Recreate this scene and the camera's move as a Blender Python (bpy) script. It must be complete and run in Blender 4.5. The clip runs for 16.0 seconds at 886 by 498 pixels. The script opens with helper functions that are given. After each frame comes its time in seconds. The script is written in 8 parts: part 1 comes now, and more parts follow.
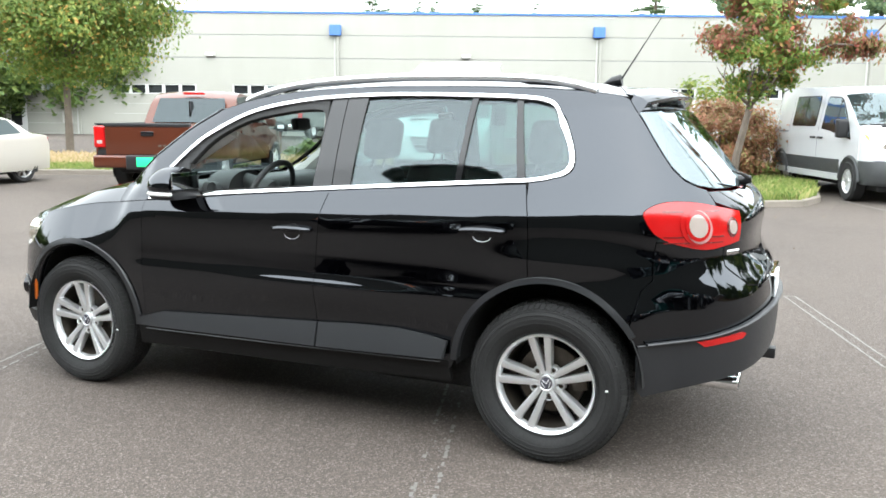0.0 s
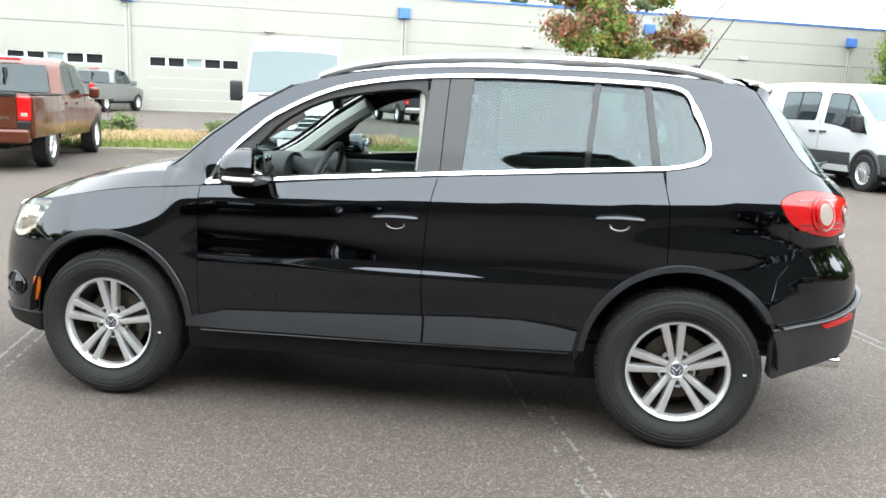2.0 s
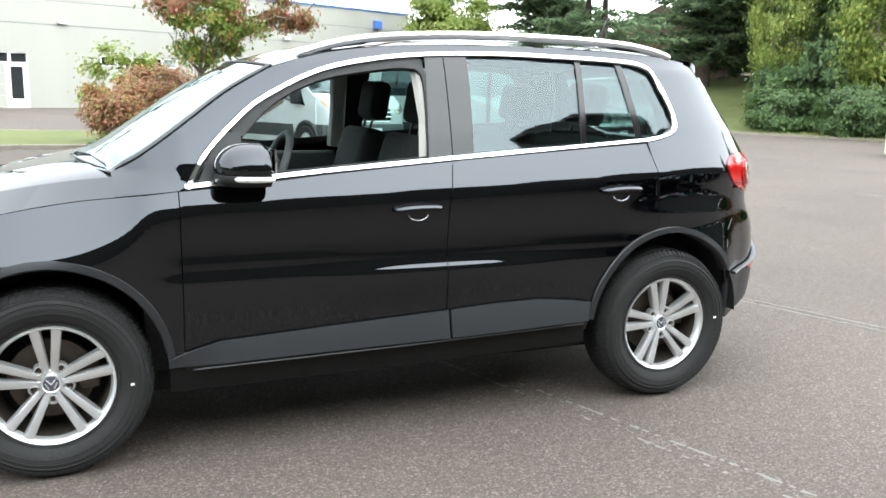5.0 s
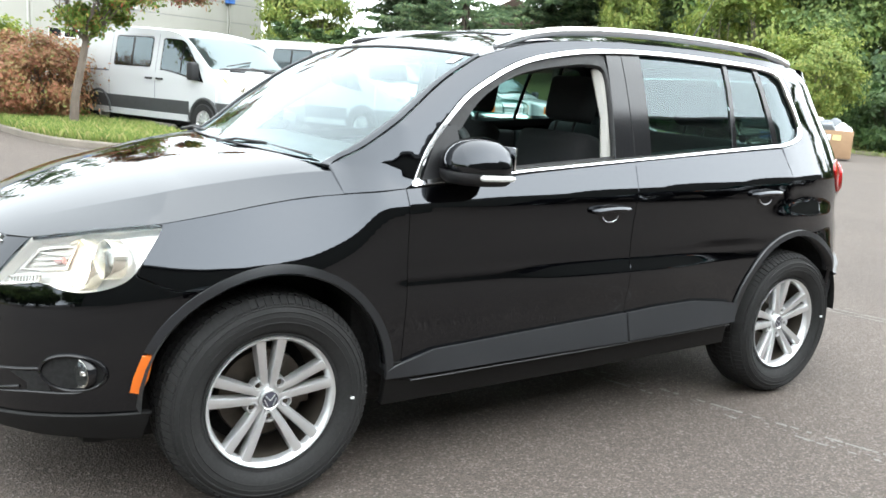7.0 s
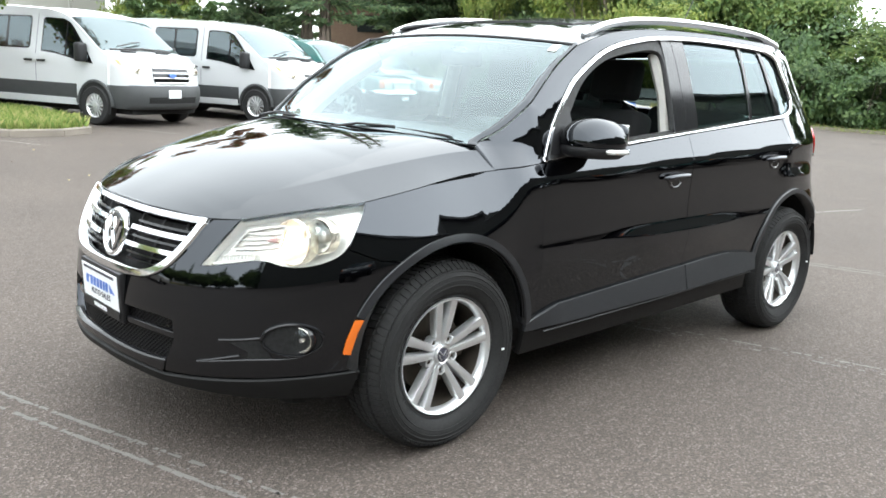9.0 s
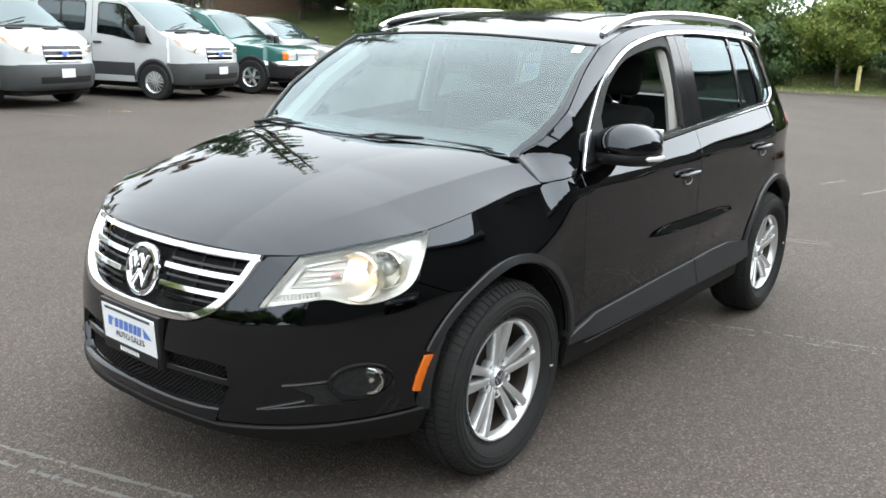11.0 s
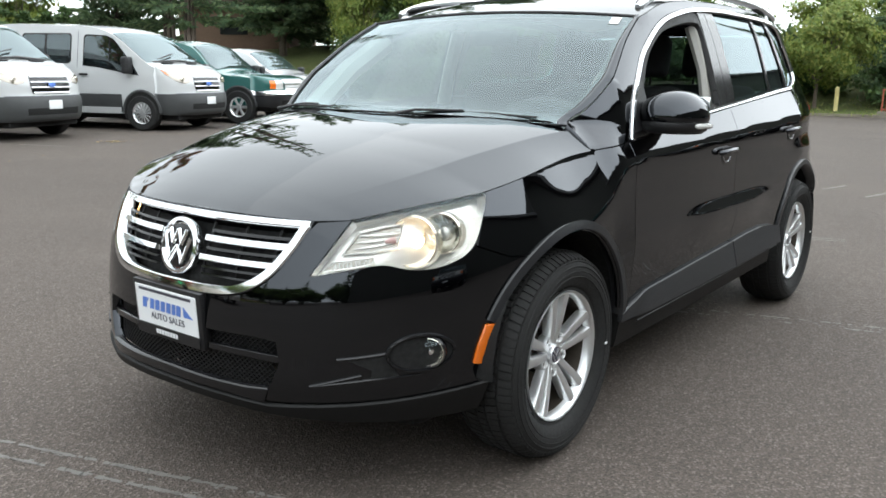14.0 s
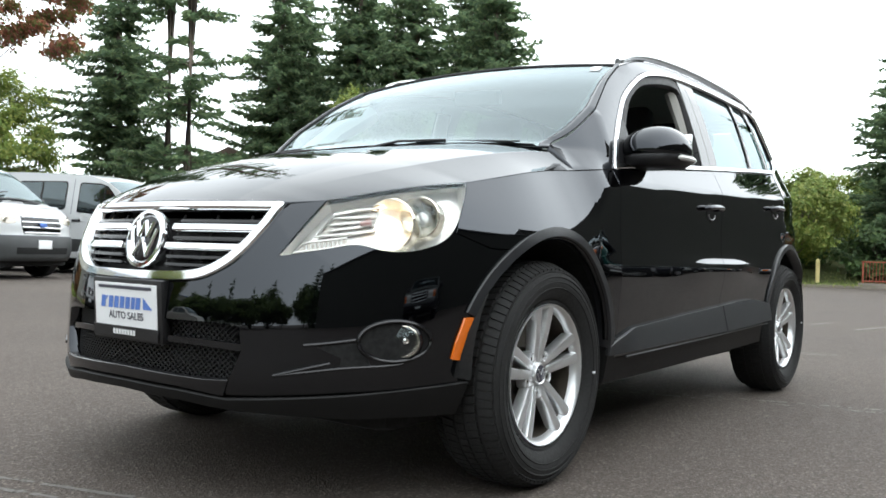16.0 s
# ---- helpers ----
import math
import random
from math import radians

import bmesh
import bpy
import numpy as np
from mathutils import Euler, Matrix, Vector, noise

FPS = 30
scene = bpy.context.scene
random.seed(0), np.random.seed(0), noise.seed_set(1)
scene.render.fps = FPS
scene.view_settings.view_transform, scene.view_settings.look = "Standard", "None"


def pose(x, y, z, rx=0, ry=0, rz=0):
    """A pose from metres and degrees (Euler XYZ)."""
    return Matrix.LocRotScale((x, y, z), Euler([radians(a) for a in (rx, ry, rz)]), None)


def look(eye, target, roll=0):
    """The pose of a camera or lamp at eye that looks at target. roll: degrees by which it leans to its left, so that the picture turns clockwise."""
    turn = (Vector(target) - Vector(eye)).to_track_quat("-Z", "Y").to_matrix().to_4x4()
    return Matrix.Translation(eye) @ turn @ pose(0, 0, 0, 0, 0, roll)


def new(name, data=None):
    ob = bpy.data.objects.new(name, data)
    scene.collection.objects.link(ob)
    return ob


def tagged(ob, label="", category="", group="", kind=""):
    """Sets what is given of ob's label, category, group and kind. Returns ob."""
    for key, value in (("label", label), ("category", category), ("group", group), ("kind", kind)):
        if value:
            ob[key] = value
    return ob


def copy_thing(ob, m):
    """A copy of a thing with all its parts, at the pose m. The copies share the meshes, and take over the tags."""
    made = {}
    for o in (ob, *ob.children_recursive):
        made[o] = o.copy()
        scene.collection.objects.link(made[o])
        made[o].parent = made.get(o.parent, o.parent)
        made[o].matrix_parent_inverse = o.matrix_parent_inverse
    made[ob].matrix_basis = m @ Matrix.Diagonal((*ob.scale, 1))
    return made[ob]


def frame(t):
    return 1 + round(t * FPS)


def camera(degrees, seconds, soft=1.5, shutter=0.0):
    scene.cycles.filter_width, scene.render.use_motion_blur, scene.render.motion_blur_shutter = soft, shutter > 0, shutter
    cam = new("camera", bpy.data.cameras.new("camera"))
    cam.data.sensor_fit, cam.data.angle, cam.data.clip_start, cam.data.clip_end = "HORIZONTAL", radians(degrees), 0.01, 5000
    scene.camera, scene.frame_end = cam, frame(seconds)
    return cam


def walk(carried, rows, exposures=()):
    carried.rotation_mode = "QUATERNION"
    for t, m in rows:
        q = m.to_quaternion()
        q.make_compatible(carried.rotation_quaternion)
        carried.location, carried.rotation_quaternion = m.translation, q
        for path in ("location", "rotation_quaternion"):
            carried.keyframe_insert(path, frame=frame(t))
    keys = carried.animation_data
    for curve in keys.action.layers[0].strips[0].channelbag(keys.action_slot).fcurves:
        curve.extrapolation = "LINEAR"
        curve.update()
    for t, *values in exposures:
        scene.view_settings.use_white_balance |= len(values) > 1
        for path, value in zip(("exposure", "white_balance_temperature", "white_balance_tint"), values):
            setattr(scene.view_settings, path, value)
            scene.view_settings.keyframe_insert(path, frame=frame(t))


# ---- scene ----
cam = camera(55.1, 16.0, 1.65)
PATH = [
    (0, (-2.296, 4.196, 1.462), (-1.498, 2.389, 1.151), 0.5),
    (0.5, (-1.982, 4.321, 1.462), (-1.267, 2.487, 1.108), 0.6),
    (1, (-1.559, 4.367, 1.458), (-0.946, 2.485, 1.173), -0.7),
    (1.5, (-1.215, 4.429, 1.441), (-0.781, 2.502, 1.129), 1.3),
    (2, (-0.831, 4.455, 1.447), (-0.529, 2.508, 1.099), 2.3),
    (2.5, (-0.461, 4.456, 1.451), (-0.315, 2.488, 1.126), 1.4),
    (3, (-0.168, 4.518, 1.436), (-0.156, 2.542, 1.124), 1.5),
    (3.5, (0.099, 4.489, 1.441), (-0.076, 2.523, 1.12), 3.0),
    (3.7, (0.216, 4.437, 1.408), (-0.108, 2.487, 1.1), 1.0),
    (6, (1.773, 3.631, 1.383), (0.891, 1.879, 0.995), 3.2),
    (6.5, (2.038, 3.4, 1.379), (1.071, 1.689, 1.007), 3.3),
    (7, (2.29, 3.272, 1.371), (1.202, 1.637, 0.99), 3.9),
    (7.5, (2.578, 3.207, 1.358), (1.442, 1.61, 0.958), 2.6),
    (8, (2.814, 3.101, 1.359), (1.591, 1.567, 0.969), 3.1),
    (8.5, (3.073, 2.996, 1.355), (1.755, 1.558, 0.912), 2.9),
    (9, (3.332, 2.946, 1.358), (1.98, 1.533, 0.941), 3.1),
    (9.2, (3.435, 2.932, 1.358), (2.069, 1.533, 0.94), 3.6),
    (11.3, (3.635, 2.312, 1.509), (2.089, 1.143, 1.016), 0.9),
    (11.5, (3.678, 2.256, 1.509), (2.114, 1.109, 1.024), 0.1),
    (12, (3.755, 2.205, 1.509), (2.174, 1.07, 1.048), -0.0),
    (12.5, (3.754, 2.218, 1.503), (2.167, 1.094, 1.035), 1.1),
    (13, (3.738, 2.207, 1.481), (2.162, 1.071, 1.005), 0.7),
    (13.5, (3.701, 2.191, 1.381), (2.159, 1.013, 0.897), -0.0),
    (14, (3.657, 2.185, 1.259), (2.104, 0.993, 0.849), 0.8),
    (14.5, (3.617, 2.184, 1.079), (2.049, 0.98, 0.775), 1.5),
    (15, (3.598, 2.186, 0.895), (2.025, 0.971, 0.675), 1.7),
    (15.5, (3.587, 2.185, 0.783), (1.997, 0.978, 0.659), 1.1),
    (16, (3.59, 2.185, 0.721), (1.992, 0.982, 0.723), 1.7),
]
EXPOSURES = [(0, 1.22), (3.5, 1.27), (6.0, 1.28), (7.5, 1.15), (9.0, 0.96), (11.5, 0.42), (13.0, 0.30), (16.0, 0.27)]
walk(cam, [(t, look(eye, target, roll)) for t, eye, target, roll in PATH], EXPOSURES)

import functools

# ---- light: an overcast sky, a weak wide sun behind cloud ----
SUN_EL, SUN_AZ = 52.0, -35.0
world = bpy.data.worlds.new("overcast_sky")
scene.world = world
world.use_nodes = True
wn, wl = world.node_tree.nodes, world.node_tree.links
sky = wn.new("ShaderNodeTexSky")
sky.sky_type, sky.sun_disc = "NISHITA", False
sky.sun_elevation, sky.sun_rotation = radians(SUN_EL), radians(SUN_AZ)
sky.air_density, sky.dust_density, sky.ozone_density = 1.0, 1.5, 1.5
dim = wn.new("ShaderNodeVectorMath")
dim.operation = "SCALE"
dim.inputs["Scale"].default_value = 0.08
cloud = wn.new("ShaderNodeMix")
cloud.data_type = "RGBA"
cloud.inputs["Factor"].default_value = 0.93
cloud.inputs["B"].default_value = (0.885, 0.95, 0.98, 1)
wl.new(sky.outputs["Color"], dim.inputs[0])
wl.new(dim.outputs["Vector"], cloud.inputs["A"])
# an overcast dome, a little brighter overhead than at the horizon
spot = wn.new("ShaderNodeTexCoord")
split = wn.new("ShaderNodeSeparateXYZ")
up = wn.new("ShaderNodeMath")
up.operation, up.use_clamp = "MULTIPLY_ADD", True
up.inputs[1].default_value, up.inputs[2].default_value = 0.10, 0.68
bright = wn.new("ShaderNodeVectorMath")
bright.operation = "SCALE"
wl.new(spot.outputs["Generated"], split.inputs["Vector"])
wl.new(split.outputs["Z"], up.inputs[0])
wl.new(cloud.outputs["Result"], bright.inputs[0])
# the cloud is thinner and brighter towards the sun's side
toward = wn.new("ShaderNodeVectorMath")
toward.operation = "DOT_PRODUCT"
toward.inputs[1].default_value = (math.sin(radians(SUN_AZ)), math.cos(radians(SUN_AZ)), 0.0)
tilt = wn.new("ShaderNodeMath")
tilt.operation = "MULTIPLY_ADD"
tilt.inputs[1].default_value, tilt.inputs[2].default_value = 0.38, 1.0
both = wn.new("ShaderNodeMath")
both.operation = "MULTIPLY"
wl.new(spot.outputs["Generated"], toward.inputs[0])
wl.new(toward.outputs["Value"], tilt.inputs[0])
wl.new(up.outputs["Value"], both.inputs[0])
wl.new(tilt.outputs["Value"], both.inputs[1])
wl.new(both.outputs["Value"], bright.inputs["Scale"])
wl.new(bright.outputs["Vector"], wn["Background"].inputs["Color"])
wn["Background"].inputs["Strength"].default_value = 3.55

sun_data = bpy.data.lights.new("sun", "SUN")
sun_data.energy, sun_data.angle, sun_data.color = 0.6, radians(150), (1.0, 0.96, 0.9)
sun = new("sun", sun_data)
az = radians(SUN_AZ)
sun.matrix_world = look((0, 0, 0), (-math.sin(az) * math.cos(radians(SUN_EL)), -math.cos(az) * math.cos(radians(SUN_EL)), -math.sin(radians(SUN_EL))))


# ---- materials ----
class Mat:
    """A node material: principled, with helpers for noise, bump and mixing."""

    def __init__(self, name, color=(0.5, 0.5, 0.5), rough=0.5, metal=0.0, **more):
        self.m = bpy.data.materials.new(name)
        self.m.use_nodes = True
        self.n, self.l = self.m.node_tree.nodes, self.m.node_tree.links
        self.p = self.n["Principled BSDF"]
        self.p.inputs["Base Color"].default_value = (*color, 1)
        self.p.inputs["Roughness"].default_value = rough
        self.p.inputs["Metallic"].default_value = metal
        for k, v in more.items():
            self.p.inputs[k.replace("_", " ")].default_value = v
        self.c = self.n.new("ShaderNodeTexCoord").outputs["Object"]

    def world_space(self):
        self.c = self.n.new("ShaderNodeNewGeometry").outputs["Position"]
        return self

    def noise(self, scale, detail=4.0, rough=0.6, stretch=None):
        t = self.n.new("ShaderNodeTexNoise")
        t.inputs["Scale"].default_value, t.inputs["Detail"].default_value, t.inputs["Roughness"].default_value = scale, detail, rough
        c = self.c
        if stretch:
            m = self.n.new("ShaderNodeMapping")
            m.inputs["Scale"].default_value = stretch
            self.l.new(c, m.inputs["Vector"])
            c = m.outputs["Vector"]
        self.l.new(c, t.inputs["Vector"])
        return t.outputs["Fac"]

    def cells(self, scale, out="Distance", feature="F1"):
        t = self.n.new("ShaderNodeTexVoronoi")
        t.feature = feature
        t.inputs["Scale"].default_value = scale
        self.l.new(self.c, t.inputs["Vector"])
        return t.outputs[out]

    def ramp(self, fac, stops):
        r = self.n.new("ShaderNodeValToRGB")
        e = r.color_ramp.elements
        while len(e) < len(stops):
            e.new(0.5)
        for k, (at, col) in zip(e, stops):
            k.position = at
            k.color = (*col, 1) if len(col) == 3 else (col[0],) * 3 + (1,)
        self.l.new(fac, r.inputs["Fac"])
        return r.outputs["Color"]

    def mix(self, fac, a, b, blend="MIX"):
        x = self.n.new("ShaderNodeMix")
        x.data_type, x.blend_type = "RGBA", blend
        for sock, v in ((x.inputs["Factor"], fac), (x.inputs["A"], a), (x.inputs["B"], b)):
            if isinstance(v, (int, float)):
                sock.default_value = v
            elif isinstance(v, tuple):
                sock.default_value = (*v, 1)
            else:
                self.l.new(v, sock)
        return x.outputs["Result"]

    def set(self, key, out):
        self.l.new(out, self.p.inputs[key])
        return self

    def bump(self, height, strength=0.3, dist=0.01):
        b = self.n.new("ShaderNodeBump")
        b.inputs["Strength"].default_value, b.inputs["Distance"].default_value = strength, dist
        self.l.new(height, b.inputs["Height"])
        self.l.new(b.outputs["Normal"], self.p.inputs["Normal"])
        return self

    def per_piece(self):
        return self.n.new("ShaderNodeObjectInfo").outputs["Random"]

    def per_island(self):
        return self.n.new("ShaderNodeNewGeometry").outputs["Random Per Island"]


def plain(name, color, rough=0.5, metal=0.0, spread=0.12, scale=6.0, bump=0.0, fine=60.0, **more):
    """A surface whose colour and roughness wander a little at two scales."""
    m = Mat(name, color, rough, metal, **more)
    lo, hi = tuple(c * (1 - spread) for c in color), tuple(min(1, c * (1 + spread)) for c in color)
    big, small = m.noise(scale), m.noise(fine, 3)
    m.set("Base Color", m.mix(small, m.ramp(big, [(0.3, lo), (0.7, hi)]), color))
    m.set("Roughness", m.ramp(small, [(0.3, (max(0.02, rough * 0.85),)), (0.7, (min(1, rough * 1.15),))]))
    if bump:
        m.bump(small, bump, 0.004)
    return m.m


def glass(name, tint, gloss=1.5, rough=0.0):
    """Thin window glass: see-through with a tint, mirror-like by Fresnel."""
    m = bpy.data.materials.new(name)
    m.use_nodes = True
    n, l = m.node_tree.nodes, m.node_tree.links
    n.remove(n["Principled BSDF"])
    tr, gl, fr, mx = n.new("ShaderNodeBsdfTransparent"), n.new("ShaderNodeBsdfGlossy"), n.new("ShaderNodeLayerWeight"), n.new("ShaderNodeMixShader")
    pw, ad = n.new("ShaderNodeMath"), n.new("ShaderNodeMath")
    tr.inputs["Color"].default_value = (*tint, 1)
    gl.inputs["Roughness"].default_value = rough
    gl.inputs["Color"].default_value = (0.84, 0.96, 1, 1)
    fr.inputs["Blend"].default_value = 0.5
    f0 = ((gloss - 1) / (gloss + 1)) ** 2
    pw.operation, ad.operation = "POWER", "MULTIPLY_ADD"
    pw.inputs[1].default_value, ad.inputs[1].default_value, ad.inputs[2].default_value = 4.5, 0.85 - f0, f0
    l.new(fr.outputs["Facing"], pw.inputs[0])
    l.new(pw.outputs["Value"], ad.inputs[0])
    l.new(ad.outputs["Value"], mx.inputs["Fac"])
    l.new(tr.outputs["BSDF"], mx.inputs[1])
    l.new(gl.outputs["BSDF"], mx.inputs[2])
    l.new(mx.outputs["Shader"], n["Material Output"].inputs["Surface"])
    return m


def glow(name, color, strength):
    m = Mat(name, color, 0.3)
    m.p.inputs["Emission Color"].default_value = (*color, 1)
    m.p.inputs["Emission Strength"].default_value = strength
    return m.m


def paint(name, color, coat=1.0, flake=0.0, rough=0.35):
    m = Mat(name, color, rough, flake, Coat_Weight=coat, Coat_Roughness=0.015)
    m.p.inputs["Specular IOR Level"].default_value = 0.0 if max(color) < 0.01 else 0.08
    m.p.inputs["Coat IOR"].default_value = 1.56 if max(color) < 0.01 else 1.5
    if max(color) < 0.01:
        # deep black: a clear bluish gloss straight over the pigment
        m.p.inputs["Coat Weight"].default_value = 0.0
        m.p.inputs["Specular IOR Level"].default_value = 0.5
        m.p.inputs["IOR"].default_value = 1.65
        m.p.inputs["Specular Tint"].default_value = (0.87, 0.92, 1.0, 1)
        m.p.inputs["Roughness"].default_value = 0.012
        return m.m
    dust = m.noise(3.0, 6)
    m.set("Roughness", m.ramp(dust, [(0.35, (rough * 0.8,)), (0.75, (rough * 1.3,))]))
    m.set("Coat Roughness", m.ramp(dust, [(0.4, (0.008,)), (0.8, (0.04,))]))
    return m.m


black_paint = paint("black_pearl_paint", (0.0004, 0.0004, 0.0006), 1.0, 0.0, 0.4)
white_paint = paint("white_van_paint", (0.49, 0.503, 0.507))
copper_paint = paint("copper_brown_paint", (0.085, 0.022, 0.010), flake=0.3)
green_paint = paint("dark_green_paint", (0.02, 0.105, 0.095), flake=0.2)
silver_paint = paint("silver_paint", (0.55, 0.56, 0.57), flake=0.4)
beige_paint = paint("champagne_paint", (0.55, 0.52, 0.46), flake=0.3)
dark_paint = paint("charcoal_paint", (0.03, 0.032, 0.04), flake=0.2)
grey_paint = paint("grey_green_paint", (0.14, 0.15, 0.145), flake=0.3)
dark_plastic = plain("matt_black_plastic", (0.006, 0.006, 0.006), 0.5, Specular_IOR_Level=0.22, bump=0.1, fine=300)
cladding = plain("grey_black_plastic", (0.014, 0.015, 0.017), 0.40, spread=0.15, bump=0.15, fine=400)
van_cladding = plain("weathered_grey_plastic", (0.042, 0.045, 0.046), 0.5, spread=0.2, bump=0.15, fine=300)
black_plastic = plain("black_plastic", (0.008, 0.008, 0.009), 0.45, spread=0.2, bump=0.1, fine=300)
gloss_black = plain("gloss_black_trim", (0.008, 0.008, 0.009), 0.12, spread=0.1)
chrome = plain("chrome", (0.82, 0.83, 0.84), 0.09, 1.0, spread=0.04)
satin = plain("satin_aluminium", (0.80, 0.81, 0.82), 0.34, 1.0, spread=0.06)
alloy = plain("silver_alloy", (0.74, 0.75, 0.755), 0.34, 0.85, spread=0.08, scale=20)
dark_steel = plain("dusty_brake_steel", (0.10, 0.085, 0.07), 0.5, 0.8, spread=0.4, scale=30)
rubber = plain("tyre_rubber", (0.017, 0.017, 0.017), 0.75, Specular_IOR_Level=0.3, spread=0.3, scale=9, bump=0.2, fine=120)
seal = plain("window_rubber", (0.01, 0.01, 0.01), 0.6)
# near-black base colour: shade of undersides, openings and hollows put into the pigment
dark_void = plain("painted_shade_black", (0.004, 0.004, 0.004), 0.9)
cloth = plain("black_seat_cloth", (0.012, 0.012, 0.013), 0.95, spread=0.3, bump=0.3, fine=500)
dash_plastic = plain("dark_dash_plastic", (0.055, 0.058, 0.058), 0.6, bump=0.2, fine=300)
trim_grey = plain("pale_grey_headliner", (0.42, 0.41, 0.38), 0.9, spread=0.08, bump=0.2, fine=300)
clear_glass = glass("windscreen_glass", (0.58, 0.69, 0.68), 2.05)
lamp_glass = glass("lamp_cover", (0.93, 0.94, 0.94), 1.45)
tint_glass = glass("tinted_privacy_glass", (0.25, 0.39, 0.36), 1.72)
back_glass = glass("rear_window_glass", (0.16, 0.21, 0.20), 2.3)
van_glass = glass("dark_vehicle_glass", (0.15, 0.18, 0.18), 1.6)
pale_glass = glass("pale_vehicle_glass", (0.40, 0.48, 0.48), 2.0)
red_lens = Mat("red_lens", (0.40, 0.006, 0.006), 0.15, Coat_Weight=0.25, Emission_Color=(0.8, 0.02, 0.015, 1), Emission_Strength=0.0).m
pink_lens = plain("pink_lens", (0.34, 0.29, 0.26), 0.1, spread=0.08, Coat_Weight=1.0)
pale_ring = plain("pale_pink_lens_ring", (0.42, 0.22, 0.20), 0.2, spread=0.1, Coat_Weight=1.0)
dark_red = plain("dark_red_lens", (0.12, 0.004, 0.004), 0.25, Coat_Weight=1.0)
amber_lens = plain("amber_lens", (0.75, 0.16, 0.01), 0.2, spread=0.1, Coat_Weight=1.0)
clear_lens = plain("clear_lens", (0.55, 0.55, 0.53), 0.12, spread=0.08, Coat_Weight=1.0)
lamp_chrome = plain("lamp_housing_chrome", (0.82, 0.80, 0.76), 0.20, 0.55, spread=0.10, scale=30)
lamp_smoke = plain("smoked_lamp_chamber", (0.36, 0.33, 0.29), 0.18, 0.6, spread=0.3, scale=40)
reflector = plain("headlamp_reflector", (0.85, 0.80, 0.70), 0.14, 0.8, spread=0.08, scale=40)
warm_bulb = glow("lit_headlamp_bulb", (1.0, 0.72, 0.40), 20.0)
plate_white = plain("plate_white", (0.78, 0.79, 0.80), 0.35, spread=0.04)
plate_blue = plain("plate_blue", (0.10, 0.20, 0.55), 0.35)
plate_dark = plain("plate_grey_ink", (0.06, 0.06, 0.08), 0.4)
plate_green = plain("green_paper_plate", (0.02, 0.75, 0.28), 0.5, spread=0.08)
# dark grey that paints the shade of a cabin behind glass
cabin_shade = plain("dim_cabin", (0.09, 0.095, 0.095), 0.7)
mirror_silver = Mat("mirror_silver", (0.85, 0.86, 0.86), 0.02, 1.0).m


# ---- mesh tools ----
def link(name, me, material=None, parent=None, label=""):
    ob = new(name, me)
    if material:
        me.materials.append(material)
    if parent:
        ob.parent = parent
    if label:
        ob["label"] = label
    return ob


def part(name, bm, material, parent=None, label="", smooth=True):
    me = bpy.data.meshes.new(name)
    bm.to_mesh(me)
    bm.free()
    if smooth:
        me.shade_smooth()
        me.set_sharp_from_angle(angle=radians(38))
    return link(name, me, material, parent, label)


def raw(name, verts, faces, material, parent=None, label="", smooth=True):
    me = bpy.data.meshes.new(name)
    me.from_pydata([tuple(v) for v in verts], [], faces)
    me.update()
    if smooth:
        me.shade_smooth()
        me.set_sharp_from_angle(angle=radians(38))
    return link(name, me, material, parent, label)


def thing(name, label, category, group="", kind="", at=None):
    ob = new(name)
    ob.empty_display_size = 0.1
    if at is not None:
        ob.matrix_basis = at
    return tagged(ob, label, category, group, kind)


def add_box(bm, lo, hi, bevel=0.0, seg=2, m=None):
    """A box between two corners, its edges rounded."""
    tmp = bmesh.new()
    bmesh.ops.create_cube(tmp, size=1)
    for v in tmp.verts:
        v.co = Vector([(a + b) / 2 + c * (b - a) for a, b, c in zip(lo, hi, v.co)])
    if bevel:
        bmesh.ops.bevel(tmp, geom=tmp.edges[:], offset=bevel, segments=seg, profile=0.6, affect="EDGES")
    return join_in(bm, tmp, m)


def join_in(bm, tmp, m=None):
    if m is not None:
        bmesh.ops.transform(tmp, matrix=m, verts=tmp.verts)
    me = bpy.data.meshes.new("tmp")
    tmp.to_mesh(me)
    tmp.free()
    bm.from_mesh(me)
    bpy.data.meshes.remove(me)
    return bm


def box(lo, hi, bevel=0.0, seg=2, m=None):
    return add_box(bmesh.new(), lo, hi, bevel, seg, m)


def put(bm, m):
    bmesh.ops.transform(bm, matrix=m, verts=bm.verts)
    return bm


def lathe(profile, seg=48, axis="Y", arc=360.0):
    """Turns (radius, along) about an axis."""
    bm = bmesh.new()
    rings = []
    n = seg if arc >= 360 else seg + 1
    for i in range(n):
        a = radians(arc) * i / seg
        ring = []
        for r, h in profile:
            c, s = r * math.cos(a), r * math.sin(a)
            ring.append(bm.verts.new({"Y": (c, h, s), "Z": (c, s, h), "X": (h, c, s)}[axis]))
        rings.append(ring)
    for i in range(seg):
        p, q = rings[i], rings[(i + 1) % n]
        for j in range(len(profile) - 1):
            if profile[j][0] < 1e-6 and profile[j + 1][0] < 1e-6:
                continue
            bm.faces.new((p[j], q[j], q[j + 1], p[j + 1]))
    bmesh.ops.remove_doubles(bm, verts=bm.verts[:], dist=1e-5)
    bmesh.ops.recalc_face_normals(bm, faces=bm.faces[:])
    return bm


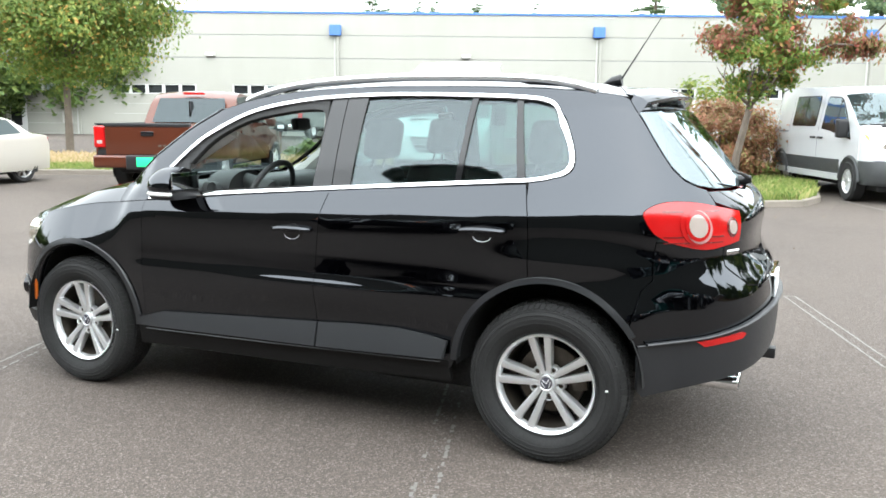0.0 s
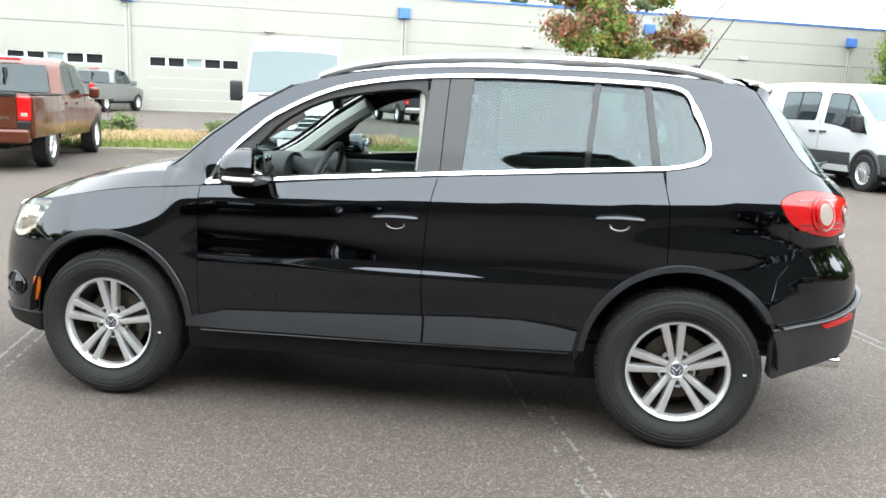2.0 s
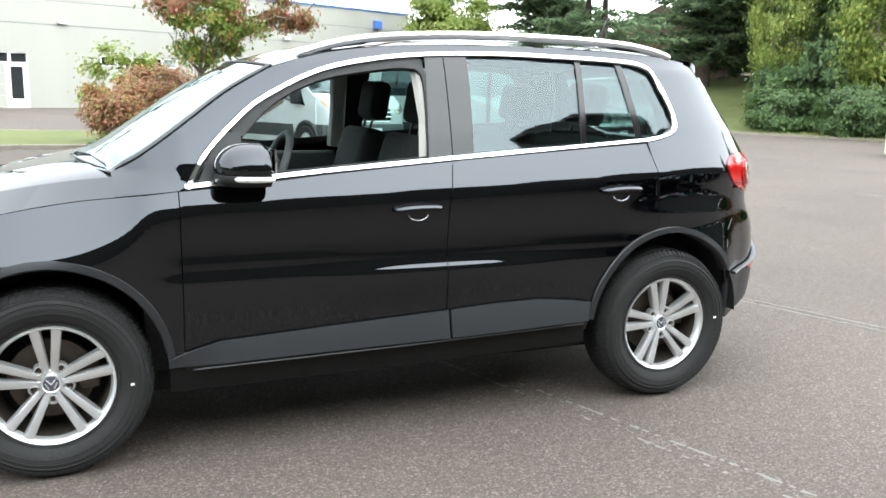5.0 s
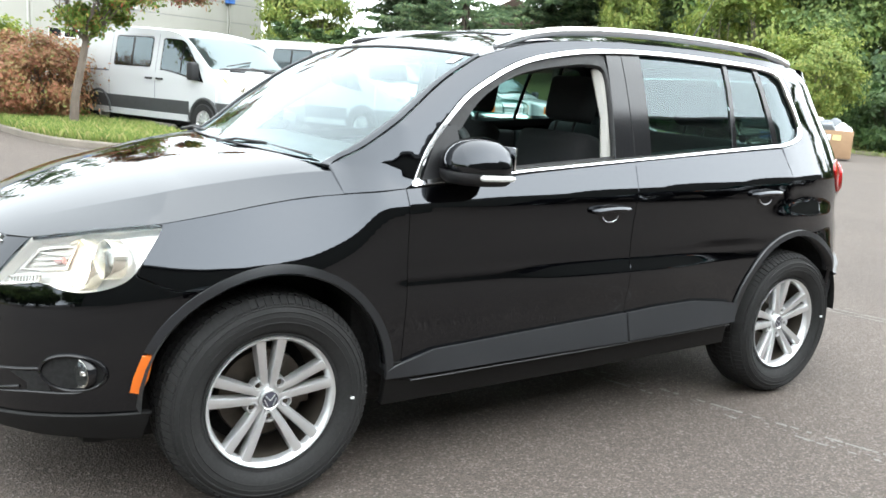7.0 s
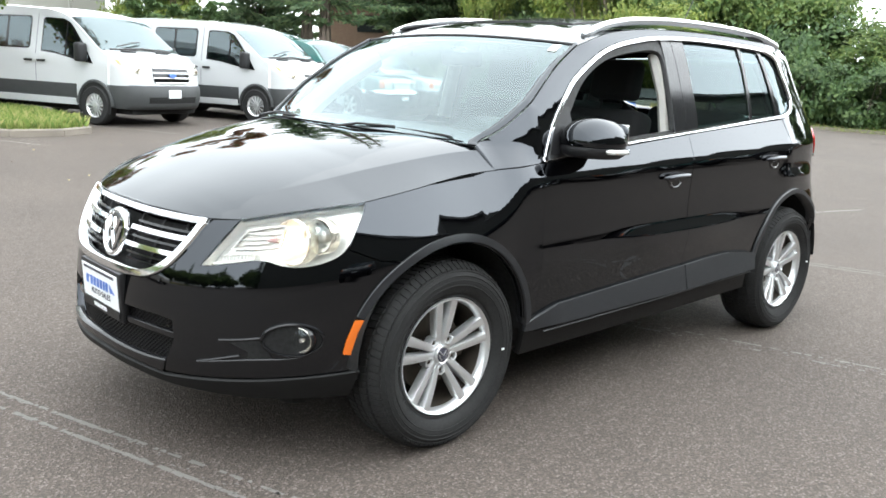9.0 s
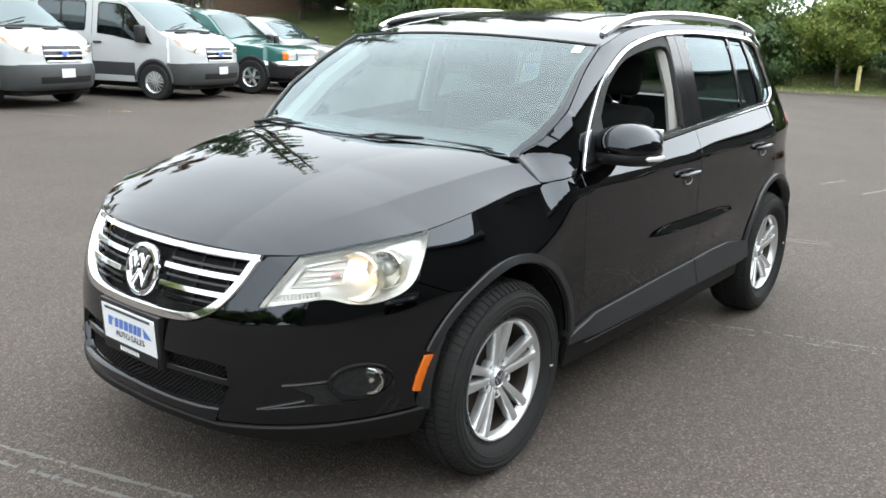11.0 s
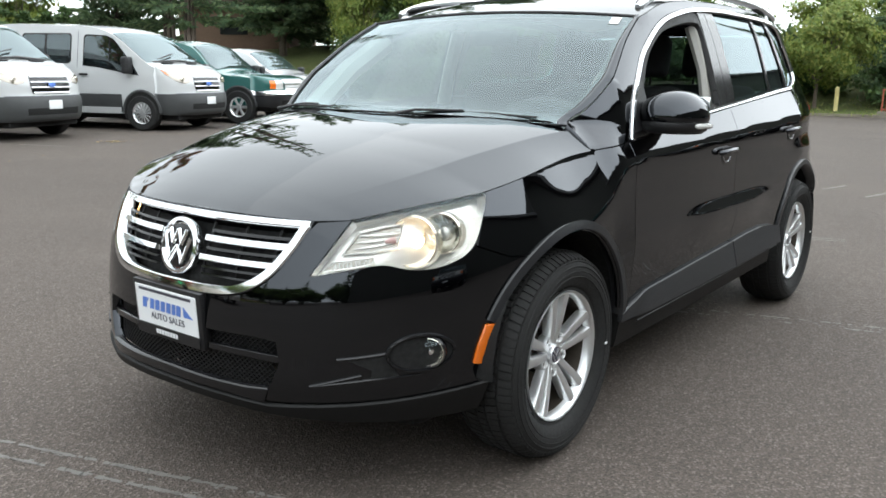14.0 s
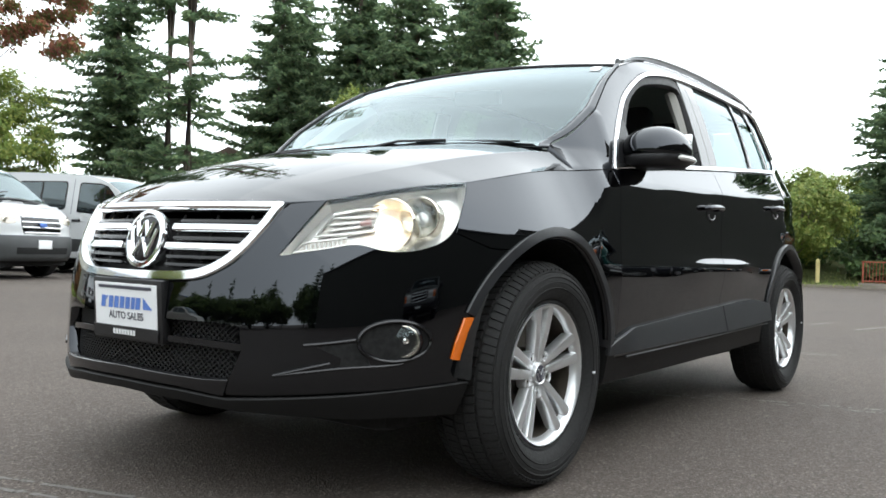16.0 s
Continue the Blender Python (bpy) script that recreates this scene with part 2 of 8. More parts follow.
def tube(pts, radius, seg=8, closed=False, flat=1.0, up=(0, 0, 1)):
    """A rod along points; radius may be a list; flat squeezes it along up."""
    bm = bmesh.new()
    pts = [Vector(p) for p in pts]
    n = len(pts)
    rings = []
    for i, p in enumerate(pts):
        a, b = pts[(i - 1) % n] if closed or i else p, pts[(i + 1) % n] if closed or i < n - 1 else p
        d = (b - a).normalized()
        u = Vector(up)
        side = d.cross(u)
        if side.length < 1e-3:
            side = d.cross(Vector((1, 0, 0)))
        side.normalize()
        u = side.cross(d)
        r = radius[i] if isinstance(radius, (list, tuple)) else radius
        rings.append([bm.verts.new(p + side * (r * math.cos(2 * math.pi * k / seg)) + u * (flat * r * math.sin(2 * math.pi * k / seg))) for k in range(seg)])
    for i in range(n if closed else n - 1):
        p, q = rings[i], rings[(i + 1) % n]
        for k in range(seg):
            bm.faces.new((p[k], q[k], q[(k + 1) % seg], p[(k + 1) % seg]))
    if not closed:
        bm.faces.new(rings[0])
        bm.faces.new(rings[-1])
    bmesh.ops.recalc_face_normals(bm, faces=bm.faces[:])
    return bm


def spl(pts, k=5, closed=False):
    """A smooth line through control points."""
    pts = [tuple(p) for p in pts]
    n, out = len(pts), []
    for i in range(n if closed else n - 1):
        p0, p1, p2, p3 = (pts[(i + d) % n] if closed else pts[min(max(i + d, 0), n - 1)] for d in (-1, 0, 1, 2))
        for j in range(k):
            t = j / k
            out.append(tuple(0.5 * (2 * b + (c - a) * t + (2 * a - 5 * b + 4 * c - d) * t * t + (3 * b - a - 3 * c + d) * t ** 3) for a, b, c, d in zip(p0, p1, p2, p3)))
    return out if closed else out + [pts[-1]]


def table(z, zs, vs):
    """Smooth interpolation in a small table."""
    n = len(zs)
    if z <= zs[0]:
        return vs[0]
    if z >= zs[-1]:
        return vs[-1]
    i = 0
    while z > zs[i + 1]:
        i += 1

    def slope(j):
        a, b = max(j - 1, 0), min(j + 1, n - 1)
        if 0 < j < n - 1:
            h1, h2 = zs[j] - zs[a], zs[b] - zs[j]
            d1, d2 = (vs[j] - vs[a]) / h1, (vs[b] - vs[j]) / h2
            return (d1 * h2 + d2 * h1) / (h1 + h2)
        return (vs[b] - vs[a]) / (zs[b] - zs[a])

    h = zs[i + 1] - zs[i]
    t = (z - zs[i]) / h
    return (2 * t ** 3 - 3 * t * t + 1) * vs[i] + (t ** 3 - 2 * t * t + t) * h * slope(i) + (3 * t * t - 2 * t ** 3) * vs[i + 1] + (t ** 3 - t * t) * h * slope(i + 1)


def inset2(poly, d, closed=True):
    """Moves a 2D line sideways by d (to the left of its run)."""
    n, out = len(poly), []
    for i in range(n):
        a, b = poly[(i - 1) % n] if closed or i else poly[i], poly[(i + 1) % n] if closed or i < n - 1 else poly[i]
        dx, dy = b[0] - a[0], b[1] - a[1]
        k = math.hypot(dx, dy) or 1
        out.append((poly[i][0] - dy / k * d, poly[i][1] + dx / k * d))
    return out


def normal_of(S, u, v, flip):
    h = 0.0015
    n = (S(u, v + h) - S(u, v - h)).cross(S(u + h, v) - S(u - h, v))
    if n.length < 1e-12:
        return Vector((0, 0, 1))
    return (n.normalized()) * (-1 if flip else 1)


def shell(name, grid, S, material, parent, label="", off=0.0, edge=0.0, flip=False, at=None):
    """Vertices (u, v) and faces of a flat pattern, laid on the surface S with its true normals; edge turns the rim in."""
    uv, faces = grid
    nor = [normal_of(S, u, v, flip) for u, v in uv]
    pos = [S(u, v) + n * off for (u, v), n in zip(uv, nor)]
    turned = []
    for f in faces:
        a, b, c = pos[f[0]], pos[f[1]], pos[f[2]]
        g = (b - a).cross(c - a)
        if len(f) > 3:
            g = g + (c - a).cross(pos[f[3]] - a)
        turned.append(tuple(reversed(f)) if g.dot(nor[f[0]] + nor[f[2]]) < 0 else tuple(f))
    verts, nn, faces = list(pos), list(nor), turned
    if edge:
        count = {}
        for f in faces:
            for a, b in zip(f, f[1:] + f[:1]):
                count[(a, b)] = 1
        rim = [(a, b) for a, b in count if (b, a) not in count]
        for a, b in rim:
            k = len(verts)
            na, nb = nor[a], nor[b]
            out = ((pos[b] - pos[a]).cross(na)).normalized()
            verts += [pos[a], pos[b], pos[b] - nb * edge, pos[a] - na * edge]
            nn += [(na + out).normalized(), (nb + out).normalized(), out, out]
            faces.append((k + 1, k, k + 3, k + 2))
    me = bpy.data.meshes.new(name)
    me.from_pydata([tuple(v) for v in verts], [], faces)
    me.update()
    me.shade_smooth()
    me.normals_split_custom_set_from_vertices([tuple(n) for n in nn])
    return link(name, me, material, parent, label)


def fill(poly, su=0.06, sv=0.06):
    """A 2D outline cut up along a grid."""
    area = sum(a[0] * b[1] - b[0] * a[1] for a, b in zip(poly, poly[1:] + poly[:1]))
    if area < 0:
        poly = poly[::-1]
    bm = bmesh.new()
    bm.faces.new([bm.verts.new((u, v, 0)) for u, v in poly])
    for k, step in ((0, su), (1, sv)):
        lo, hi = min(p[k] for p in poly), max(p[k] for p in poly)
        c = math.ceil(lo / step + 1e-3) * step
        while c < hi - 1e-4:
            co, no = [0.0, 0.0, 0.0], [0.0, 0.0, 0.0]
            co[k], no[k] = c, 1.0
            bmesh.ops.bisect_plane(bm, geom=bm.verts[:] + bm.edges[:] + bm.faces[:], plane_co=co, plane_no=no, dist=1e-5)
            c += step
    bmesh.ops.triangulate(bm, faces=[f for f in bm.faces if len(f.verts) > 4])
    bm.verts.index_update()
    out = [(v.co.x, v.co.y) for v in bm.verts], [tuple(v.index for v in (f.verts if f.normal.z > 0 else reversed(f.verts[:]))) for f in bm.faces]
    bm.free()
    return out


def band(a, b, k=1):
    """A pattern between two lines of as many points."""
    n = len(a)
    uv = []
    for i in range(n):
        for j in range(k + 1):
            t = j / k
            uv.append((a[i][0] * (1 - t) + b[i][0] * t, a[i][1] * (1 - t) + b[i][1] * t))
    faces = []
    for i in range(n - 1):
        for j in range(k):
            q = i * (k + 1) + j
            faces.append((q, q + k + 1, q + k + 2, q + 1))
    f = faces[len(faces) // 2]
    ar = sum(uv[p][0] * uv[q][1] - uv[q][0] * uv[p][1] for p, q in zip(f, f[1:] + f[:1]))
    return (uv, faces) if ar > 0 else (uv, [x[::-1] for x in faces])


def resample(line, n):
    """n points at even steps along a 2D line."""
    d = [0.0]
    for a, b in zip(line, line[1:]):
        d.append(d[-1] + math.hypot(b[0] - a[0], b[1] - a[1]))
    out, j = [], 0
    for i in range(n):
        t = d[-1] * i / (n - 1)
        while j < len(line) - 2 and d[j + 1] < t:
            j += 1
        f = (t - d[j]) / max(1e-9, d[j + 1] - d[j])
        out.append(tuple(p + (q - p) * f for p, q in zip(line[j], line[j + 1])))
    return out


# ---- the black car: x ahead, y to its left, z up; its wheels stand at x = +-1.302 ----
PI2 = math.pi / 2
XF, XR, NF, NR, TURN = 1.3, -1.3, 2.33, 2.7, 1.4


def side_plain(s, z):
    """Half the width at the glass and the roof."""
    lift = table(z, [1.0, 1.05, 1.18, 1.3, 1.56], [0.5, 0.52, 1.0, 0.9, 0.0])
    z = z - 0.083 * (0.82 - min(max(s, -1.7), 0.82)) * lift
    return table(z, [0.90, 1.02, 1.05, 1.30, 1.45, 1.60, 1.70], [0.89, 0.852, 0.836, 0.757, 0.706, 0.64, 0.60])


@functools.lru_cache(None)
def side_section(s):
    """Heights and half widths of the side at s: sill, bulge with a ledge, shoulder crease, belt, glass."""
    crease = table(s, [-1.9, -1.43, -0.98, -0.35, 0.51, 0.845, 0.95, 1.03, 1.15, 1.3, 1.5, 1.75], [1.07, 1.060, 1.036, 1.011, 0.980, 0.963, 0.940, 0.868, 0.808, 0.774, 0.755, 0.75])
    lean = math.tan(radians(table(s, [-1.9, -1.5, -0.4, 0.82, 1.0, 1.3, 1.65, 1.85], [16, 24, 28, 31, 29, 27, 20, 11])))
    belt = max(crease + 0.05, 1.026 + 0.083 * (0.82 - max(s, -1.7))) if s < 0.83 else table(s, [0.83, 0.95, 1.1, 1.3, 1.5, 1.75], [1.020, 1.010, 0.985, 0.965, 0.955, 0.945])
    ledge = 0.003 + 0.012 * math.exp(-((s + 0.17) / 0.42) ** 4)
    w = 0.888 + 0.021 * math.exp(-((s - 1.35) / 0.30) ** 2)
    soft = table(s, [0.6, 0.845, 1.0, 1.2, 1.55, 1.8], [0.006, 0.007, 0.016, 0.018, 0.020, 0.040])

    def bend(z):
        """Half width through the shoulder: upright below the crease, leaning above it."""
        return w + 0.001 - lean * soft * math.log(1 + math.exp((z - crease) / soft))

    ex = 1 - min(1, max(0, (s - 0.845) / 0.15))
    pts = [(0.15, 0.80), (0.22, 0.84), (0.30, 0.868), (0.40, 0.884), (0.55, 0.896 * ex + (w + 0.001) * (1 - ex))]
    pts += [(z, w + 0.001 + ex * d) for z, d in ((0.655, 0.010 + ledge), (0.690, 0.009 + ledge), (0.723, 0.008 + 0.1 * ledge), (0.745, 0.007), (0.79, 0.004))]
    pts = [p for p in pts if p[0] < crease - 3 * soft - 0.012]
    pts += [(crease + k * soft, bend(crease + k * soft)) for k in (-3, -2, -1, 0, 1, 2, 3) if crease + k * soft < belt - 0.02]
    pts += [(z, bend(z)) for z in (belt - 0.012, belt)]
    wb = bend(belt)
    zs, ws = [p[0] for p in pts], [p[1] for p in pts]
    w15 = side_plain(s, 1.5)
    for f in (0.18, 0.36, 0.54, 0.72, 0.88):
        zs.append(belt + (1.5 - belt) * f)
        ws.append(wb + (w15 - wb) * f + 0.024 * f * (1 - f) * min(1, max(0.15, (s + 1.42) / 0.14)))
    for z in (1.5, 1.55, 1.60, 1.70):
        zs.append(z)
        ws.append(side_plain(s, z))
    return zs, ws


def half_width(s, z):
    zs, ws = side_section(s)
    haunch = 0.016 * math.exp(-((s + 1.38) / 0.21) ** 2 - ((z - 0.872) / 0.05) ** 2)
    pinch = 0.078 * min(1, max(0, (s - 0.83) / 0.20)) * min(1, max(0, (z - 1.008) / 0.085)) ** 1.2
    return table(z, zs, ws) + haunch - pinch


def nose(z):
    return table(z, [0.15, 0.25, 0.33, 0.45, 0.58, 0.66, 0.75, 0.85, 0.95, 1.05], [0.80, 0.86, 0.89, 0.89, 0.88, 0.865, 0.83, 0.765, 0.64, 0.50])


def tail(z):
    return table(z, [0.2, 0.35, 0.5, 0.6, 0.68, 0.74, 0.785, 0.84, 0.88, 1.0, 1.1, 1.3, 1.5, 1.6, 1.7], [0.85, 0.91, 0.935, 0.938, 0.934, 0.928, 0.914, 0.877, 0.860, 0.85, 0.82, 0.72, 0.61, 0.50, 0.38])


def tail_plan(g, z):
    """How far back the tail stands, with its middle flattened."""
    e = table(z, [0.5, 0.8, 0.95, 1.1, 1.2, 1.3, 1.4, 1.5, 1.6], [0.905, 0.905, 0.895, 0.915, 0.82, 0.765, 0.68, 0.61, 0.59])
    return g if g < 0.05 else (g ** -10 + e ** -10 - 1) ** -0.1


def drawn_in(x, y, z):
    """The body narrows towards the tail, most of all above the lamps."""
    def ramp(a):
        a = min(1.0, max(0.0, a))
        return a * a * (3 - 2 * a)

    up, behind = ramp((z - 0.58) / 0.36), ramp((-1.56 - x) / 0.28)
    g = min(1.0, max(0.0, (-1.2 - x) / 0.8)) * abs(y) / 0.88 * (up + behind - up * behind) * (1 + 0.6 * ramp((z - 1.05) / 0.4))
    return Vector((x + 0.024 * g, y - math.copysign(0.082 * g, y), z))


def skin(s, z):
    """The car's outer skin: s runs along its left side, and past +-1.3 m round the nose and the tail (2.7 is the middle)."""
    w = half_width(s, z)
    if s > XF or s < XR:
        front = s > XF
        f = (s - XF if front else XR - s) / TURN * PI2
        n = NF if front else NR
        c, q = math.cos(f), math.sin(f)
        y = math.copysign(w * abs(c) ** (2 / n), c)
        x = XF + nose(z) * abs(q) ** (2 / n) if front else XR - tail(z) * tail_plan(abs(q) ** (2 / n), z)
        return drawn_in(x, y, z)
    if 0.40 < s < 1.07:
        d = (table(s, [0.40, 0.47, 0.64, 0.79, 0.98, 1.07], [1.503, 1.478, 1.382, 1.272, 1.13, 1.085]) - z) / 0.09
        w -= 0.010 * max(0.0, 1 - max(0.0, d)) ** 2 * min(1, (1.07 - s) / 0.12, (s - 0.40) / 0.10)
    return drawn_in(s, w, z)


def s_of(x, z):
    """The way s along the skin at which it stands at x."""
    if x > XF:
        return XF + TURN / PI2 * math.asin(min(1, ((x - XF) / nose(z)) ** (NF / 2)))
    if x < XR:
        return XR - TURN / PI2 * math.asin(min(1, ((XR - x) / tail(z)) ** (NR / 2)))
    return x


def skin_right(s, z):
    p = skin(s, z)
    return Vector((p.x, -p.y, p.z))


SIDES = ((skin, False), (skin_right, True))
AXLES = ((1.302, 0.372, 1), (-1.302, 0.382, -1))


def arch_line(which, r, a0, a1, n=28):
    x0, z0, _ = AXLES[which]
    out = []
    for i in range(n + 1):
        a = radians(a0 + (a1 - a0) * i / n)
        x, z = x0 + r * math.cos(a), z0 + r * math.sin(a)
        out.append((s_of(x, z), z))
    return out


car = thing("car", "black compact sport utility vehicle with silver wheels parked on the asphalt", "car")

# outlines in (s, z)
_WIN = spl([(0.82, 1.032), (0.755, 1.15), (0.635, 1.275), (0.52, 1.365), (0.29, 1.475), (0.04, 1.528), (-0.21, 1.553), (-0.55, 1.563), (-0.95, 1.556), (-1.13, 1.548), (-1.215, 1.537), (-1.268, 1.515), (-1.299, 1.470), (-1.321, 1.40), (-1.340, 1.325), (-1.345, 1.275), (-1.330, 1.232), (-1.285, 1.204), (-1.19, 1.187)], 6)
GLASS_TOP, GLASS_BACK = _WIN[:67], _WIN[66:]
GLASS_LOW = [(-1.19, 1.187), (-0.73, 1.153), (-0.22, 1.115), (0.30, 1.074), (0.82, 1.026)]
SCREEN_EDGE = spl([(1.07, 1.085), (0.98, 1.13), (0.79, 1.272), (0.64, 1.382), (0.47, 1.478)], 6)
CANT = spl([(0.47, 1.478), (0.3, 1.528), (0.1, 1.562), (-0.2, 1.585), (-0.7, 1.592), (-1.2, 1.58), (-1.5, 1.557), (-1.62, 1.545)], 5)
HATCH = [(-1.62, 1.545), (-1.64, 1.50), (-1.72, 1.38), (-1.81, 1.255), (-1.87, 1.208), (-1.95, 1.183), (-2.01, 1.172), (-2.03, 1.12)]
LAMP_R = spl([(-2.03, 1.105), (-1.90, 1.122), (-1.77, 1.127), (-1.68, 1.115), (-1.62, 1.085), (-1.625, 1.05), (-1.66, 1.0), (-1.73, 0.966), (-1.85, 0.942), (-1.95, 0.934), (-2.06, 0.945)], 4)
HOOD_LINE = spl([(1.055, 1.0), (1.22, 0.985), (1.46, 0.949), (1.685, 0.913)], 5)
LAMP_F_TOP = spl([(1.685, 0.913), (1.82, 0.900), (1.96, 0.880), (2.14, 0.846)], 4)
LAMP_F_IN = [(2.14, 0.846), (2.235, 0.692)]
LAMP_F_LOW = spl([(2.235, 0.692), (2.10, 0.715), (2.01, 0.728), (1.93, 0.715), (1.86, 0.713), (1.79, 0.726), (1.735, 0.75), (1.70, 0.79), (1.675, 0.86), (1.672, 0.9), (1.685, 0.913)], 4)
GRILLE = spl([(2.272, 0.820), (2.281, 0.807), (2.30, 0.765), (2.34, 0.705), (2.39, 0.66), (2.46, 0.628), (2.55, 0.617), (2.7, 0.614)], 4)
MID = 2.7

SEAM = 0.0022


def body(name, poly, S, flip, mat=black_paint, off=0.0, edge=0.018, step=0.05, label="", shrink=SEAM):
    area = sum(a[0] * b[1] - b[0] * a[1] for a, b in zip(poly, poly[1:] + poly[:1]))
    poly = [p for p, q in zip(poly, poly[1:] + poly[:1]) if math.hypot(p[0] - q[0], p[1] - q[1]) > 1e-4]
    if shrink:
        poly = inset2(poly, shrink if area > 0 else -shrink)
    return shell(name, fill(poly, step, step * 0.4 if step <= 0.05 else step), S, mat, car, label, off, edge, flip)


def on(S, line, off):
    return [S(u, v) + normal_of(S, u, v, S is skin_right) * off for u, v in line]


for S, FL in SIDES:
    # front wing, doors, side frame
    arch_f = arch_line(0, 0.392, 63, 172)
    body("front_wing", HOOD_LINE[::-1] + [(0.845, 1.02), (0.845, 0.40)] + arch_f[::-1] + [(1.58, 0.729), (1.70, 0.768)] + [p for p in LAMP_F_LOW if p[1] > 0.79 and p[0] < 1.71], S, FL, step=0.022)
    shut_b = spl([(-0.235, 1.115), (-0.205, 0.95), (-0.19, 0.68), (-0.205, 0.36)], 5)
    body("front_door", [(0.845, 0.36), (0.845, 1.02)] + [(0.6, 1.04), (0.3, 1.071), (0.0, 1.096)] + shut_b, S, FL)
    arch_r = arch_line(1, 0.397, 104, 8)
    body("rear_door", shut_b[::-1] + [(-0.5, 1.135), (-0.9, 1.163), (-1.18, 1.182), (-1.195, 1.12), (-1.213, 1.046), (-1.218, 0.95), (-1.22, 0.80)] + [p for p in arch_r if p[0] > -1.22] + [(-0.87, 0.36)], S, FL)
    rear_arch = arch_line(1, 0.397, 102, 146)
    frame_poly = ([(1.055, 1.0), (0.95, 1.011), (0.845, 1.02)] + GLASS_TOP + GLASS_BACK[1:] + [(-1.195, 1.12), (-1.213, 1.046), (-1.218, 0.95), (-1.22, 0.80)] + rear_arch
                  + [(-1.58, 0.772), (-1.64, 0.817), (-1.655, 0.884), (-1.67, 0.97)] + [p for p in LAMP_R if p[0] > -1.69 and p[1] < 1.08][::-1] + [p for p in LAMP_R if p[1] >= 1.08][::-1]
                  + HATCH[::-1] + CANT[::-1][1:] + SCREEN_EDGE[::-1][1:])
    body("side_frame", frame_poly, S, FL)
    # wheel arch lips
    for w, (a0, a1) in ((0, (25, 176)), (1, (22, 176))):
        a0, a1 = (a0, a1) if w == 0 else (4, 150)
        shell("arch_moulding", band(arch_line(w, 0.399, a0, a1, 40), arch_line(w, 0.425, a0, a1, 40), 3), S, cladding, car, "", 0.012, 0.05, FL)
    # cladding along the doors and the sill, leaning outwards towards its foot
    def flare(u, v, S=S, FL=FL):
        side = -1 if FL else 1
        return S(u, v) + Vector((0, side * max(0.0, 0.505 - 0.05 * u - v) * 0.30 * min(1, max(0, (0.93 - u) / 0.22)), 0))

    low, top = [(0.905, 0.372), (0.84, 0.375), (0.3, 0.385), (-0.2, 0.392)], [(0.905, 0.405), (0.86, 0.424), (0.72, 0.462), (0.3, 0.484), (-0.2, 0.508)]
    body("door_cladding", low + top[::-1], flare, FL, cladding, 0.012, 0.02, 0.1)
    body("door_cladding", [(-0.21, 0.392), (-0.5, 0.4), (-0.855, 0.412), (-0.872, 0.495), (-0.78, 0.51), (-0.62, 0.525), (-0.4, 0.52), (-0.21, 0.508)], flare, FL, cladding, 0.012, 0.02, 0.1)
    body("sill", [(0.90, 0.27), (0.90, 0.43), (0.845, 0.43), (0.845, 0.362), (0.0, 0.375), (-0.86, 0.4), (-0.87, 0.30), (0.0, 0.28)], S, FL, dark_plastic, 0.004, 0.03, 0.1)
    part("sill_bright_edge", tube(on(S, resample([(0.82, 0.371), (0.0, 0.384), (-0.84, 0.404)], 20), 0.036), 0.003, 6), cladding, car)
    # chrome round the glass
    ring = GLASS_LOW[::-1] + GLASS_BACK[::-1][1:] + GLASS_TOP[::-1][1:]
    edge_line_ = resample(GLASS_TOP + GLASS_BACK[1:], 110)
    outer, inner = inset2(edge_line_, 0.002, False), inset2(edge_line_, 0.016, False)
    shell("window_seal", band(inset2(edge_line_, -0.006, False), inset2(edge_line_, 0.026, False), 2), S, seal, car, "", -0.016, 0.0, FL)
    shell("chrome_window_trim", band(outer, inner, 2), S, chrome, car, "", 0.007, 0.012, FL)
    lo = resample(GLASS_LOW, 24)
    shell("window_seal", band([(u, v - 0.01) for u, v in lo], [(u, v + 0.03) for u, v in lo], 2), S, seal, car, "", -0.016, 0.0, FL)
    shell("chrome_belt_trim", band([(u, v + 0.002) for u, v in lo], [(u, v + 0.017) for u, v in lo], 2), S, chrome, car, "", 0.007, 0.012, FL)
    # pillars and glass
    def cap(u):
        """Height of the window's top at u."""
        best = min(inner, key=lambda p: abs(p[0] - u) - (0.5 if p[1] > 1.5 or u > 0 else 0))
        return best[1]

    def floor_at(u):
        return 1.026 + (0.82 - u) * 0.081 + 0.02

    def pane(name, mat, u0t, u0b, u1t, u1b, off, label=""):
        n = 8
        topl = [(u0t + (u1t - u0t) * i / n, cap(u0t + (u1t - u0t) * i / n)) for i in range(n + 1)]
        return body(name, [(u0b, floor_at(u0b))] + topl + [(u1b, floor_at(u1b))], S, FL, mat, off, 0.004, 0.08, label, 0.0)

    pane("pillar_cover", gloss_black, -0.165, -0.135, -0.245, -0.237, -0.004)
    pane("pillar_cover", gloss_black, -0.25, -0.242, -0.355, -0.335, -0.004)
    pane("pillar_backing", seal, -0.17, -0.14, -0.35, -0.33, -0.014)
    tinted = pane("rear_door_glass", tint_glass, -0.355, -0.335, -0.878, -0.852, -0.012, "tinted side window")
    tinted.visible_shadow = False
    pane("glass_divider", gloss_black, -0.878, -0.852, -0.905, -0.879, -0.005)
    tinted = pane("rear_quarter_light", tint_glass, -0.905, -0.879, -1.085, -1.135, -0.012)
    tinted.visible_shadow = False
    pane("glass_divider", gloss_black, -1.085, -1.135, -1.115, -1.17, -0.005)
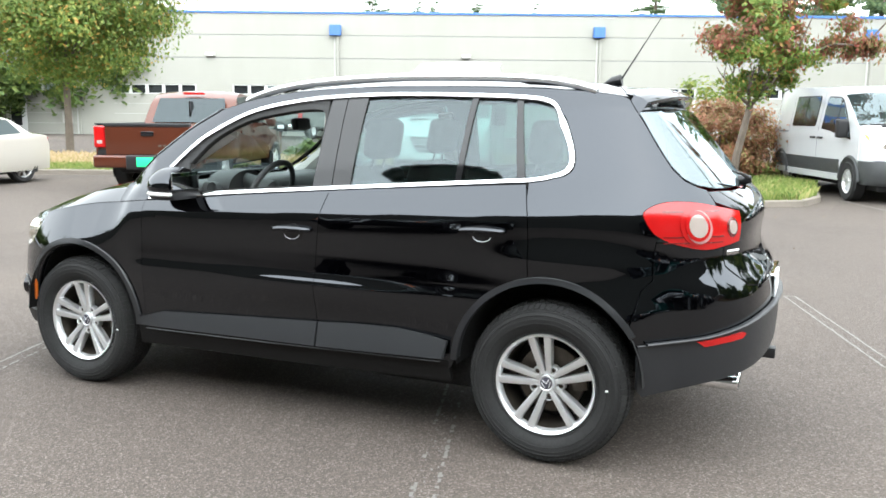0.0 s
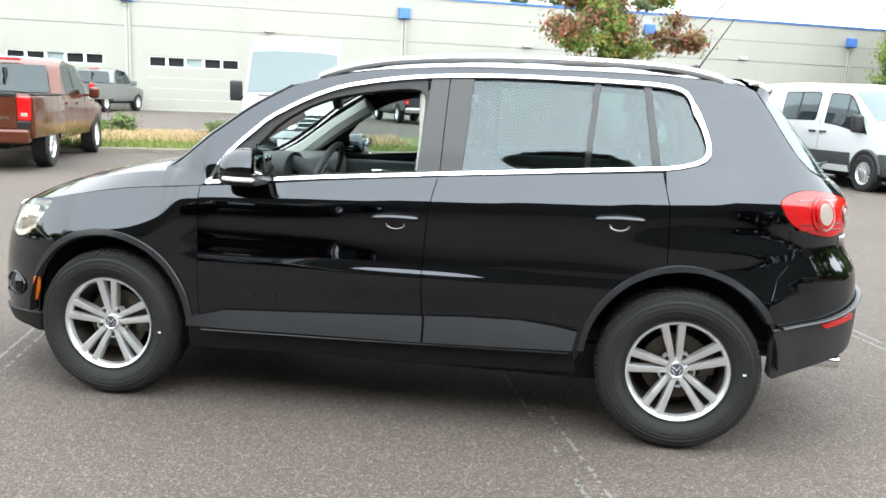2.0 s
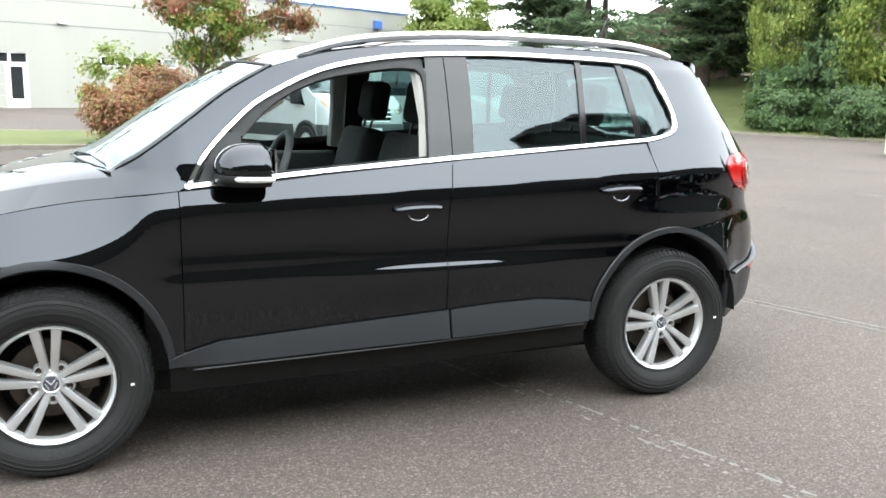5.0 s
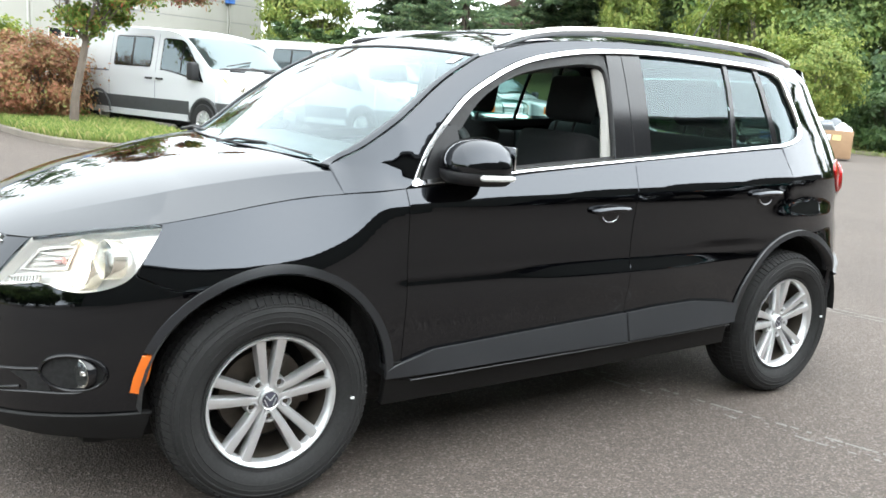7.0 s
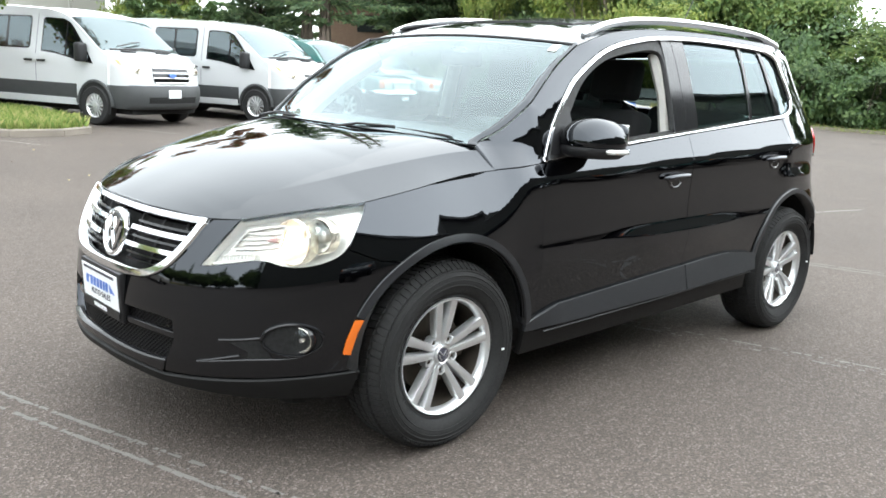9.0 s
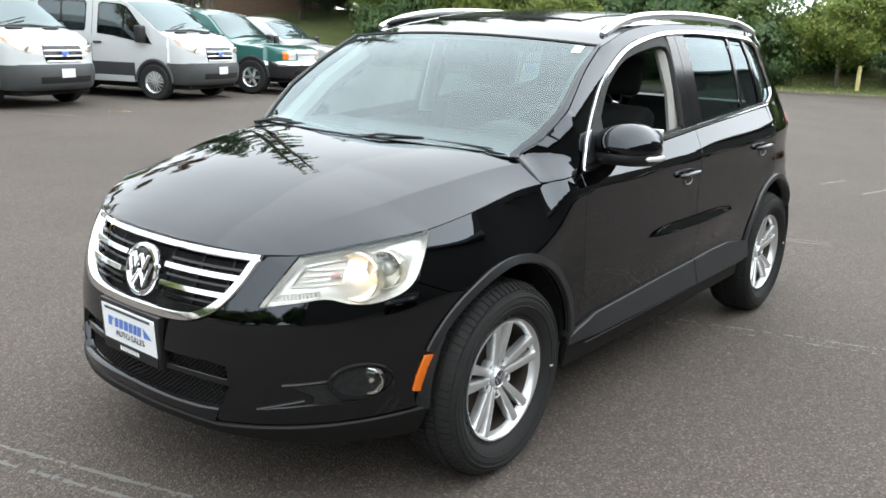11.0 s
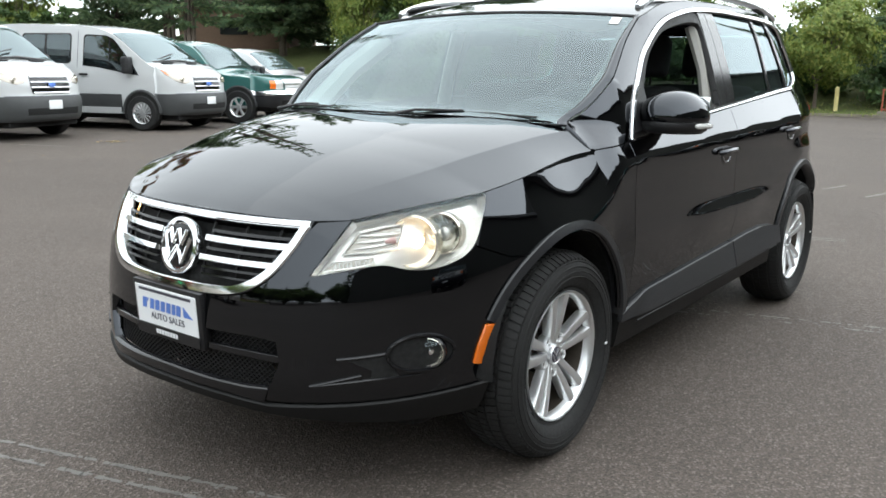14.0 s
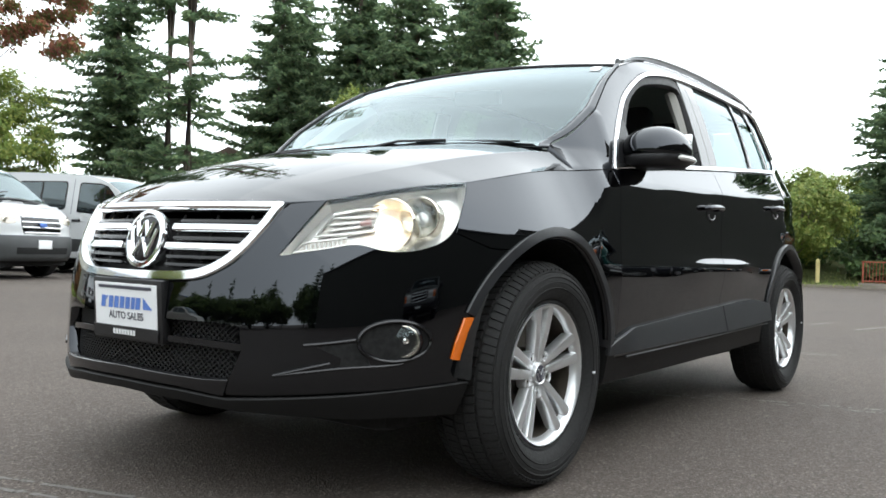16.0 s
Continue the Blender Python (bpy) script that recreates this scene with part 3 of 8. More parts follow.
    back = [p for p in inner if p[0] < -1.115]
    q = body("quarter_glass", [(-1.17, floor_at(-1.17)), (-1.115, 1.53)] + back, S, FL, tint_glass, -0.012, 0.004, 0.08, "", 0.0)
    q.visible_shadow = False
    # front window: black frame, open pane, mirror sail
    opening = spl([(0.60, 1.215), (0.48, 1.335), (0.29, 1.43), (0.04, 1.478), (-0.09, 1.487), (-0.135, 1.47), (-0.147, 1.40), (-0.14, 1.14)], 6)
    rim = [p for p in inner if -0.165 < p[0] < 0.79]
    A, B = resample(opening, 40), resample([p for p in rim if p[0] <= 0.66] + [(-0.16, 1.4), (-0.137, 1.14)], 40)
    shell("window_frame", band(A, B, 1), S, seal, car, "", -0.006, 0.03, FL)
    body("mirror_sail", [(0.775, 1.05), (0.72, 1.16), (0.66, 1.23), (0.61, 1.235), (0.60, 1.068)], S, FL, black_plastic, -0.004, 0.02, 0.1, "", 0.0)
    if FL:
        body("front_door_glass", [(0.60, 1.07)] + opening, S, FL, clear_glass, -0.015, 0.0, 0.1, "", 0.0).visible_shadow = False
    # door pulls over dished recesses
    for u, z in ((-0.065, 0.934), (-1.015, 0.985)):
        cup = [(u + 0.058 * math.cos(a), z - 0.018 + 0.042 * math.sin(a)) for a in (2 * math.pi * i / 24 for i in range(24))]
        body("handle_recess", cup, S, FL, gloss_black, 0.002, 0.004, 0.2, "", 0.0)
        pull = spl([(u + 0.10, z - 0.004), (u + 0.06, z + 0.002), (u, z + 0.005), (u - 0.06, z + 0.004), (u - 0.10, z)], 4)
        offs = [0.006, 0.016, 0.024, 0.028, 0.030, 0.031, 0.031, 0.031, 0.031, 0.030, 0.03, 0.029, 0.027, 0.024, 0.018, 0.012, 0.006]
        pts = [S(a, b) + normal_of(S, a, b, FL) * o for (a, b), o in zip(pull, offs)]
        part("door_handle", tube(pts, [0.009] + [0.0125] * 15 + [0.009], 10, flat=0.9), black_paint, car)
        # thin satin arc added as the sky's reflection low in the recess
        arc = [(u + 0.04 * math.cos(a), z - 0.026 + 0.022 * math.sin(a)) for a in (math.pi + math.pi * i / 12 for i in range(13))]
        part("recess_glint", tube(on(S, arc, 0.004), 0.0012, 6), satin, car)
    # tail lamp and head lamp
    tl = LAMP_R + [(-2.05, 1.02)]
    lamp = body("tail_lamp", LAMP_R + [(-2.20, 0.958), (-2.215, 1.08)], S, FL, red_lens, 0.006, 0.03, 0.04, "red tail lamp with round white lenses", 0.001)
    for cu, cz, r, mat, o in ((-1.87, 1.03, 0.075, red_lens, 0.012), (-1.885, 1.026, 0.065, pale_ring, 0.015), (-1.875, 1.03, 0.059, red_lens, 0.019), (-1.875, 1.03, 0.044, pink_lens, 0.022), (-2.12, 1.02, 0.04, dark_red, 0.010), (-2.12, 1.02, 0.028, pink_lens, 0.013)):
        disc = [(cu + r * 1.15 * math.cos(2 * math.pi * i / 28), cz + r * math.sin(2 * math.pi * i / 28)) for i in range(28)]
        shell("lamp_ring" if mat is not pink_lens else "lamp_lens", fill(disc, 0.03, 0.03), S, mat, lamp, "", o, 0.006, FL)
    for z0, z1 in ((1.085, 1.09), (0.985, 0.99), (0.962, 0.966)):
        line = [(-1.70 - 0.34 * i / 10, z0) for i in range(11)]
        shell("lamp_rib", band(line, [(u, v + z1 - z0) for u, v in line], 1), S, dark_red, lamp, "", 0.009, 0.003, FL)
    hl = LAMP_F_TOP[:-1] + LAMP_F_IN[:-1] + LAMP_F_LOW[:-1]
    head = body("head_lamp", hl, S, FL, lamp_chrome, -0.05, 0.0, 0.04, "lit head lamp behind a clear cover", 0.0)
    wall_a = hl + hl[:1]
    w_out, w_in = on(S, wall_a, -0.002), on(S, wall_a, -0.052)
    n = len(wall_a)
    raw("lamp_wall", w_out + w_in, [(i, i + 1, n + i + 1, n + i) for i in range(n - 1)], lamp_chrome, head)
    cover = shell("lamp_cover", fill(inset2(hl, 0.001), 0.04, 0.04), S, lamp_glass, head, "", 0.0, 0.0, FL)
    cover.visible_shadow = False
    chamber = [(2.118, 0.824), (2.05, 0.838), (1.975, 0.846), (1.968, 0.778), (2.06, 0.766), (2.155, 0.758)]
    shell("lamp_chamber", fill(chamber, 0.04, 0.04), S, lamp_smoke, head, "smoked chamber of the turn lamp", -0.042, 0.0, FL)
    part("chamber_edge", tube(on(S, chamber, -0.034), 0.005, 8, closed=True), lamp_chrome, head)
    for f0, f1 in ((0.15, 0.35), (0.5, 0.55), (0.8, 0.78)):
        a, b = (2.13 - 0.01 * f0, 0.823 - 0.06 * f0), (1.975, 0.842 - 0.06 * f1)
        part("chamber_fin", tube(on(S, resample([a, b], 8), -0.036), [0.002, 0.004, 0.006, 0.007, 0.007, 0.006, 0.004, 0.002], 8, flat=0.6), lamp_chrome, head)
    part("turn_bulb", tube(on(S, [(2.02, 0.795), (1.985, 0.80)], -0.03), [0.006, 0.011], 10), pale_ring, head)
    for cu, cz, r, back, lit in ((1.812, 0.814, 0.056, 0.030, False), (1.912, 0.796, 0.072, 0.046, True)):
        c, nn = S(cu, cz) - normal_of(S, cu, cz, FL) * back, Vector((0.90, -0.28 if FL else 0.28, 0.12)).normalized()
        q = Matrix.Translation(c) @ nn.to_track_quat("Y", "Z").to_matrix().to_4x4()
        part("lamp_bowl", put(lathe([(0.016, -0.045), (0.034, -0.036), (r * 0.7, -0.014), (r * 0.93, 0.016), (r, 0.024), (r * 1.06, 0.02), (r * 1.07, -0.02)], 36), q), reflector, head)
        if lit:
            part("bulb", put(lathe([(0.0, 0.012), (0.014, 0.008), (0.020, -0.005), (0.016, -0.03)], 16), q), warm_bulb, head)
        else:
            part("bulb_cap", put(lathe([(0.0, 0.006), (0.018, 0.002), (0.024, -0.01), (0.02, -0.035)], 20), q), lamp_chrome, head)
            for i in range(5):
                a = radians(18 + 36 * i)
                part("bowl_facet", put(tube([(0.026 * math.cos(a), -0.03, 0.026 * math.sin(a)), (0.048 * math.cos(a), 0.008, 0.048 * math.sin(a))], 0.003, 6), q), lamp_smoke, head)
            lens_ = part("projector_lens", put(lathe([(0.0, 0.030), (r * 0.5, 0.027), (r * 0.85, 0.018), (r * 0.98, 0.008)], 32), q), lamp_glass, head)
            lens_.visible_shadow = False
    strip = [(2.205, 0.707), (2.10, 0.722), (2.045, 0.732), (2.048, 0.752), (2.11, 0.744), (2.178, 0.734)]
    shell("indicator_strip", fill(strip, 0.05, 0.05), S, lamp_smoke, head, "", -0.022, 0.006, FL)
    for i in range(9):
        u = 2.06 + 0.013 * i
        zb = 0.729 - 0.14 * (u - 2.06)
        part("strip_rib", tube(on(S, [(u, zb + 0.002), (u + 0.004, zb + 0.016)], -0.020), 0.0022, 6), clear_lens, head)
    part("strip_edge", tube(on(S, strip, -0.019), 0.0025, 6, closed=True), lamp_chrome, head)
    # amber side marker
    body("side_marker", [(1.622, 0.538), (1.655, 0.537), (1.678, 0.47), (1.686, 0.425), (1.655, 0.42), (1.634, 0.47)], S, FL, amber_lens, 0.010, 0.014, 0.05, "amber side marker lamp", 0.0)
    # fog lamp in its oval surround
    fc = (1.865, 0.475)
    oval = [(fc[0] + 0.108 * math.cos(a), fc[1] + 0.053 * math.sin(a)) for a in (2 * math.pi * i / 40 for i in range(40))]
    # near-black sheet on the skin paints the shade inside the oval
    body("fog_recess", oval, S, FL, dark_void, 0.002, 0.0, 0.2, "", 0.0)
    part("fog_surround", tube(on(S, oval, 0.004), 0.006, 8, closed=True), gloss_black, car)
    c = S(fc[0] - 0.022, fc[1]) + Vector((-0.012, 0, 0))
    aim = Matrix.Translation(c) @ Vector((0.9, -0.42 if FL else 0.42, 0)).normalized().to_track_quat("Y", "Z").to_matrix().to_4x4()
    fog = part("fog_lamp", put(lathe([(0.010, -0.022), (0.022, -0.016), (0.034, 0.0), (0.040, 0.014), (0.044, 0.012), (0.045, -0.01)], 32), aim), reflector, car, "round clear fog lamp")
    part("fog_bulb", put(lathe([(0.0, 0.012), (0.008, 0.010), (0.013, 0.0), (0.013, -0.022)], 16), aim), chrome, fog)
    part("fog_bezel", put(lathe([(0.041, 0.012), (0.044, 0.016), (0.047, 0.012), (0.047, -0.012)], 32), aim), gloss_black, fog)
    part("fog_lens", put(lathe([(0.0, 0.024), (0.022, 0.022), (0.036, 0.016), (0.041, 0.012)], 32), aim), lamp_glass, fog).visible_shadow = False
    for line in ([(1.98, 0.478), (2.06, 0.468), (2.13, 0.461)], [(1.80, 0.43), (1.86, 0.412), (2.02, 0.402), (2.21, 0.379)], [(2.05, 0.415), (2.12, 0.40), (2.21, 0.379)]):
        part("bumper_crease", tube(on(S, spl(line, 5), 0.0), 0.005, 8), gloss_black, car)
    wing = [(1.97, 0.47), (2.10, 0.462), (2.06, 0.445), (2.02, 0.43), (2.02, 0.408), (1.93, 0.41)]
    # flat near-black patch; the vent's inner shade is only colour
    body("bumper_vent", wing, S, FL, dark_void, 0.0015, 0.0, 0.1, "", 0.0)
    # front bumper half
    arch_b = [p for p in arch_line(0, 0.392, 63, 10, 20)]
    bp = ([(MID, 0.612)] + [(u, v - 0.004) for u, v in GRILLE[::-1][1:]] + [(2.255, 0.836), (2.145, 0.843)] + LAMP_F_IN[1:] + [p for p in LAMP_F_LOW[1:] if p[1] < 0.79]
          + [(1.70, 0.768), (1.58, 0.729)] + arch_b + [(s_of(1.695, 0.36), 0.36), (1.7, 0.35), (2.0, 0.338), (2.25, 0.322), (2.35, 0.318), (2.37, 0.34), (2.335, 0.38), (2.315, 0.44), (2.325, 0.50), (2.40, 0.508), (MID, 0.508)])
    body("front_bumper", bp, S, FL, edge=0.03)
    body("front_lip", [(s_of(1.69, 0.3), 0.272), (1.62, 0.36), (1.72, 0.355), (2.0, 0.335), (2.25, 0.319), (2.35, 0.313), (2.5, 0.325), (MID, 0.330), (MID, 0.304), (2.5, 0.296), (2.4, 0.286), (2.3, 0.280), (2.0, 0.270)], S, FL, dark_plastic, 0.012, 0.03)
    body("intake_sill", [(2.36, 0.318), (2.345, 0.36), (2.42, 0.357), (2.55, 0.36), (MID, 0.365), (MID, 0.338), (2.5, 0.333)], S, FL, gloss_black, 0.006, 0.03, shrink=0.0)
    body("intake_bar", [(2.32, 0.455), (2.32, 0.437), (2.45, 0.445), (MID, 0.45), (MID, 0.466), (2.45, 0.462)], S, FL, gloss_black, -0.01, 0.03, shrink=0.0)

    # rear bumper: painted top, raw plastic below
    arch_rb = [p for p in arch_line(1, 0.397, 147, 170, 10)]
    body("rear_bumper", [(-1.58, 0.772), (-1.64, 0.817), (-1.655, 0.884), (-1.67, 0.965)] + LAMP_R[[p[1] < 0.966 and p[0] < -1.7 for p in LAMP_R].index(True):] + [(-2.055, 0.86), (-2.18, 0.776), (-2.3, 0.765), (-MID, 0.765), (-MID, 0.655), (-2.4, 0.65), (-2.2, 0.632), (-1.87, 0.58), (-1.565, 0.553)] + arch_rb[::-1], S, FL)
    body("lower_bumper", [(-1.565, 0.553), (-1.87, 0.58), (-2.2, 0.632), (-2.4, 0.65), (-MID, 0.655), (-MID, 0.45), (-2.4, 0.44), (-2.18, 0.42), (-1.85, 0.38), (-1.6, 0.335), (-1.575, 0.36)], S, FL, cladding, 0.012, 0.03)
    part("bumper_ledge", tube(on(S, spl([(-1.60, 0.560), (-1.87, 0.585), (-2.2, 0.637), (-2.4, 0.655), (-MID, 0.660)], 6), 0.016), 0.014, 8, flat=0.5), cladding, car)
    body("rear_reflector", [(-1.82, 0.567), (-2.09, 0.594), (-2.12, 0.585), (-2.09, 0.567), (-1.86, 0.545)], S, FL, red_lens, 0.018, 0.006, 0.1, "red rear reflector", 0.0)
    # tailgate half: painted, with the rear window
    body("tailgate", [(-2.035, 1.12), (-2.015, 1.165), (-2.1, 1.165), (-2.4, 1.158), (-MID, 1.155), (-MID, 0.768), (-2.3, 0.768), (-2.185, 0.78), (-2.06, 0.862), (-2.065, 0.943), (-2.20, 0.957), (-2.216, 1.082)], S, FL)
    g = body("rear_window", [(-1.665, 1.485), (-1.73, 1.38), (-1.815, 1.262), (-1.875, 1.215), (-1.955, 1.19), (-2.1, 1.175), (-2.4, 1.168), (-MID, 1.165), (-MID, 1.50), (-2.2, 1.495)], S, FL, back_glass, -0.003, 0.01, 0.06, "tinted rear window")
    g.visible_shadow = False
    body("spoiler_side", [(-1.625, 1.55), (-1.65, 1.497), (-1.9, 1.507), (-2.2, 1.512), (-MID, 1.515), (-MID, 1.56), (-2.2, 1.56)], S, FL, black_paint, -0.02, 0.02)

# bonnet: rows across from the middle to its edge
rim_pts = [skin(u, v) for u, v in [(2.7, 0.842), (2.6, 0.8415), (2.5, 0.841), (2.4, 0.840), (2.265, 0.838)] + [(2.2, 0.842)] + LAMP_F_TOP[::-1] + HOOD_LINE[::-1][1:]] 
rim_t = [0.0]
for a, b in zip(rim_pts, rim_pts[1:]):
    rim_t.append(rim_t[-1] + (b - a).length)


def hood_rim(t):
    return Vector([table(t, rim_t, [p[k] for p in rim_pts]) for k in range(3)])


def crease(x):
    return table(x, [1.05, 1.2, 1.35, 1.5, 1.72, 2.0], [0.905, 0.875, 0.832, 0.79, 0.76, 0.74])


def hood(t, u):
    e = hood_rim(max(t, 0.004))
    zt = table(e.x, [1.03, 1.2, 1.35, 1.5, 1.7, 1.85, 1.95, 2.02, 2.07], [1.115, 1.098, 1.075, 1.045, 0.993, 0.94, 0.90, 0.868, 0.842])
    k = abs(u)
    front = 1 - k ** 2.6
    ahead = min(1, max(0, (e.x - 1.10) / 0.40))
    k0 = crease(e.x)
    dome = 1 - 0.42 * (k / k0) ** (2.3 + 2.7 * (1 - ahead)) if k < k0 else 0.58 * (1 - k) / (1 - k0)
    mixed = min(1, max(0, (2.0 - e.x) / 0.50))
    mixed = mixed * mixed * (3 - 2 * mixed)
    lift = front * (1 - mixed) + dome * mixed
    return Vector((e.x + 0.03 * (1 - k * k) * min(1, max(0, (1.2 - e.x) / 0.17)), e.y * u, e.z + max(0, zt - e.z) * lift))


def creased_hood(t, w):
    """The bonnet with its crease at |w| = 0.8."""
    k0 = crease(hood_rim(max(t, 0.004)).x)
    a = abs(w)
    return hood(t, math.copysign(a * k0 / 0.8 if a < 0.8 else k0 + (a - 0.8) / 0.2 * (1 - k0), w))


def rows(us, vs):
    n = len(vs)
    return [(u, v) for u in us for v in vs], [(i * n + j, (i + 1) * n + j, (i + 1) * n + j + 1, i * n + j + 1) for i in range(len(us) - 1) for j in range(n - 1)]


N = 44
ts = [rim_t[-1] * (i / N) ** 1.0 for i in range(N + 1)]
half = [i * 0.77 / 22 for i in range(1, 23)] + [0.787, 0.795, 0.805, 0.813] + [0.83 + 0.17 * i / 9 for i in range(10)]
us = [-w for w in half[::-1]] + [0.0] + half
shell("bonnet", rows(ts, us), creased_hood, black_paint, car, "", 0.001, 0.015, False)


# windscreen and roof
def screen(v, u):
    e = skin(table(v, [0, 0.22, 0.5, 0.75, 1], [1.07, 0.98, 0.79, 0.64, 0.47]), table(v, [0, 0.22, 0.5, 0.75, 1], [1.085, 1.13, 1.272, 1.382, 1.478]))
    k = abs(u)
    return Vector((e.x + (0.15 - 0.09 * v) * (1 - k ** 2.2), e.y * u, e.z + (0.012 + 0.018 * v) * (1 - k * k)))


def glass_edge(v):
    return table(v, [0, 0.1, 0.26, 0.5, 0.75, 1], [0.955, 0.955, 0.955, 0.96, 0.97, 0.985])


def pane_(v, w):
    return screen(v, w * (glass_edge(v) + 0.012))


ws = shell("windscreen", rows([-0.02 + 1.005 * i / 40 for i in range(41)], [-1 + j / 16 for j in range(33)]), pane_, clear_glass, car, "clear windscreen reflecting the sky", 0.0, 0.0, False)
ws.visible_shadow = False
part("windscreen_seal", tube([screen(1.0, -0.99 + 1.98 * j / 30) for j in range(31)], 0.007, 6), seal, car)
for k in (-1, 1):
    part("windscreen_seal", tube([screen(0.05 + 0.05 * i, k * glass_edge(0.05 + 0.05 * i)) + Vector((0.002, 0, 0.003 * min(1, i / 3))) for i in range(20)], [0.001, 0.002, 0.003] + [0.004] * 17, 6), seal, car)

    def pillar_face(v, w, k=k):
        u = glass_edge(v) + (1 - glass_edge(v)) * w
        q = screen(v, u) + Vector((0.30, 0.0, 0.6)).normalized() * (0.006 + 0.006 * math.sin(math.pi * w)) * min(1, v / 0.15)
        return Vector((q.x, k * q.y, q.z))

    shell("windscreen_pillar", rows([i / 40 for i in range(41)], [j / 8 for j in range(9)]), pillar_face, black_paint, car, "", 0.0, 0.01, k < 0)
for k in (1, -1):
    shell("windscreen_border", rows([0.05 + 0.95 * i / 20 for i in range(21)], [0.955 * k, 0.98 * k, 1.0 * k]), pane_, seal, car, "", -0.004, 0.0, False)
for lo_, hi_ in ((0.955, 0.99), (0.0, 0.06)):
    shell("windscreen_border", rows([lo_, hi_], [-1 + j / 10 for j in range(21)]), pane_, seal, car, "", -0.004, 0.0, False)
shell("paper_sticker", rows([0.90, 0.97], [0.86, 0.915]), screen, plate_white, car, "", 0.003)


def roof(x, u):
    if x > 0.47:
        x = 0.47
    ze = table(x, [-1.62, -1.5, -1.2, -0.7, -0.2, 0.1, 0.3, 0.47], [1.545, 1.557, 1.58, 1.592, 1.585, 1.562, 1.528, 1.478])
    e = skin(x, ze)
    rise = table(x, [-1.7, -1.0, 0.0, 0.47], [0.04, 0.05, 0.045, 0.03])
    k = abs(u)
    fwd = 0.06 * max(0, min(1, (x - 0.1) / 0.37))
    return Vector((e.x + fwd * (1 - k ** 2.2), e.y * u, e.z + rise * (1 - k ** 2.4)))


shell("roof", rows([0.47 - 2.09 * i / 40 for i in range(41)], [-1 + j / 16 for j in range(33)]), roof, black_paint, car, "", 0.0005, 0.0, True)
shell("glass_sunroof", rows([0.16 - 0.55 * i / 10 for i in range(11)], [-0.62 + 1.24 * j / 16 for j in range(17)]), roof, gloss_black, car, "dark glass sunroof", 0.006, 0.006, True)
# roof spoiler: runs on from the roof and ends in a rounded lip
SPOILER = [((-1.53, 0.606, 0.003), (-1.545, 0, 0.003)), ((-1.57, 0.598, 0.002), (-1.61, 0, 0.001)), ((-1.595, 0.586, -0.004), (-1.658, 0, -0.006)), ((-1.613, 0.573, -0.014), (-1.690, 0, -0.016)),
           ((-1.621, 0.566, -0.026), (-1.705, 0, -0.028)), ((-1.615, 0.562, -0.038), (-1.697, 0, -0.040)), ((-1.595, 0.558, -0.050), (-1.655, 0, -0.054)), ((-1.565, 0.555, -0.056), (-1.595, 0, -0.060))]


def spoiler(v, u):
    i = min(int(v), len(SPOILER) - 2)
    f = v - i
    (ex, ey, ez), (cx, _, cz) = [tuple(a + (b - a) * f for a, b in zip(p, q)) for p, q in zip(SPOILER[i], SPOILER[i + 1])]
    c = 1 - abs(u) ** 2.4
    top = roof(max(-1.62, min(-1.54, ex)), u)
    return Vector((ex + (cx - ex) * c, ey * u, top.z + ez + (cz - ez) * c))


shell("roof_spoiler", rows([7 * i / 28 for i in range(29)], [-1 + j / 12 for j in range(25)]), spoiler, black_paint, car, "", 0.0, 0.0, True)
for k in (1, -1):
    rim = [spoiler(4 * i / 12, k) for i in range(13)]
    low = [(skin if k > 0 else skin_right)(-1.618 - 0.040 * i / 12, 1.547 - 0.075 * i / 12) + Vector((-0.002, 0.002 * k, 0)) for i in range(13)]
    under = [spoiler(7 - 3 * i / 12, k) for i in range(13)]
    quads = [(i + 13 * j, i + 13 * j + 1, i + 13 * j + 14, i + 13 * j + 13) for j in range(2) for i in range(12)]
    raw("spoiler_end", rim + low + under, [q[::k] for q in quads], black_paint, car)
part("brake_lamp", tube([spoiler(5.2, -0.25 + 0.05 * i) for i in range(11)], 0.008, 6, flat=0.6), dark_red, car)

# roof rails with dark feet
for k in (1, -1):
    run = [(0.36, 1.522), (0.29, 1.550), (0.18, 1.580), (0.02, 1.606), (-0.21, 1.624), (-0.47, 1.633), (-0.73, 1.633), (-0.99, 1.628), (-1.20, 1.615), (-1.34, 1.592), (-1.42, 1.568)]
    run = spl(run, 4)
    rail = part("roof_rail", tube([(x, k * (0.61 + 0.02 * min(1, max(0, (1.60 - z) / 0.06))), z) for x, z in run], [0.013] + [0.018] * (len(run) - 2) + [0.013], 12), satin, car, "satin silver roof rail")
    for x0, x1 in ((0.33, 0.05), (-1.08, -1.38)):
        part("rail_foot", tube([(x0 + (x1 - x0) * i / 8, k * 0.61, roof(x0 + (x1 - x0) * i / 8, 0.92).z + 0.016) for i in range(9)], [0.006] + [0.013] * 7 + [0.006], 10), black_plastic, rail)
# aerial
aer = part("aerial_base", tube([(-1.30, 0, 1.615), (-1.34, 0, 1.63), (-1.385, 0, 1.64)], [0.012, 0.026, 0.03], 10, flat=0.9), black_plastic, car)
part("aerial_rod", tube([(-1.385, 0, 1.645), (-1.47, 0, 1.78), (-1.56, 0, 1.925)], [0.0045, 0.003, 0.002], 8), black_plastic, aer)

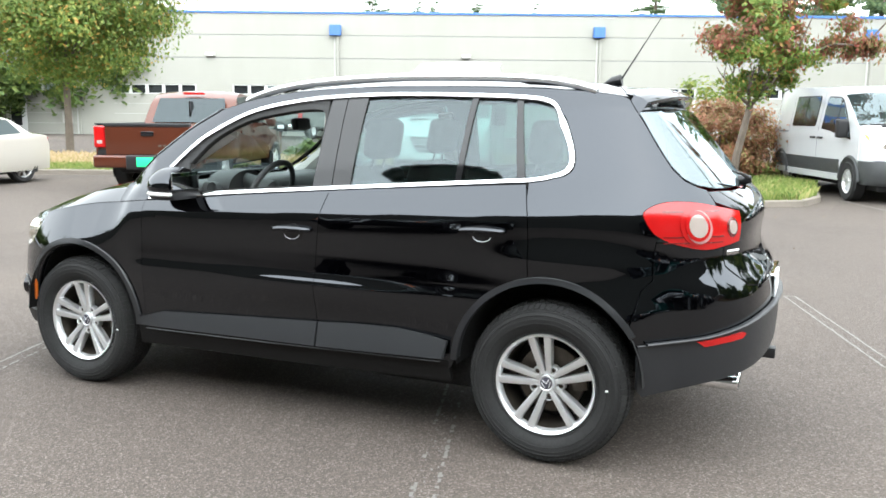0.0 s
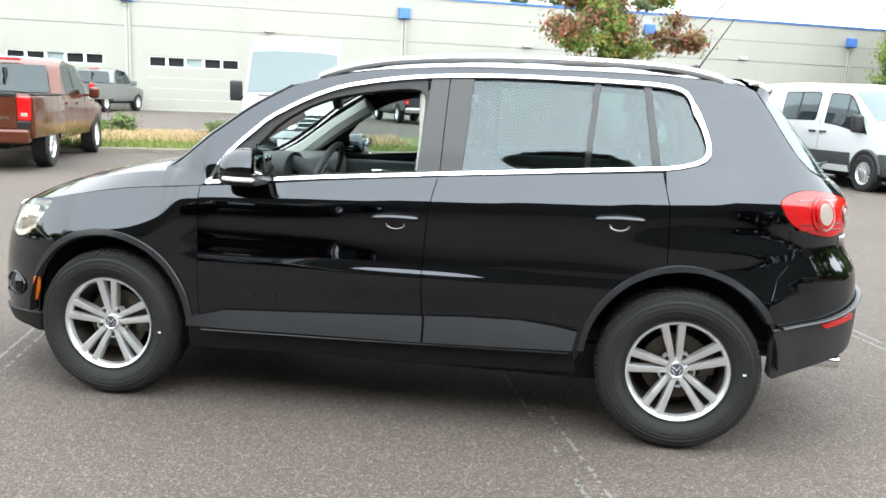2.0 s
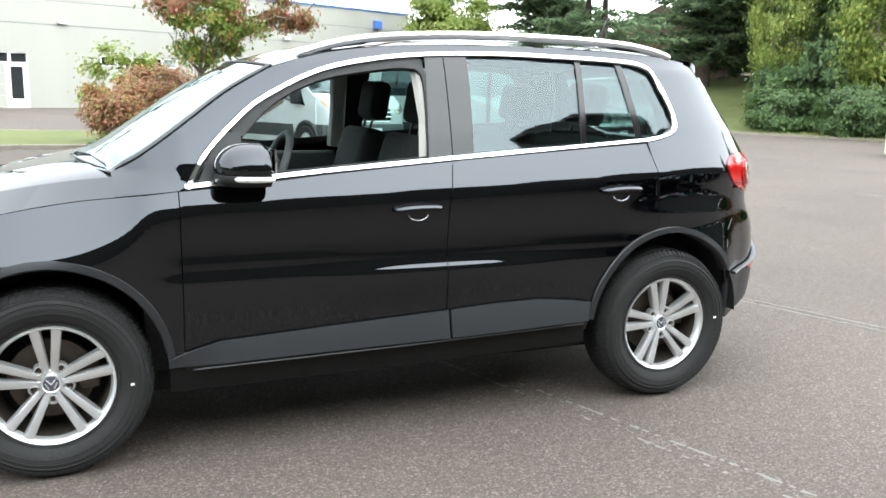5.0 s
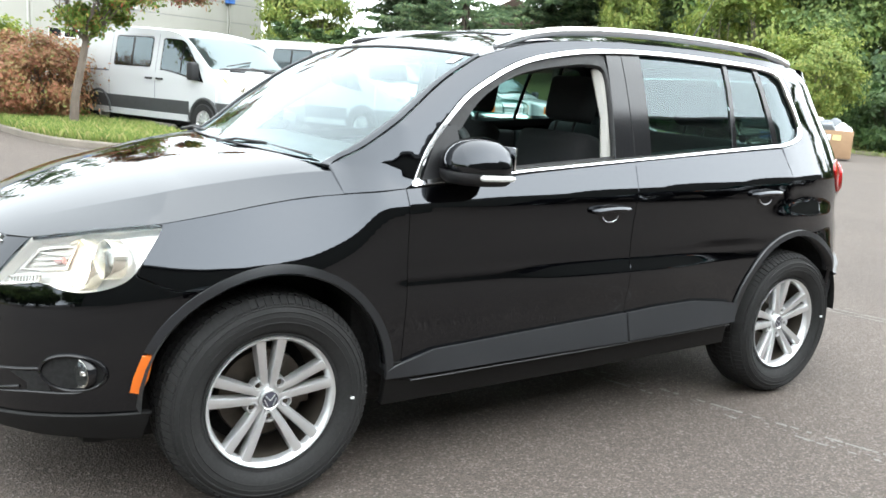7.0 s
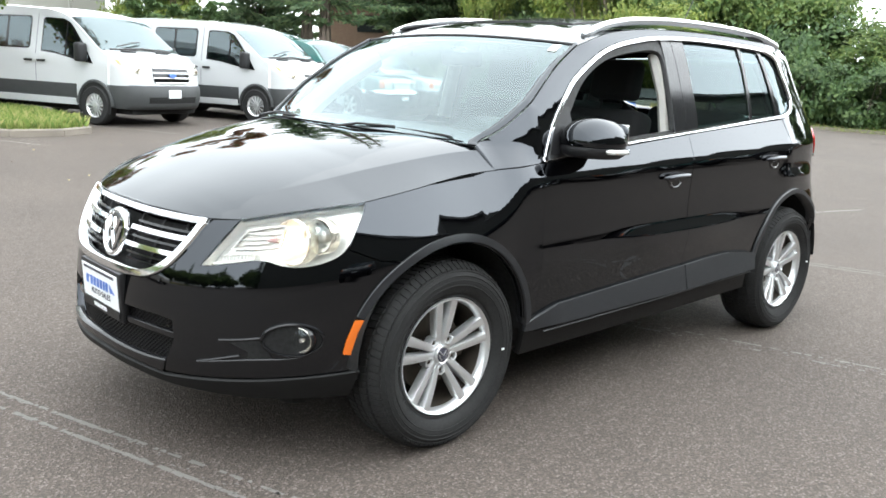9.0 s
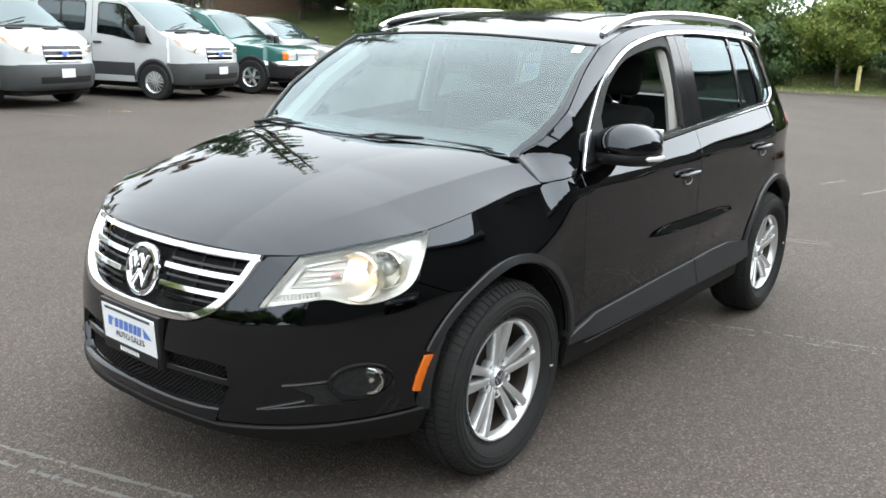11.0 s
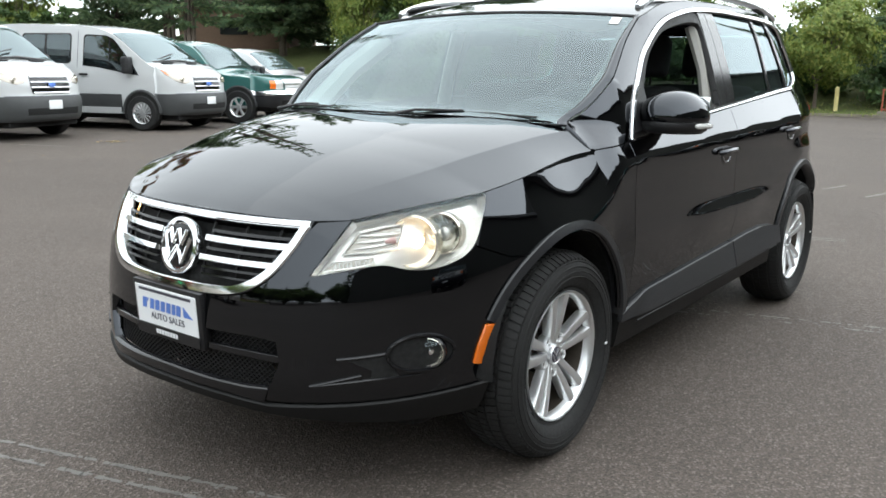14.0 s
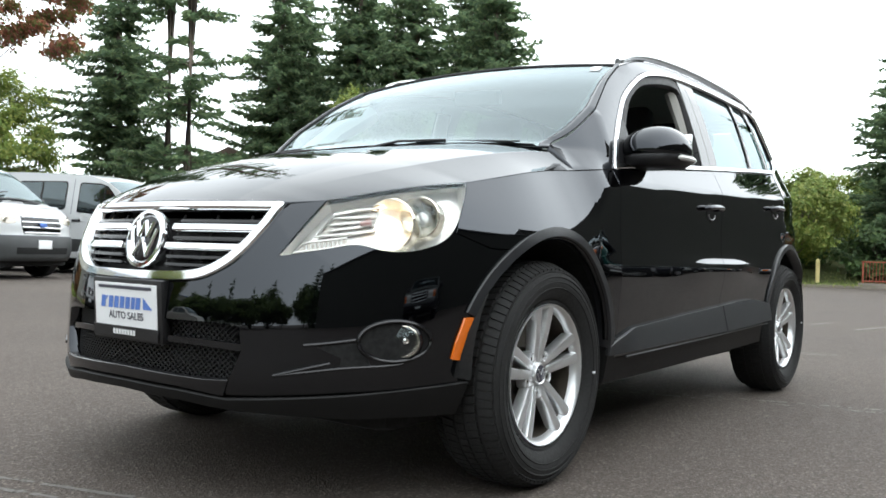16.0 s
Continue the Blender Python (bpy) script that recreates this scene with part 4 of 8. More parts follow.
# grille
gl = GRILLE + [(2 * MID - u, v) for u, v in GRILLE[::-1][1:]]
S = skin
# near-black sheet behind the bars: the grille's inner shade as colour
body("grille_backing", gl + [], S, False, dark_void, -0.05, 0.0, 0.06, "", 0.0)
gi = inset2(gl, 0.022, False)
if gi[len(gi) // 2][1] < 0.614:
    gi = inset2(gl, -0.022, False)
shell("chrome_grille_surround", band(gl, gi, 3), S, chrome, car, "wide chrome grille surround", 0.012, 0.05, False)
n = 30
t0 = [(2.274 + (2 * (MID - 2.274)) * i / n, 0.833) for i in range(n + 1)]
shell("chrome_grille_surround", band(t0, [(u, v - 0.013) for u, v in t0], 2), S, chrome, car, "", 0.010, 0.03, False)


def grille_end(z):
    return min(u for u, v in gi if abs(v - z) < 0.03) if any(abs(v - z) < 0.03 for u, v in gi) else 2.36


for z, thick, mat, off in ((0.774, 0.015, chrome, 0.0), (0.720, 0.015, chrome, 0.0), (0.795, 0.007, gloss_black, -0.016), (0.745, 0.007, gloss_black, -0.016), (0.69, 0.007, gloss_black, -0.016), (0.668, 0.006, gloss_black, -0.02)):
    u0 = grille_end(z) + 0.004
    for a, b in ((u0, 2.62), (2 * MID - 2.62, 2 * MID - u0)):
        line = [(a + (b - a) * i / 14, z) for i in range(15)]
        shell("grille_bar", band(line, [(u, v - thick) for u, v in line], 2), S, mat, car, "chrome grille bar" if mat is chrome else "", off, 0.03, False)
for i in range(6):
    u = 2.40 + 0.60 * i / 5
    part("grille_rib", tube([skin(u, z) - Vector((0.044, 0, 0)) for z in (0.65, 0.72, 0.80)], 0.0035, 6), black_plastic, car)
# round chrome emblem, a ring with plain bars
aim = Vector((1, 0, 0.22)).normalized().to_track_quat("Y", "Z").to_matrix().to_4x4()
em = Matrix.Translation((2.128, 0, 0.727)) @ aim


emblem = part("emblem", put(lathe([(0.0, -0.02), (0.085, -0.02), (0.09, 0.0), (0.086, 0.010), (0.076, 0.012), (0.070, 0.004), (0.0, 0.006)], 48), em), chrome, car, "round chrome emblem")
part("emblem_field", put(lathe([(0.0, 0.010), (0.05, 0.009), (0.068, 0.005)], 40), em), gloss_black, emblem)
for x0, z0, x1, z1 in ((-0.04, 0.05, -0.02, 0.004), (0.04, 0.05, 0.02, 0.004), (-0.02, 0.004, 0.0, 0.05), (0.02, 0.004, 0.0, 0.05), (-0.06, 0.028, -0.032, -0.052), (0.06, 0.028, 0.032, -0.052), (-0.032, -0.052, 0.0, 0.0), (0.032, -0.052, 0.0, 0.0)):
    part("emblem_bar", put(tube([(x0, 0.012, z0), (x1, 0.012, z1)], 0.0065, 8), em), chrome, emblem)
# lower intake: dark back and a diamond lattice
# backing sheet coloured near-black for the shade inside the intake
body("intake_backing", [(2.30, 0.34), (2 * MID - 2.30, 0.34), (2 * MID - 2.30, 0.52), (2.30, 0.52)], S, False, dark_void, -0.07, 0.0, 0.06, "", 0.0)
lat_v, lat_f = [], []
for d in (1, -1):
    for i in range(58):
        u0 = 2.24 + i * 0.018
        pts = []
        for j in range(9):
            z = 0.352 + 0.155 * j / 8
            u = u0 + d * (z - 0.352) * 1.1
            if 2.335 < u < 2 * MID - 2.335:
                pts.append((u, z))
        for (a, za), (b, zb) in zip(pts, pts[1:]):
            k = len(lat_v)
            for u, z in ((a, za), (b, zb)):
                p = skin(u, z) - normal_of(skin, u, z, False) * 0.03
                lat_v += [p + Vector((0, 0, 0.0016)), p - Vector((0, 0, 0.0016)), p - Vector((0.008, 0, 0))]
            lat_f += [(k, k + 3, k + 4, k + 1), (k + 1, k + 4, k + 5, k + 2), (k, k + 2, k + 5, k + 3)]
raw("intake_mesh", lat_v, lat_f, black_plastic, car)
# front plate in its black holder
pm = Matrix.Translation((2.188, 0.0, 0.523)) @ pose(0, 0, 0, 0, 4, 0)
part("plate_holder", box((-0.03, -0.17, -0.09), (0.0, 0.17, 0.09), 0.008, 2, pm), black_plastic, car)
pl = part("dealer_plate", box((0.0005, -0.152, -0.076), (0.004, 0.152, 0.076), 0.001, 1, pm), plate_white, car, "white dealer plate with blue and grey marks")
for lo, hi, mat in (((0.0042, -0.13, 0.060), (0.0055, 0.13, 0.069), plate_dark),):
    part("printed_bar", box(lo, hi, 0, 1, pm), mat, pl)
for i, y in enumerate((-0.12, -0.094, -0.082, -0.054, -0.026, 0.002, 0.030, 0.052)):
    wide_ = 0.006 if i == 1 else (0.018 if i == 6 else 0.022)
    low_ = 0.026 if i == 1 else 0.004
    slab = bmesh.new()
    slab.faces.new([slab.verts.new(pm @ Vector((0.0052, yy, zz))) for yy, zz in ((y, low_), (y + wide_, low_), (y + wide_ + 0.006, 0.038), (y + 0.006, 0.038))])
    part("printed_bar", slab, plate_blue, pl)
for i in range(8):
    part("printed_bar", box((0.0075, -0.056 + i * 0.014, -0.071), (0.0085, -0.046 + i * 0.014, -0.056), 0, 1, pm), plate_white, pl)
tri = bmesh.new()
tri.faces.new([tri.verts.new(pm @ Vector((0.0055, y, z))) for y, z in ((0.09, 0.006), (0.135, 0.006), (0.09, 0.04))])
part("printed_bar", tri, plate_blue, pl)
part("plate_frame", box((0.003, -0.158, -0.082), (0.007, 0.158, -0.047), 0.001, 1, pm), black_plastic, pl)
txt = bpy.data.curves.new("plate_words", "FONT")
txt.body, txt.size, txt.align_x, txt.extrude = "AUTO SALES", 0.030, "CENTER", 0.0005
tob = new("plate_words", txt)
tob.matrix_basis = pm @ Matrix.Translation((0.0052, 0.005, -0.026)) @ pose(0, 0, 0, 90, 0, 90)
txt.materials.append(plate_dark)
tob.parent = pl
# rear plate, marks, wiper, exhausts
part("rear_plate", box((-2.152, -0.15, 0.665), (-2.143, 0.15, 0.755), 0.001, 1), plate_white, car)
part("plate_lamp", box((-2.146, -0.20, 0.765), (-2.12, 0.20, 0.776), 0.004, 1), chrome, car)
for i in range(6):
    q = skin(-2.10 - i * 0.022, 0.915)
    part("model_mark", box((q.x - 0.003, q.y - 0.007, 0.903), (q.x + 0.006, q.y + 0.007, 0.926), 0.002, 1, None), chrome, car)
q = skin(-MID, 1.175)
wiper_r = part("rear_wiper", tube([(q.x + 0.01, 0.0, 1.172), (q.x - 0.02, 0.0, 1.178), (q.x - 0.045, 0.0, 1.182)], [0.026, 0.024, 0.016], 12), black_plastic, car)
part("wiper_blade", tube([(q.x - 0.035, -0.01, 1.185), (q.x - 0.012, 0.15, 1.215), (q.x + 0.01, 0.34, 1.235)], [0.010, 0.007, 0.004], 8), black_plastic, wiper_r)
for y in (0.52, 0.43):
    part("exhaust_tip", lathe([(0.026, -1.85), (0.033, -1.85), (0.033, -2.04), (0.028, -2.045), (0.026, -1.9)], 24, "X"), chrome, car).location = (0, y, 0.352)
part("tow_hitch", box((-2.165, -0.035, 0.345), (-1.9, 0.035, 0.395), 0.008), black_plastic, car)

# wing mirrors: a domed cap over a black foot, rounded in plan, its flat back to the rear
def mirror_plan(a, grow=1.0):
    """Plan of the mirror at the angle a: 0 ahead, 90 degrees outwards; the back is cut off flat."""
    c, q = math.cos(a), math.sin(a)
    x = 0.605 + 0.122 * grow * math.copysign(abs(c) ** 0.9, c)
    y = 0.915 + 0.127 * grow * math.copysign(abs(q) ** 0.9, q)
    back = 0.528 + 0.10 * max(0, y - 0.93)
    return max(x - 0.06 * (y - 0.915), back), y


for k in (1, -1):
    n, rings = 48, []
    for h, gr in ((0.0, 0.975), (0.012, 1.0), (0.032, 0.975), (0.050, 0.92), (0.067, 0.83), (0.082, 0.71), (0.095, 0.56), (0.104, 0.38), (0.109, 0.20), (0.111, 0.02)):
        ring = []
        for i in range(n):
            x, y = mirror_plan(2 * math.pi * i / n)
            ring.append((0.60 + (x - 0.60) * (gr if x > 0.60 else 0.35 + 0.65 * gr), k * (0.912 + (y - 0.912) * gr), 1.092 + h))
        rings.append(ring)
    verts = [p for r in rings for p in r]
    faces = [(j * n + i, j * n + (i + 1) % n, (j + 1) * n + (i + 1) % n, (j + 1) * n + i) for j in range(len(rings) - 1) for i in range(n)]
    faces = [f if k > 0 else f[::-1] for f in faces] + [tuple(range(n - 1, -1, -1)) if k > 0 else tuple(range(n))]
    mir = raw("wing_mirror", verts, faces, black_paint, car)
    verts = []
    for h, gr in ((0.0, 0.80), (0.012, 0.93), (0.03, 0.985), (0.043, 0.97)):
        for i in range(n):
            x, y = mirror_plan(2 * math.pi * i / n, gr)
            verts.append((x, k * y, 1.046 + h))
    faces = [(j * n + i, j * n + (i + 1) % n, (j + 1) * n + (i + 1) % n, (j + 1) * n + i) for j in range(3) for i in range(n)] + [tuple(range(n - 1, -1, -1)), tuple(range(3 * n, 4 * n))]
    raw("mirror_base", verts, [f if k > 0 else f[::-1] for f in faces], black_plastic, mir)
    part("mirror_stalk", tube([(0.70, k * 0.775, 1.066), (0.67, k * 0.81, 1.064), (0.64, k * 0.87, 1.066)], [0.05, 0.042, 0.036], 12, flat=0.52), black_plastic, mir)
    part("mirror_glass", box((0.519, k * 0.925 - 0.095, 1.096), (0.5265, k * 0.925 + 0.095, 1.178), 0.003, 2), mirror_silver, mir)
    lens = []
    for i in range(17):
        x, y = mirror_plan(radians(58 + 78 * i / 16), 1.012)
        lens.append((x, k * y, 1.077 - 0.004 * (i / 16)))
    part("mirror_indicator", tube(lens, [0.004] + [0.0105] * 15 + [0.005], 8), clear_lens, mir)

# wipers
for y0, y1, x0 in ((0.05, 0.62, 1.165), (-0.62, -0.20, 1.105)):
    pts = [(x0 + 0.02 - 0.10 * i / 8 * (1 if y0 > 0 else -0.3), y0 + (y1 - y0) * i / 8, 1.106 + 0.006 * math.sin(math.pi * i / 8)) for i in range(9)]
    w = part("wiper", tube(pts, [0.006] * 6 + [0.005, 0.004, 0.003], 6), black_plastic, car)
    part("wiper_arm", tube([(x0 + 0.05, y0 - 0.02, 1.092), (x0 + 0.02, y0 + 0.10, 1.118), (pts[4][0], pts[4][1], pts[4][2] + 0.008)], [0.008, 0.005, 0.004], 8), black_plastic, w)
# scuttle: black plastic between bonnet and glass, body-coloured at its ends
def cowl(u, f):
    a, b = hood(rim_t[-1], u) - Vector((0.004, 0, 0.003)), screen(0.03, u) + Vector((0.004, 0, 0.003))
    return a * (1 - f) + b * f


shell("scuttle_panel", rows([-0.93 + 1.86 * i / 24 for i in range(25)], [j / 4 for j in range(5)]), cowl, black_plastic, car, "", 0.0, 0.0, False)

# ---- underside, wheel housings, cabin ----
# plain blocks and arch liners whose darkness is shade set by colour
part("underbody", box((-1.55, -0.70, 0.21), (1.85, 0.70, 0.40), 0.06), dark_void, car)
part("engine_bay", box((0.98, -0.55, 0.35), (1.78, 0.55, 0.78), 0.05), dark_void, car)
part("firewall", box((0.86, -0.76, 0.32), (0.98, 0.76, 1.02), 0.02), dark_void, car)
part("floor_pan", box((-1.85, -0.66, 0.38), (0.9, 0.66, 0.44), 0.02), cloth, car)
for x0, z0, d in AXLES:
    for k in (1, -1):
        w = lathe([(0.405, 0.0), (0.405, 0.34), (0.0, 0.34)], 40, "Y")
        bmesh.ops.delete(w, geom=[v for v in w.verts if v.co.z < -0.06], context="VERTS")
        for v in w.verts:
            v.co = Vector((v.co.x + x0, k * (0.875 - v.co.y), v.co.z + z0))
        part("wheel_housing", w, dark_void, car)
# door linings, headliner, pillar trims
for k in (1, -1):
    for x0, x1, z1 in ((0.78, -0.17, 1.05), (-0.26, -0.86, 1.13)):
        part("door_lining", box((x1, k * 0.80 - 0.03, 0.42), (x0, k * 0.80 + 0.03, z1), 0.02, 3), dash_plastic, car)
        part("armrest", box((x1 + 0.2, k * 0.75 - 0.05, 0.78), (x0 - 0.25, k * 0.75 + 0.03, 0.83), 0.02, 3), dash_plastic, car)
    part("side_lining", box((-1.5, k * 0.78 - 0.03, 0.80), (-0.865, k * 0.78 + 0.03, 1.13), 0.02, 3), dash_plastic, car)
    part("inner_handle", tube([(0.45, k * 0.765, 0.985), (0.38, k * 0.755, 0.99), (0.33, k * 0.765, 0.985)], 0.010, 8), chrome, car)
    part("pillar_lining", tube([(-0.165, k * 0.76, 1.08), (-0.17, k * 0.72, 1.28), (-0.16, k * 0.655, 1.47)], [0.05, 0.045, 0.05], 8, flat=0.6, up=(0, 1, 0)), trim_grey, car)
    part("pillar_lining", tube([screen(v, k * (glass_edge(v) - 0.035)) - Vector((0.085, 0, 0.065)) for v in (0.02, 0.3, 0.6, 0.92)], 0.055, 8), trim_grey, car)
    part("pillar_lining", tube([(-1.45, k * 0.68, 1.15), (-1.43, k * 0.61, 1.35), (-1.38, k * 0.56, 1.49)], 0.08, 8, flat=0.5, up=(0, 1, 0)), dash_plastic, car)
shell("headliner", rows([0.44 - 2.0 * i / 20 for i in range(21)], [-0.97 + 1.94 * j / 16 for j in range(17)]), lambda x, u: roof(x, u) - Vector((0, 0, 0.035)), trim_grey, car)
# dashboard
dash = part("dashboard", put(box((0.60, -0.74, 0.62), (0.90, 0.74, 1.10), 0.07, 4), Matrix.Identity(4)), dash_plastic, car)
part("binnacle", put(lathe([(0.0, 0.0), (0.16, 0.0), (0.17, 0.05), (0.15, 0.16), (0.0, 0.17)], 24, "X", 360), Matrix.Translation((0.57, 0.37, 1.07)) @ Matrix.Diagonal((1, 1, 0.55, 1))), dash_plastic, dash)
part("air_vent", put(lathe([(0.0, 0.0), (0.045, 0.0), (0.05, -0.01), (0.055, 0.02)], 24, "X"), Matrix.Translation((0.592, 0.655, 1.07)) @ Matrix.Diagonal((1, 0.8, 0.8, 1))), dash_plastic, dash)
part("centre_stack", box((0.50, -0.13, 0.55), (0.68, 0.13, 1.0), 0.04, 3, pose(0, 0, 0)), dash_plastic, dash)
part("stereo_face", box((0.492, -0.10, 0.80), (0.502, 0.10, 0.93), 0.004), gloss_black, dash)
whl = Matrix.Translation((0.42, 0.37, 1.035)) @ pose(0, 0, 0, 0, -24, 0)
steer = part("steering_wheel", put(tube([(0, 0.185 * math.cos(2 * math.pi * i / 40), 0.185 * math.sin(2 * math.pi * i / 40)) for i in range(40)], 0.016, 10, closed=True, up=(1, 0, 0)), whl), dash_plastic, car)
part("wheel_boss", put(lathe([(0.0, -0.03), (0.06, -0.028), (0.075, 0.0), (0.06, 0.05), (0.03, 0.22)], 24, "X"), whl), dash_plastic, steer)
for a in (0, 180, 250, 290):
    part("wheel_spoke", put(tube([(0, 0.05 * math.cos(radians(a)), 0.05 * math.sin(radians(a))), (0, 0.18 * math.cos(radians(a)), 0.18 * math.sin(radians(a)))], 0.018, 8, flat=0.5, up=(1, 0, 0)), whl), satin if a > 200 else dash_plastic, steer)
part("rear_view_mirror", put(box((-0.02, -0.11, -0.035), (0.02, 0.11, 0.035), 0.018, 3), Matrix.Translation((0.46, 0, 1.405)) @ pose(0, 0, 0, 0, 12, 12)), black_plastic, car)


def seat(x, y, wide=0.48):
    st = part("seat", box((x - 0.18, y - wide / 2, 0.52), (x + 0.36, y + wide / 2, 0.72), 0.07, 3), cloth, car)
    part("backrest", put(box((-0.07, -wide / 2, 0.0), (0.07, wide / 2, 0.60), 0.06, 3), Matrix.Translation((x - 0.17, y, 0.62)) @ pose(0, 0, 0, 0, -16, 0)), cloth, st)
    part("headrest", put(box((-0.05, -0.135, 0.0), (0.05, 0.135, 0.20), 0.045, 3), Matrix.Translation((x - 0.36, y, 1.245)) @ pose(0, 0, 0, 0, -10, 0)), cloth, st)
    for d in (-0.06, 0.06):
        part("headrest_post", tube([(x - 0.33, y + d, 1.18), (x - 0.36, y + d, 1.28)], 0.007, 6), black_plastic, st)


for y in (0.37, -0.37):
    seat(0.10, y)
    seat(-0.75, y, 0.6)
part("boot_floor", box((-1.8, -0.6, 0.4), (-1.2, 0.6, 0.95), 0.04), cloth, car)


# ---- wheels ----
def build_wheel(k):
    """One wheel about the y axis, its outer face towards +y (k=1)."""
    hub = part("wheel", lathe([(0.225, -0.06), (0.236, -0.085), (0.262, -0.108), (0.300, -0.117), (0.322, -0.106), (0.336, -0.082), (0.342, -0.04), (0.343, 0.0), (0.342, 0.04), (0.336, 0.082), (0.324, 0.102), (0.310, 0.112), (0.294, 0.117), (0.278, 0.118), (0.256, 0.111), (0.240, 0.101), (0.230, 0.093), (0.220, 0.07)], 72), rubber, car, "black road tyre on a silver five twin-spoke alloy rim")
    # tread blocks
    tv, tf = [], []
    for i in range(84):
        for j, (y0, y1, sk) in enumerate(((-0.104, -0.070, 0.3), (-0.060, -0.022, -0.5), (-0.014, 0.014, 0.0), (0.022, 0.060, 0.5), (0.070, 0.106, -0.3))):
            a0, a1 = 2 * math.pi * (i + 0.06 + 0.4 * (j % 2)) / 84, 2 * math.pi * (i + 0.84 + 0.4 * (j % 2)) / 84
            b = len(tv)
            for r in (0.340, 0.3485):
                for y, s in ((y0, -sk), (y1, sk)):
                    rr = r - max(0, abs(y) - 0.06) * 0.45
                    for a in (a0, a1):
                        a += s * 0.02
                        tv.append((rr * math.cos(a), y, rr * math.sin(a)))
            tf += [(b + 4, b + 5, b + 7, b + 6), (b, b + 4, b + 6, b + 2), (b + 1, b + 3, b + 7, b + 5), (b, b + 1, b + 5, b + 4), (b + 2, b + 6, b + 7, b + 3)]
    raw("tread", tv, tf, rubber, hub, smooth=False)
    part("sidewall_ridge", tube([(0.302 * math.cos(2 * math.pi * i / 64), 0.1155, 0.302 * math.sin(2 * math.pi * i / 64)) for i in range(64)], 0.003, 6, closed=True, up=(0, 1, 0)), rubber, hub)
    part("rim", lathe([(0.1975, 0.062), (0.201, 0.078), (0.206, 0.088), (0.212, 0.095), (0.2165, 0.097), (0.2185, 0.092), (0.218, 0.082)], 72), alloy, hub)
    part("barrel", lathe([(0.1975, 0.062), (0.192, 0.0), (0.186, -0.09)], 48), dark_steel, hub)
    part("tyre_bead", lathe([(0.2175, 0.085), (0.222, 0.094), (0.230, 0.096)], 72), rubber, hub)
    part("brake_disc", lathe([(0.0, -0.03), (0.07, -0.03), (0.075, -0.005), (0.145, -0.005), (0.148, -0.025), (0.0, -0.03)], 48), dark_steel, hub)
    part("brake_caliper", put(box((-0.16, -0.03, -0.055), (-0.09, 0.012, 0.055), 0.012, 2), Matrix.Identity(4)), dark_steel, hub)
    part("wheel_back", lathe([(0.0, -0.07), (0.19, -0.07)], 32), dark_void, hub)
    for i in range(5):
        for side in (1, -1):
            a = radians(90 + 72 * i)
            # radius, middle, half width, height of the face, height of its flanks
            stations = [(0.034, 0.0125, 0.012, 0.058, 0.02), (0.060, 0.0165, 0.0150, 0.064, 0.03), (0.085, 0.0195, 0.0155, 0.070, 0.034), (0.115, 0.0240, 0.0165, 0.0755, 0.036), (0.145, 0.0285, 0.0175, 0.0800, 0.036), (0.175, 0.0325, 0.0185, 0.0840, 0.036), (0.198, 0.0355, 0.0195, 0.0875, 0.034), (0.209, 0.0370, 0.0205, 0.0885, 0.03)]
            sec = ((-1.0, -1.0), (-0.97, -0.30), (-0.78, -0.06), (-0.30, 0.0), (0.30, 0.02), (0.78, -0.06), (0.97, -0.30), (1.0, -1.0))
            vs, fs = [], []
            for r, mid, hw, y, deep in stations:
                for dx, dy in sec:
                    t = side * mid + dx * hw
                    vs.append((r * math.cos(a) - t * math.sin(a), y + dy * deep, r * math.sin(a) + t * math.cos(a)))
            m = len(sec)
            for q in range(len(stations) - 1):
                for e in range(m - 1):
                    fs.append((q * m + e, q * m + e + 1, (q + 1) * m + e + 1, (q + 1) * m + e))
            raw("spoke", vs, fs, alloy, hub)
    part("hub_disc", lathe([(0.0, 0.056), (0.036, 0.056), (0.046, 0.056), (0.052, 0.050), (0.056, 0.03)], 40), alloy, hub)
    cap = part("centre_cap", lathe([(0.0, 0.069), (0.029, 0.069), (0.0315, 0.071), (0.0335, 0.068), (0.034, 0.055)], 36), satin, hub, "silver centre cap with a dark mark")
    part("cap_mark", lathe([(0.0, 0.0705), (0.020, 0.070), (0.0265, 0.0694)], 28), plate_dark, cap)
    for x0, z0, x1, z1 in ((-0.016, 0.016, 0.0, -0.002), (0.016, 0.016, 0.0, -0.002), (-0.020, 0.004, -0.009, -0.019), (0.020, 0.004, 0.009, -0.019)):
        part("cap_bar", tube([(x0, 0.071, z0), (x1, 0.071, z1)], 0.0024, 6), satin, cap)
    for i in range(5):
        a = radians(90 + 36 + 72 * i)
        at = Matrix.Translation((0.060 * math.cos(a), 0.0, 0.060 * math.sin(a)))
        part("nut_seat", put(lathe([(0.0125, 0.035), (0.0130, 0.060), (0.0150, 0.0645), (0.0185, 0.0635), (0.0215, 0.056), (0.0225, 0.03)], 24), at), alloy, hub)
        part("nut_hole", put(lathe([(0.0, 0.042), (0.0128, 0.042)], 16), at), dark_void, hub)
        part("wheel_nut", put(lathe([(0.0, 0.057), (0.0065, 0.0565), (0.0092, 0.053), (0.0095, 0.04)], 6), at), dark_steel, hub)
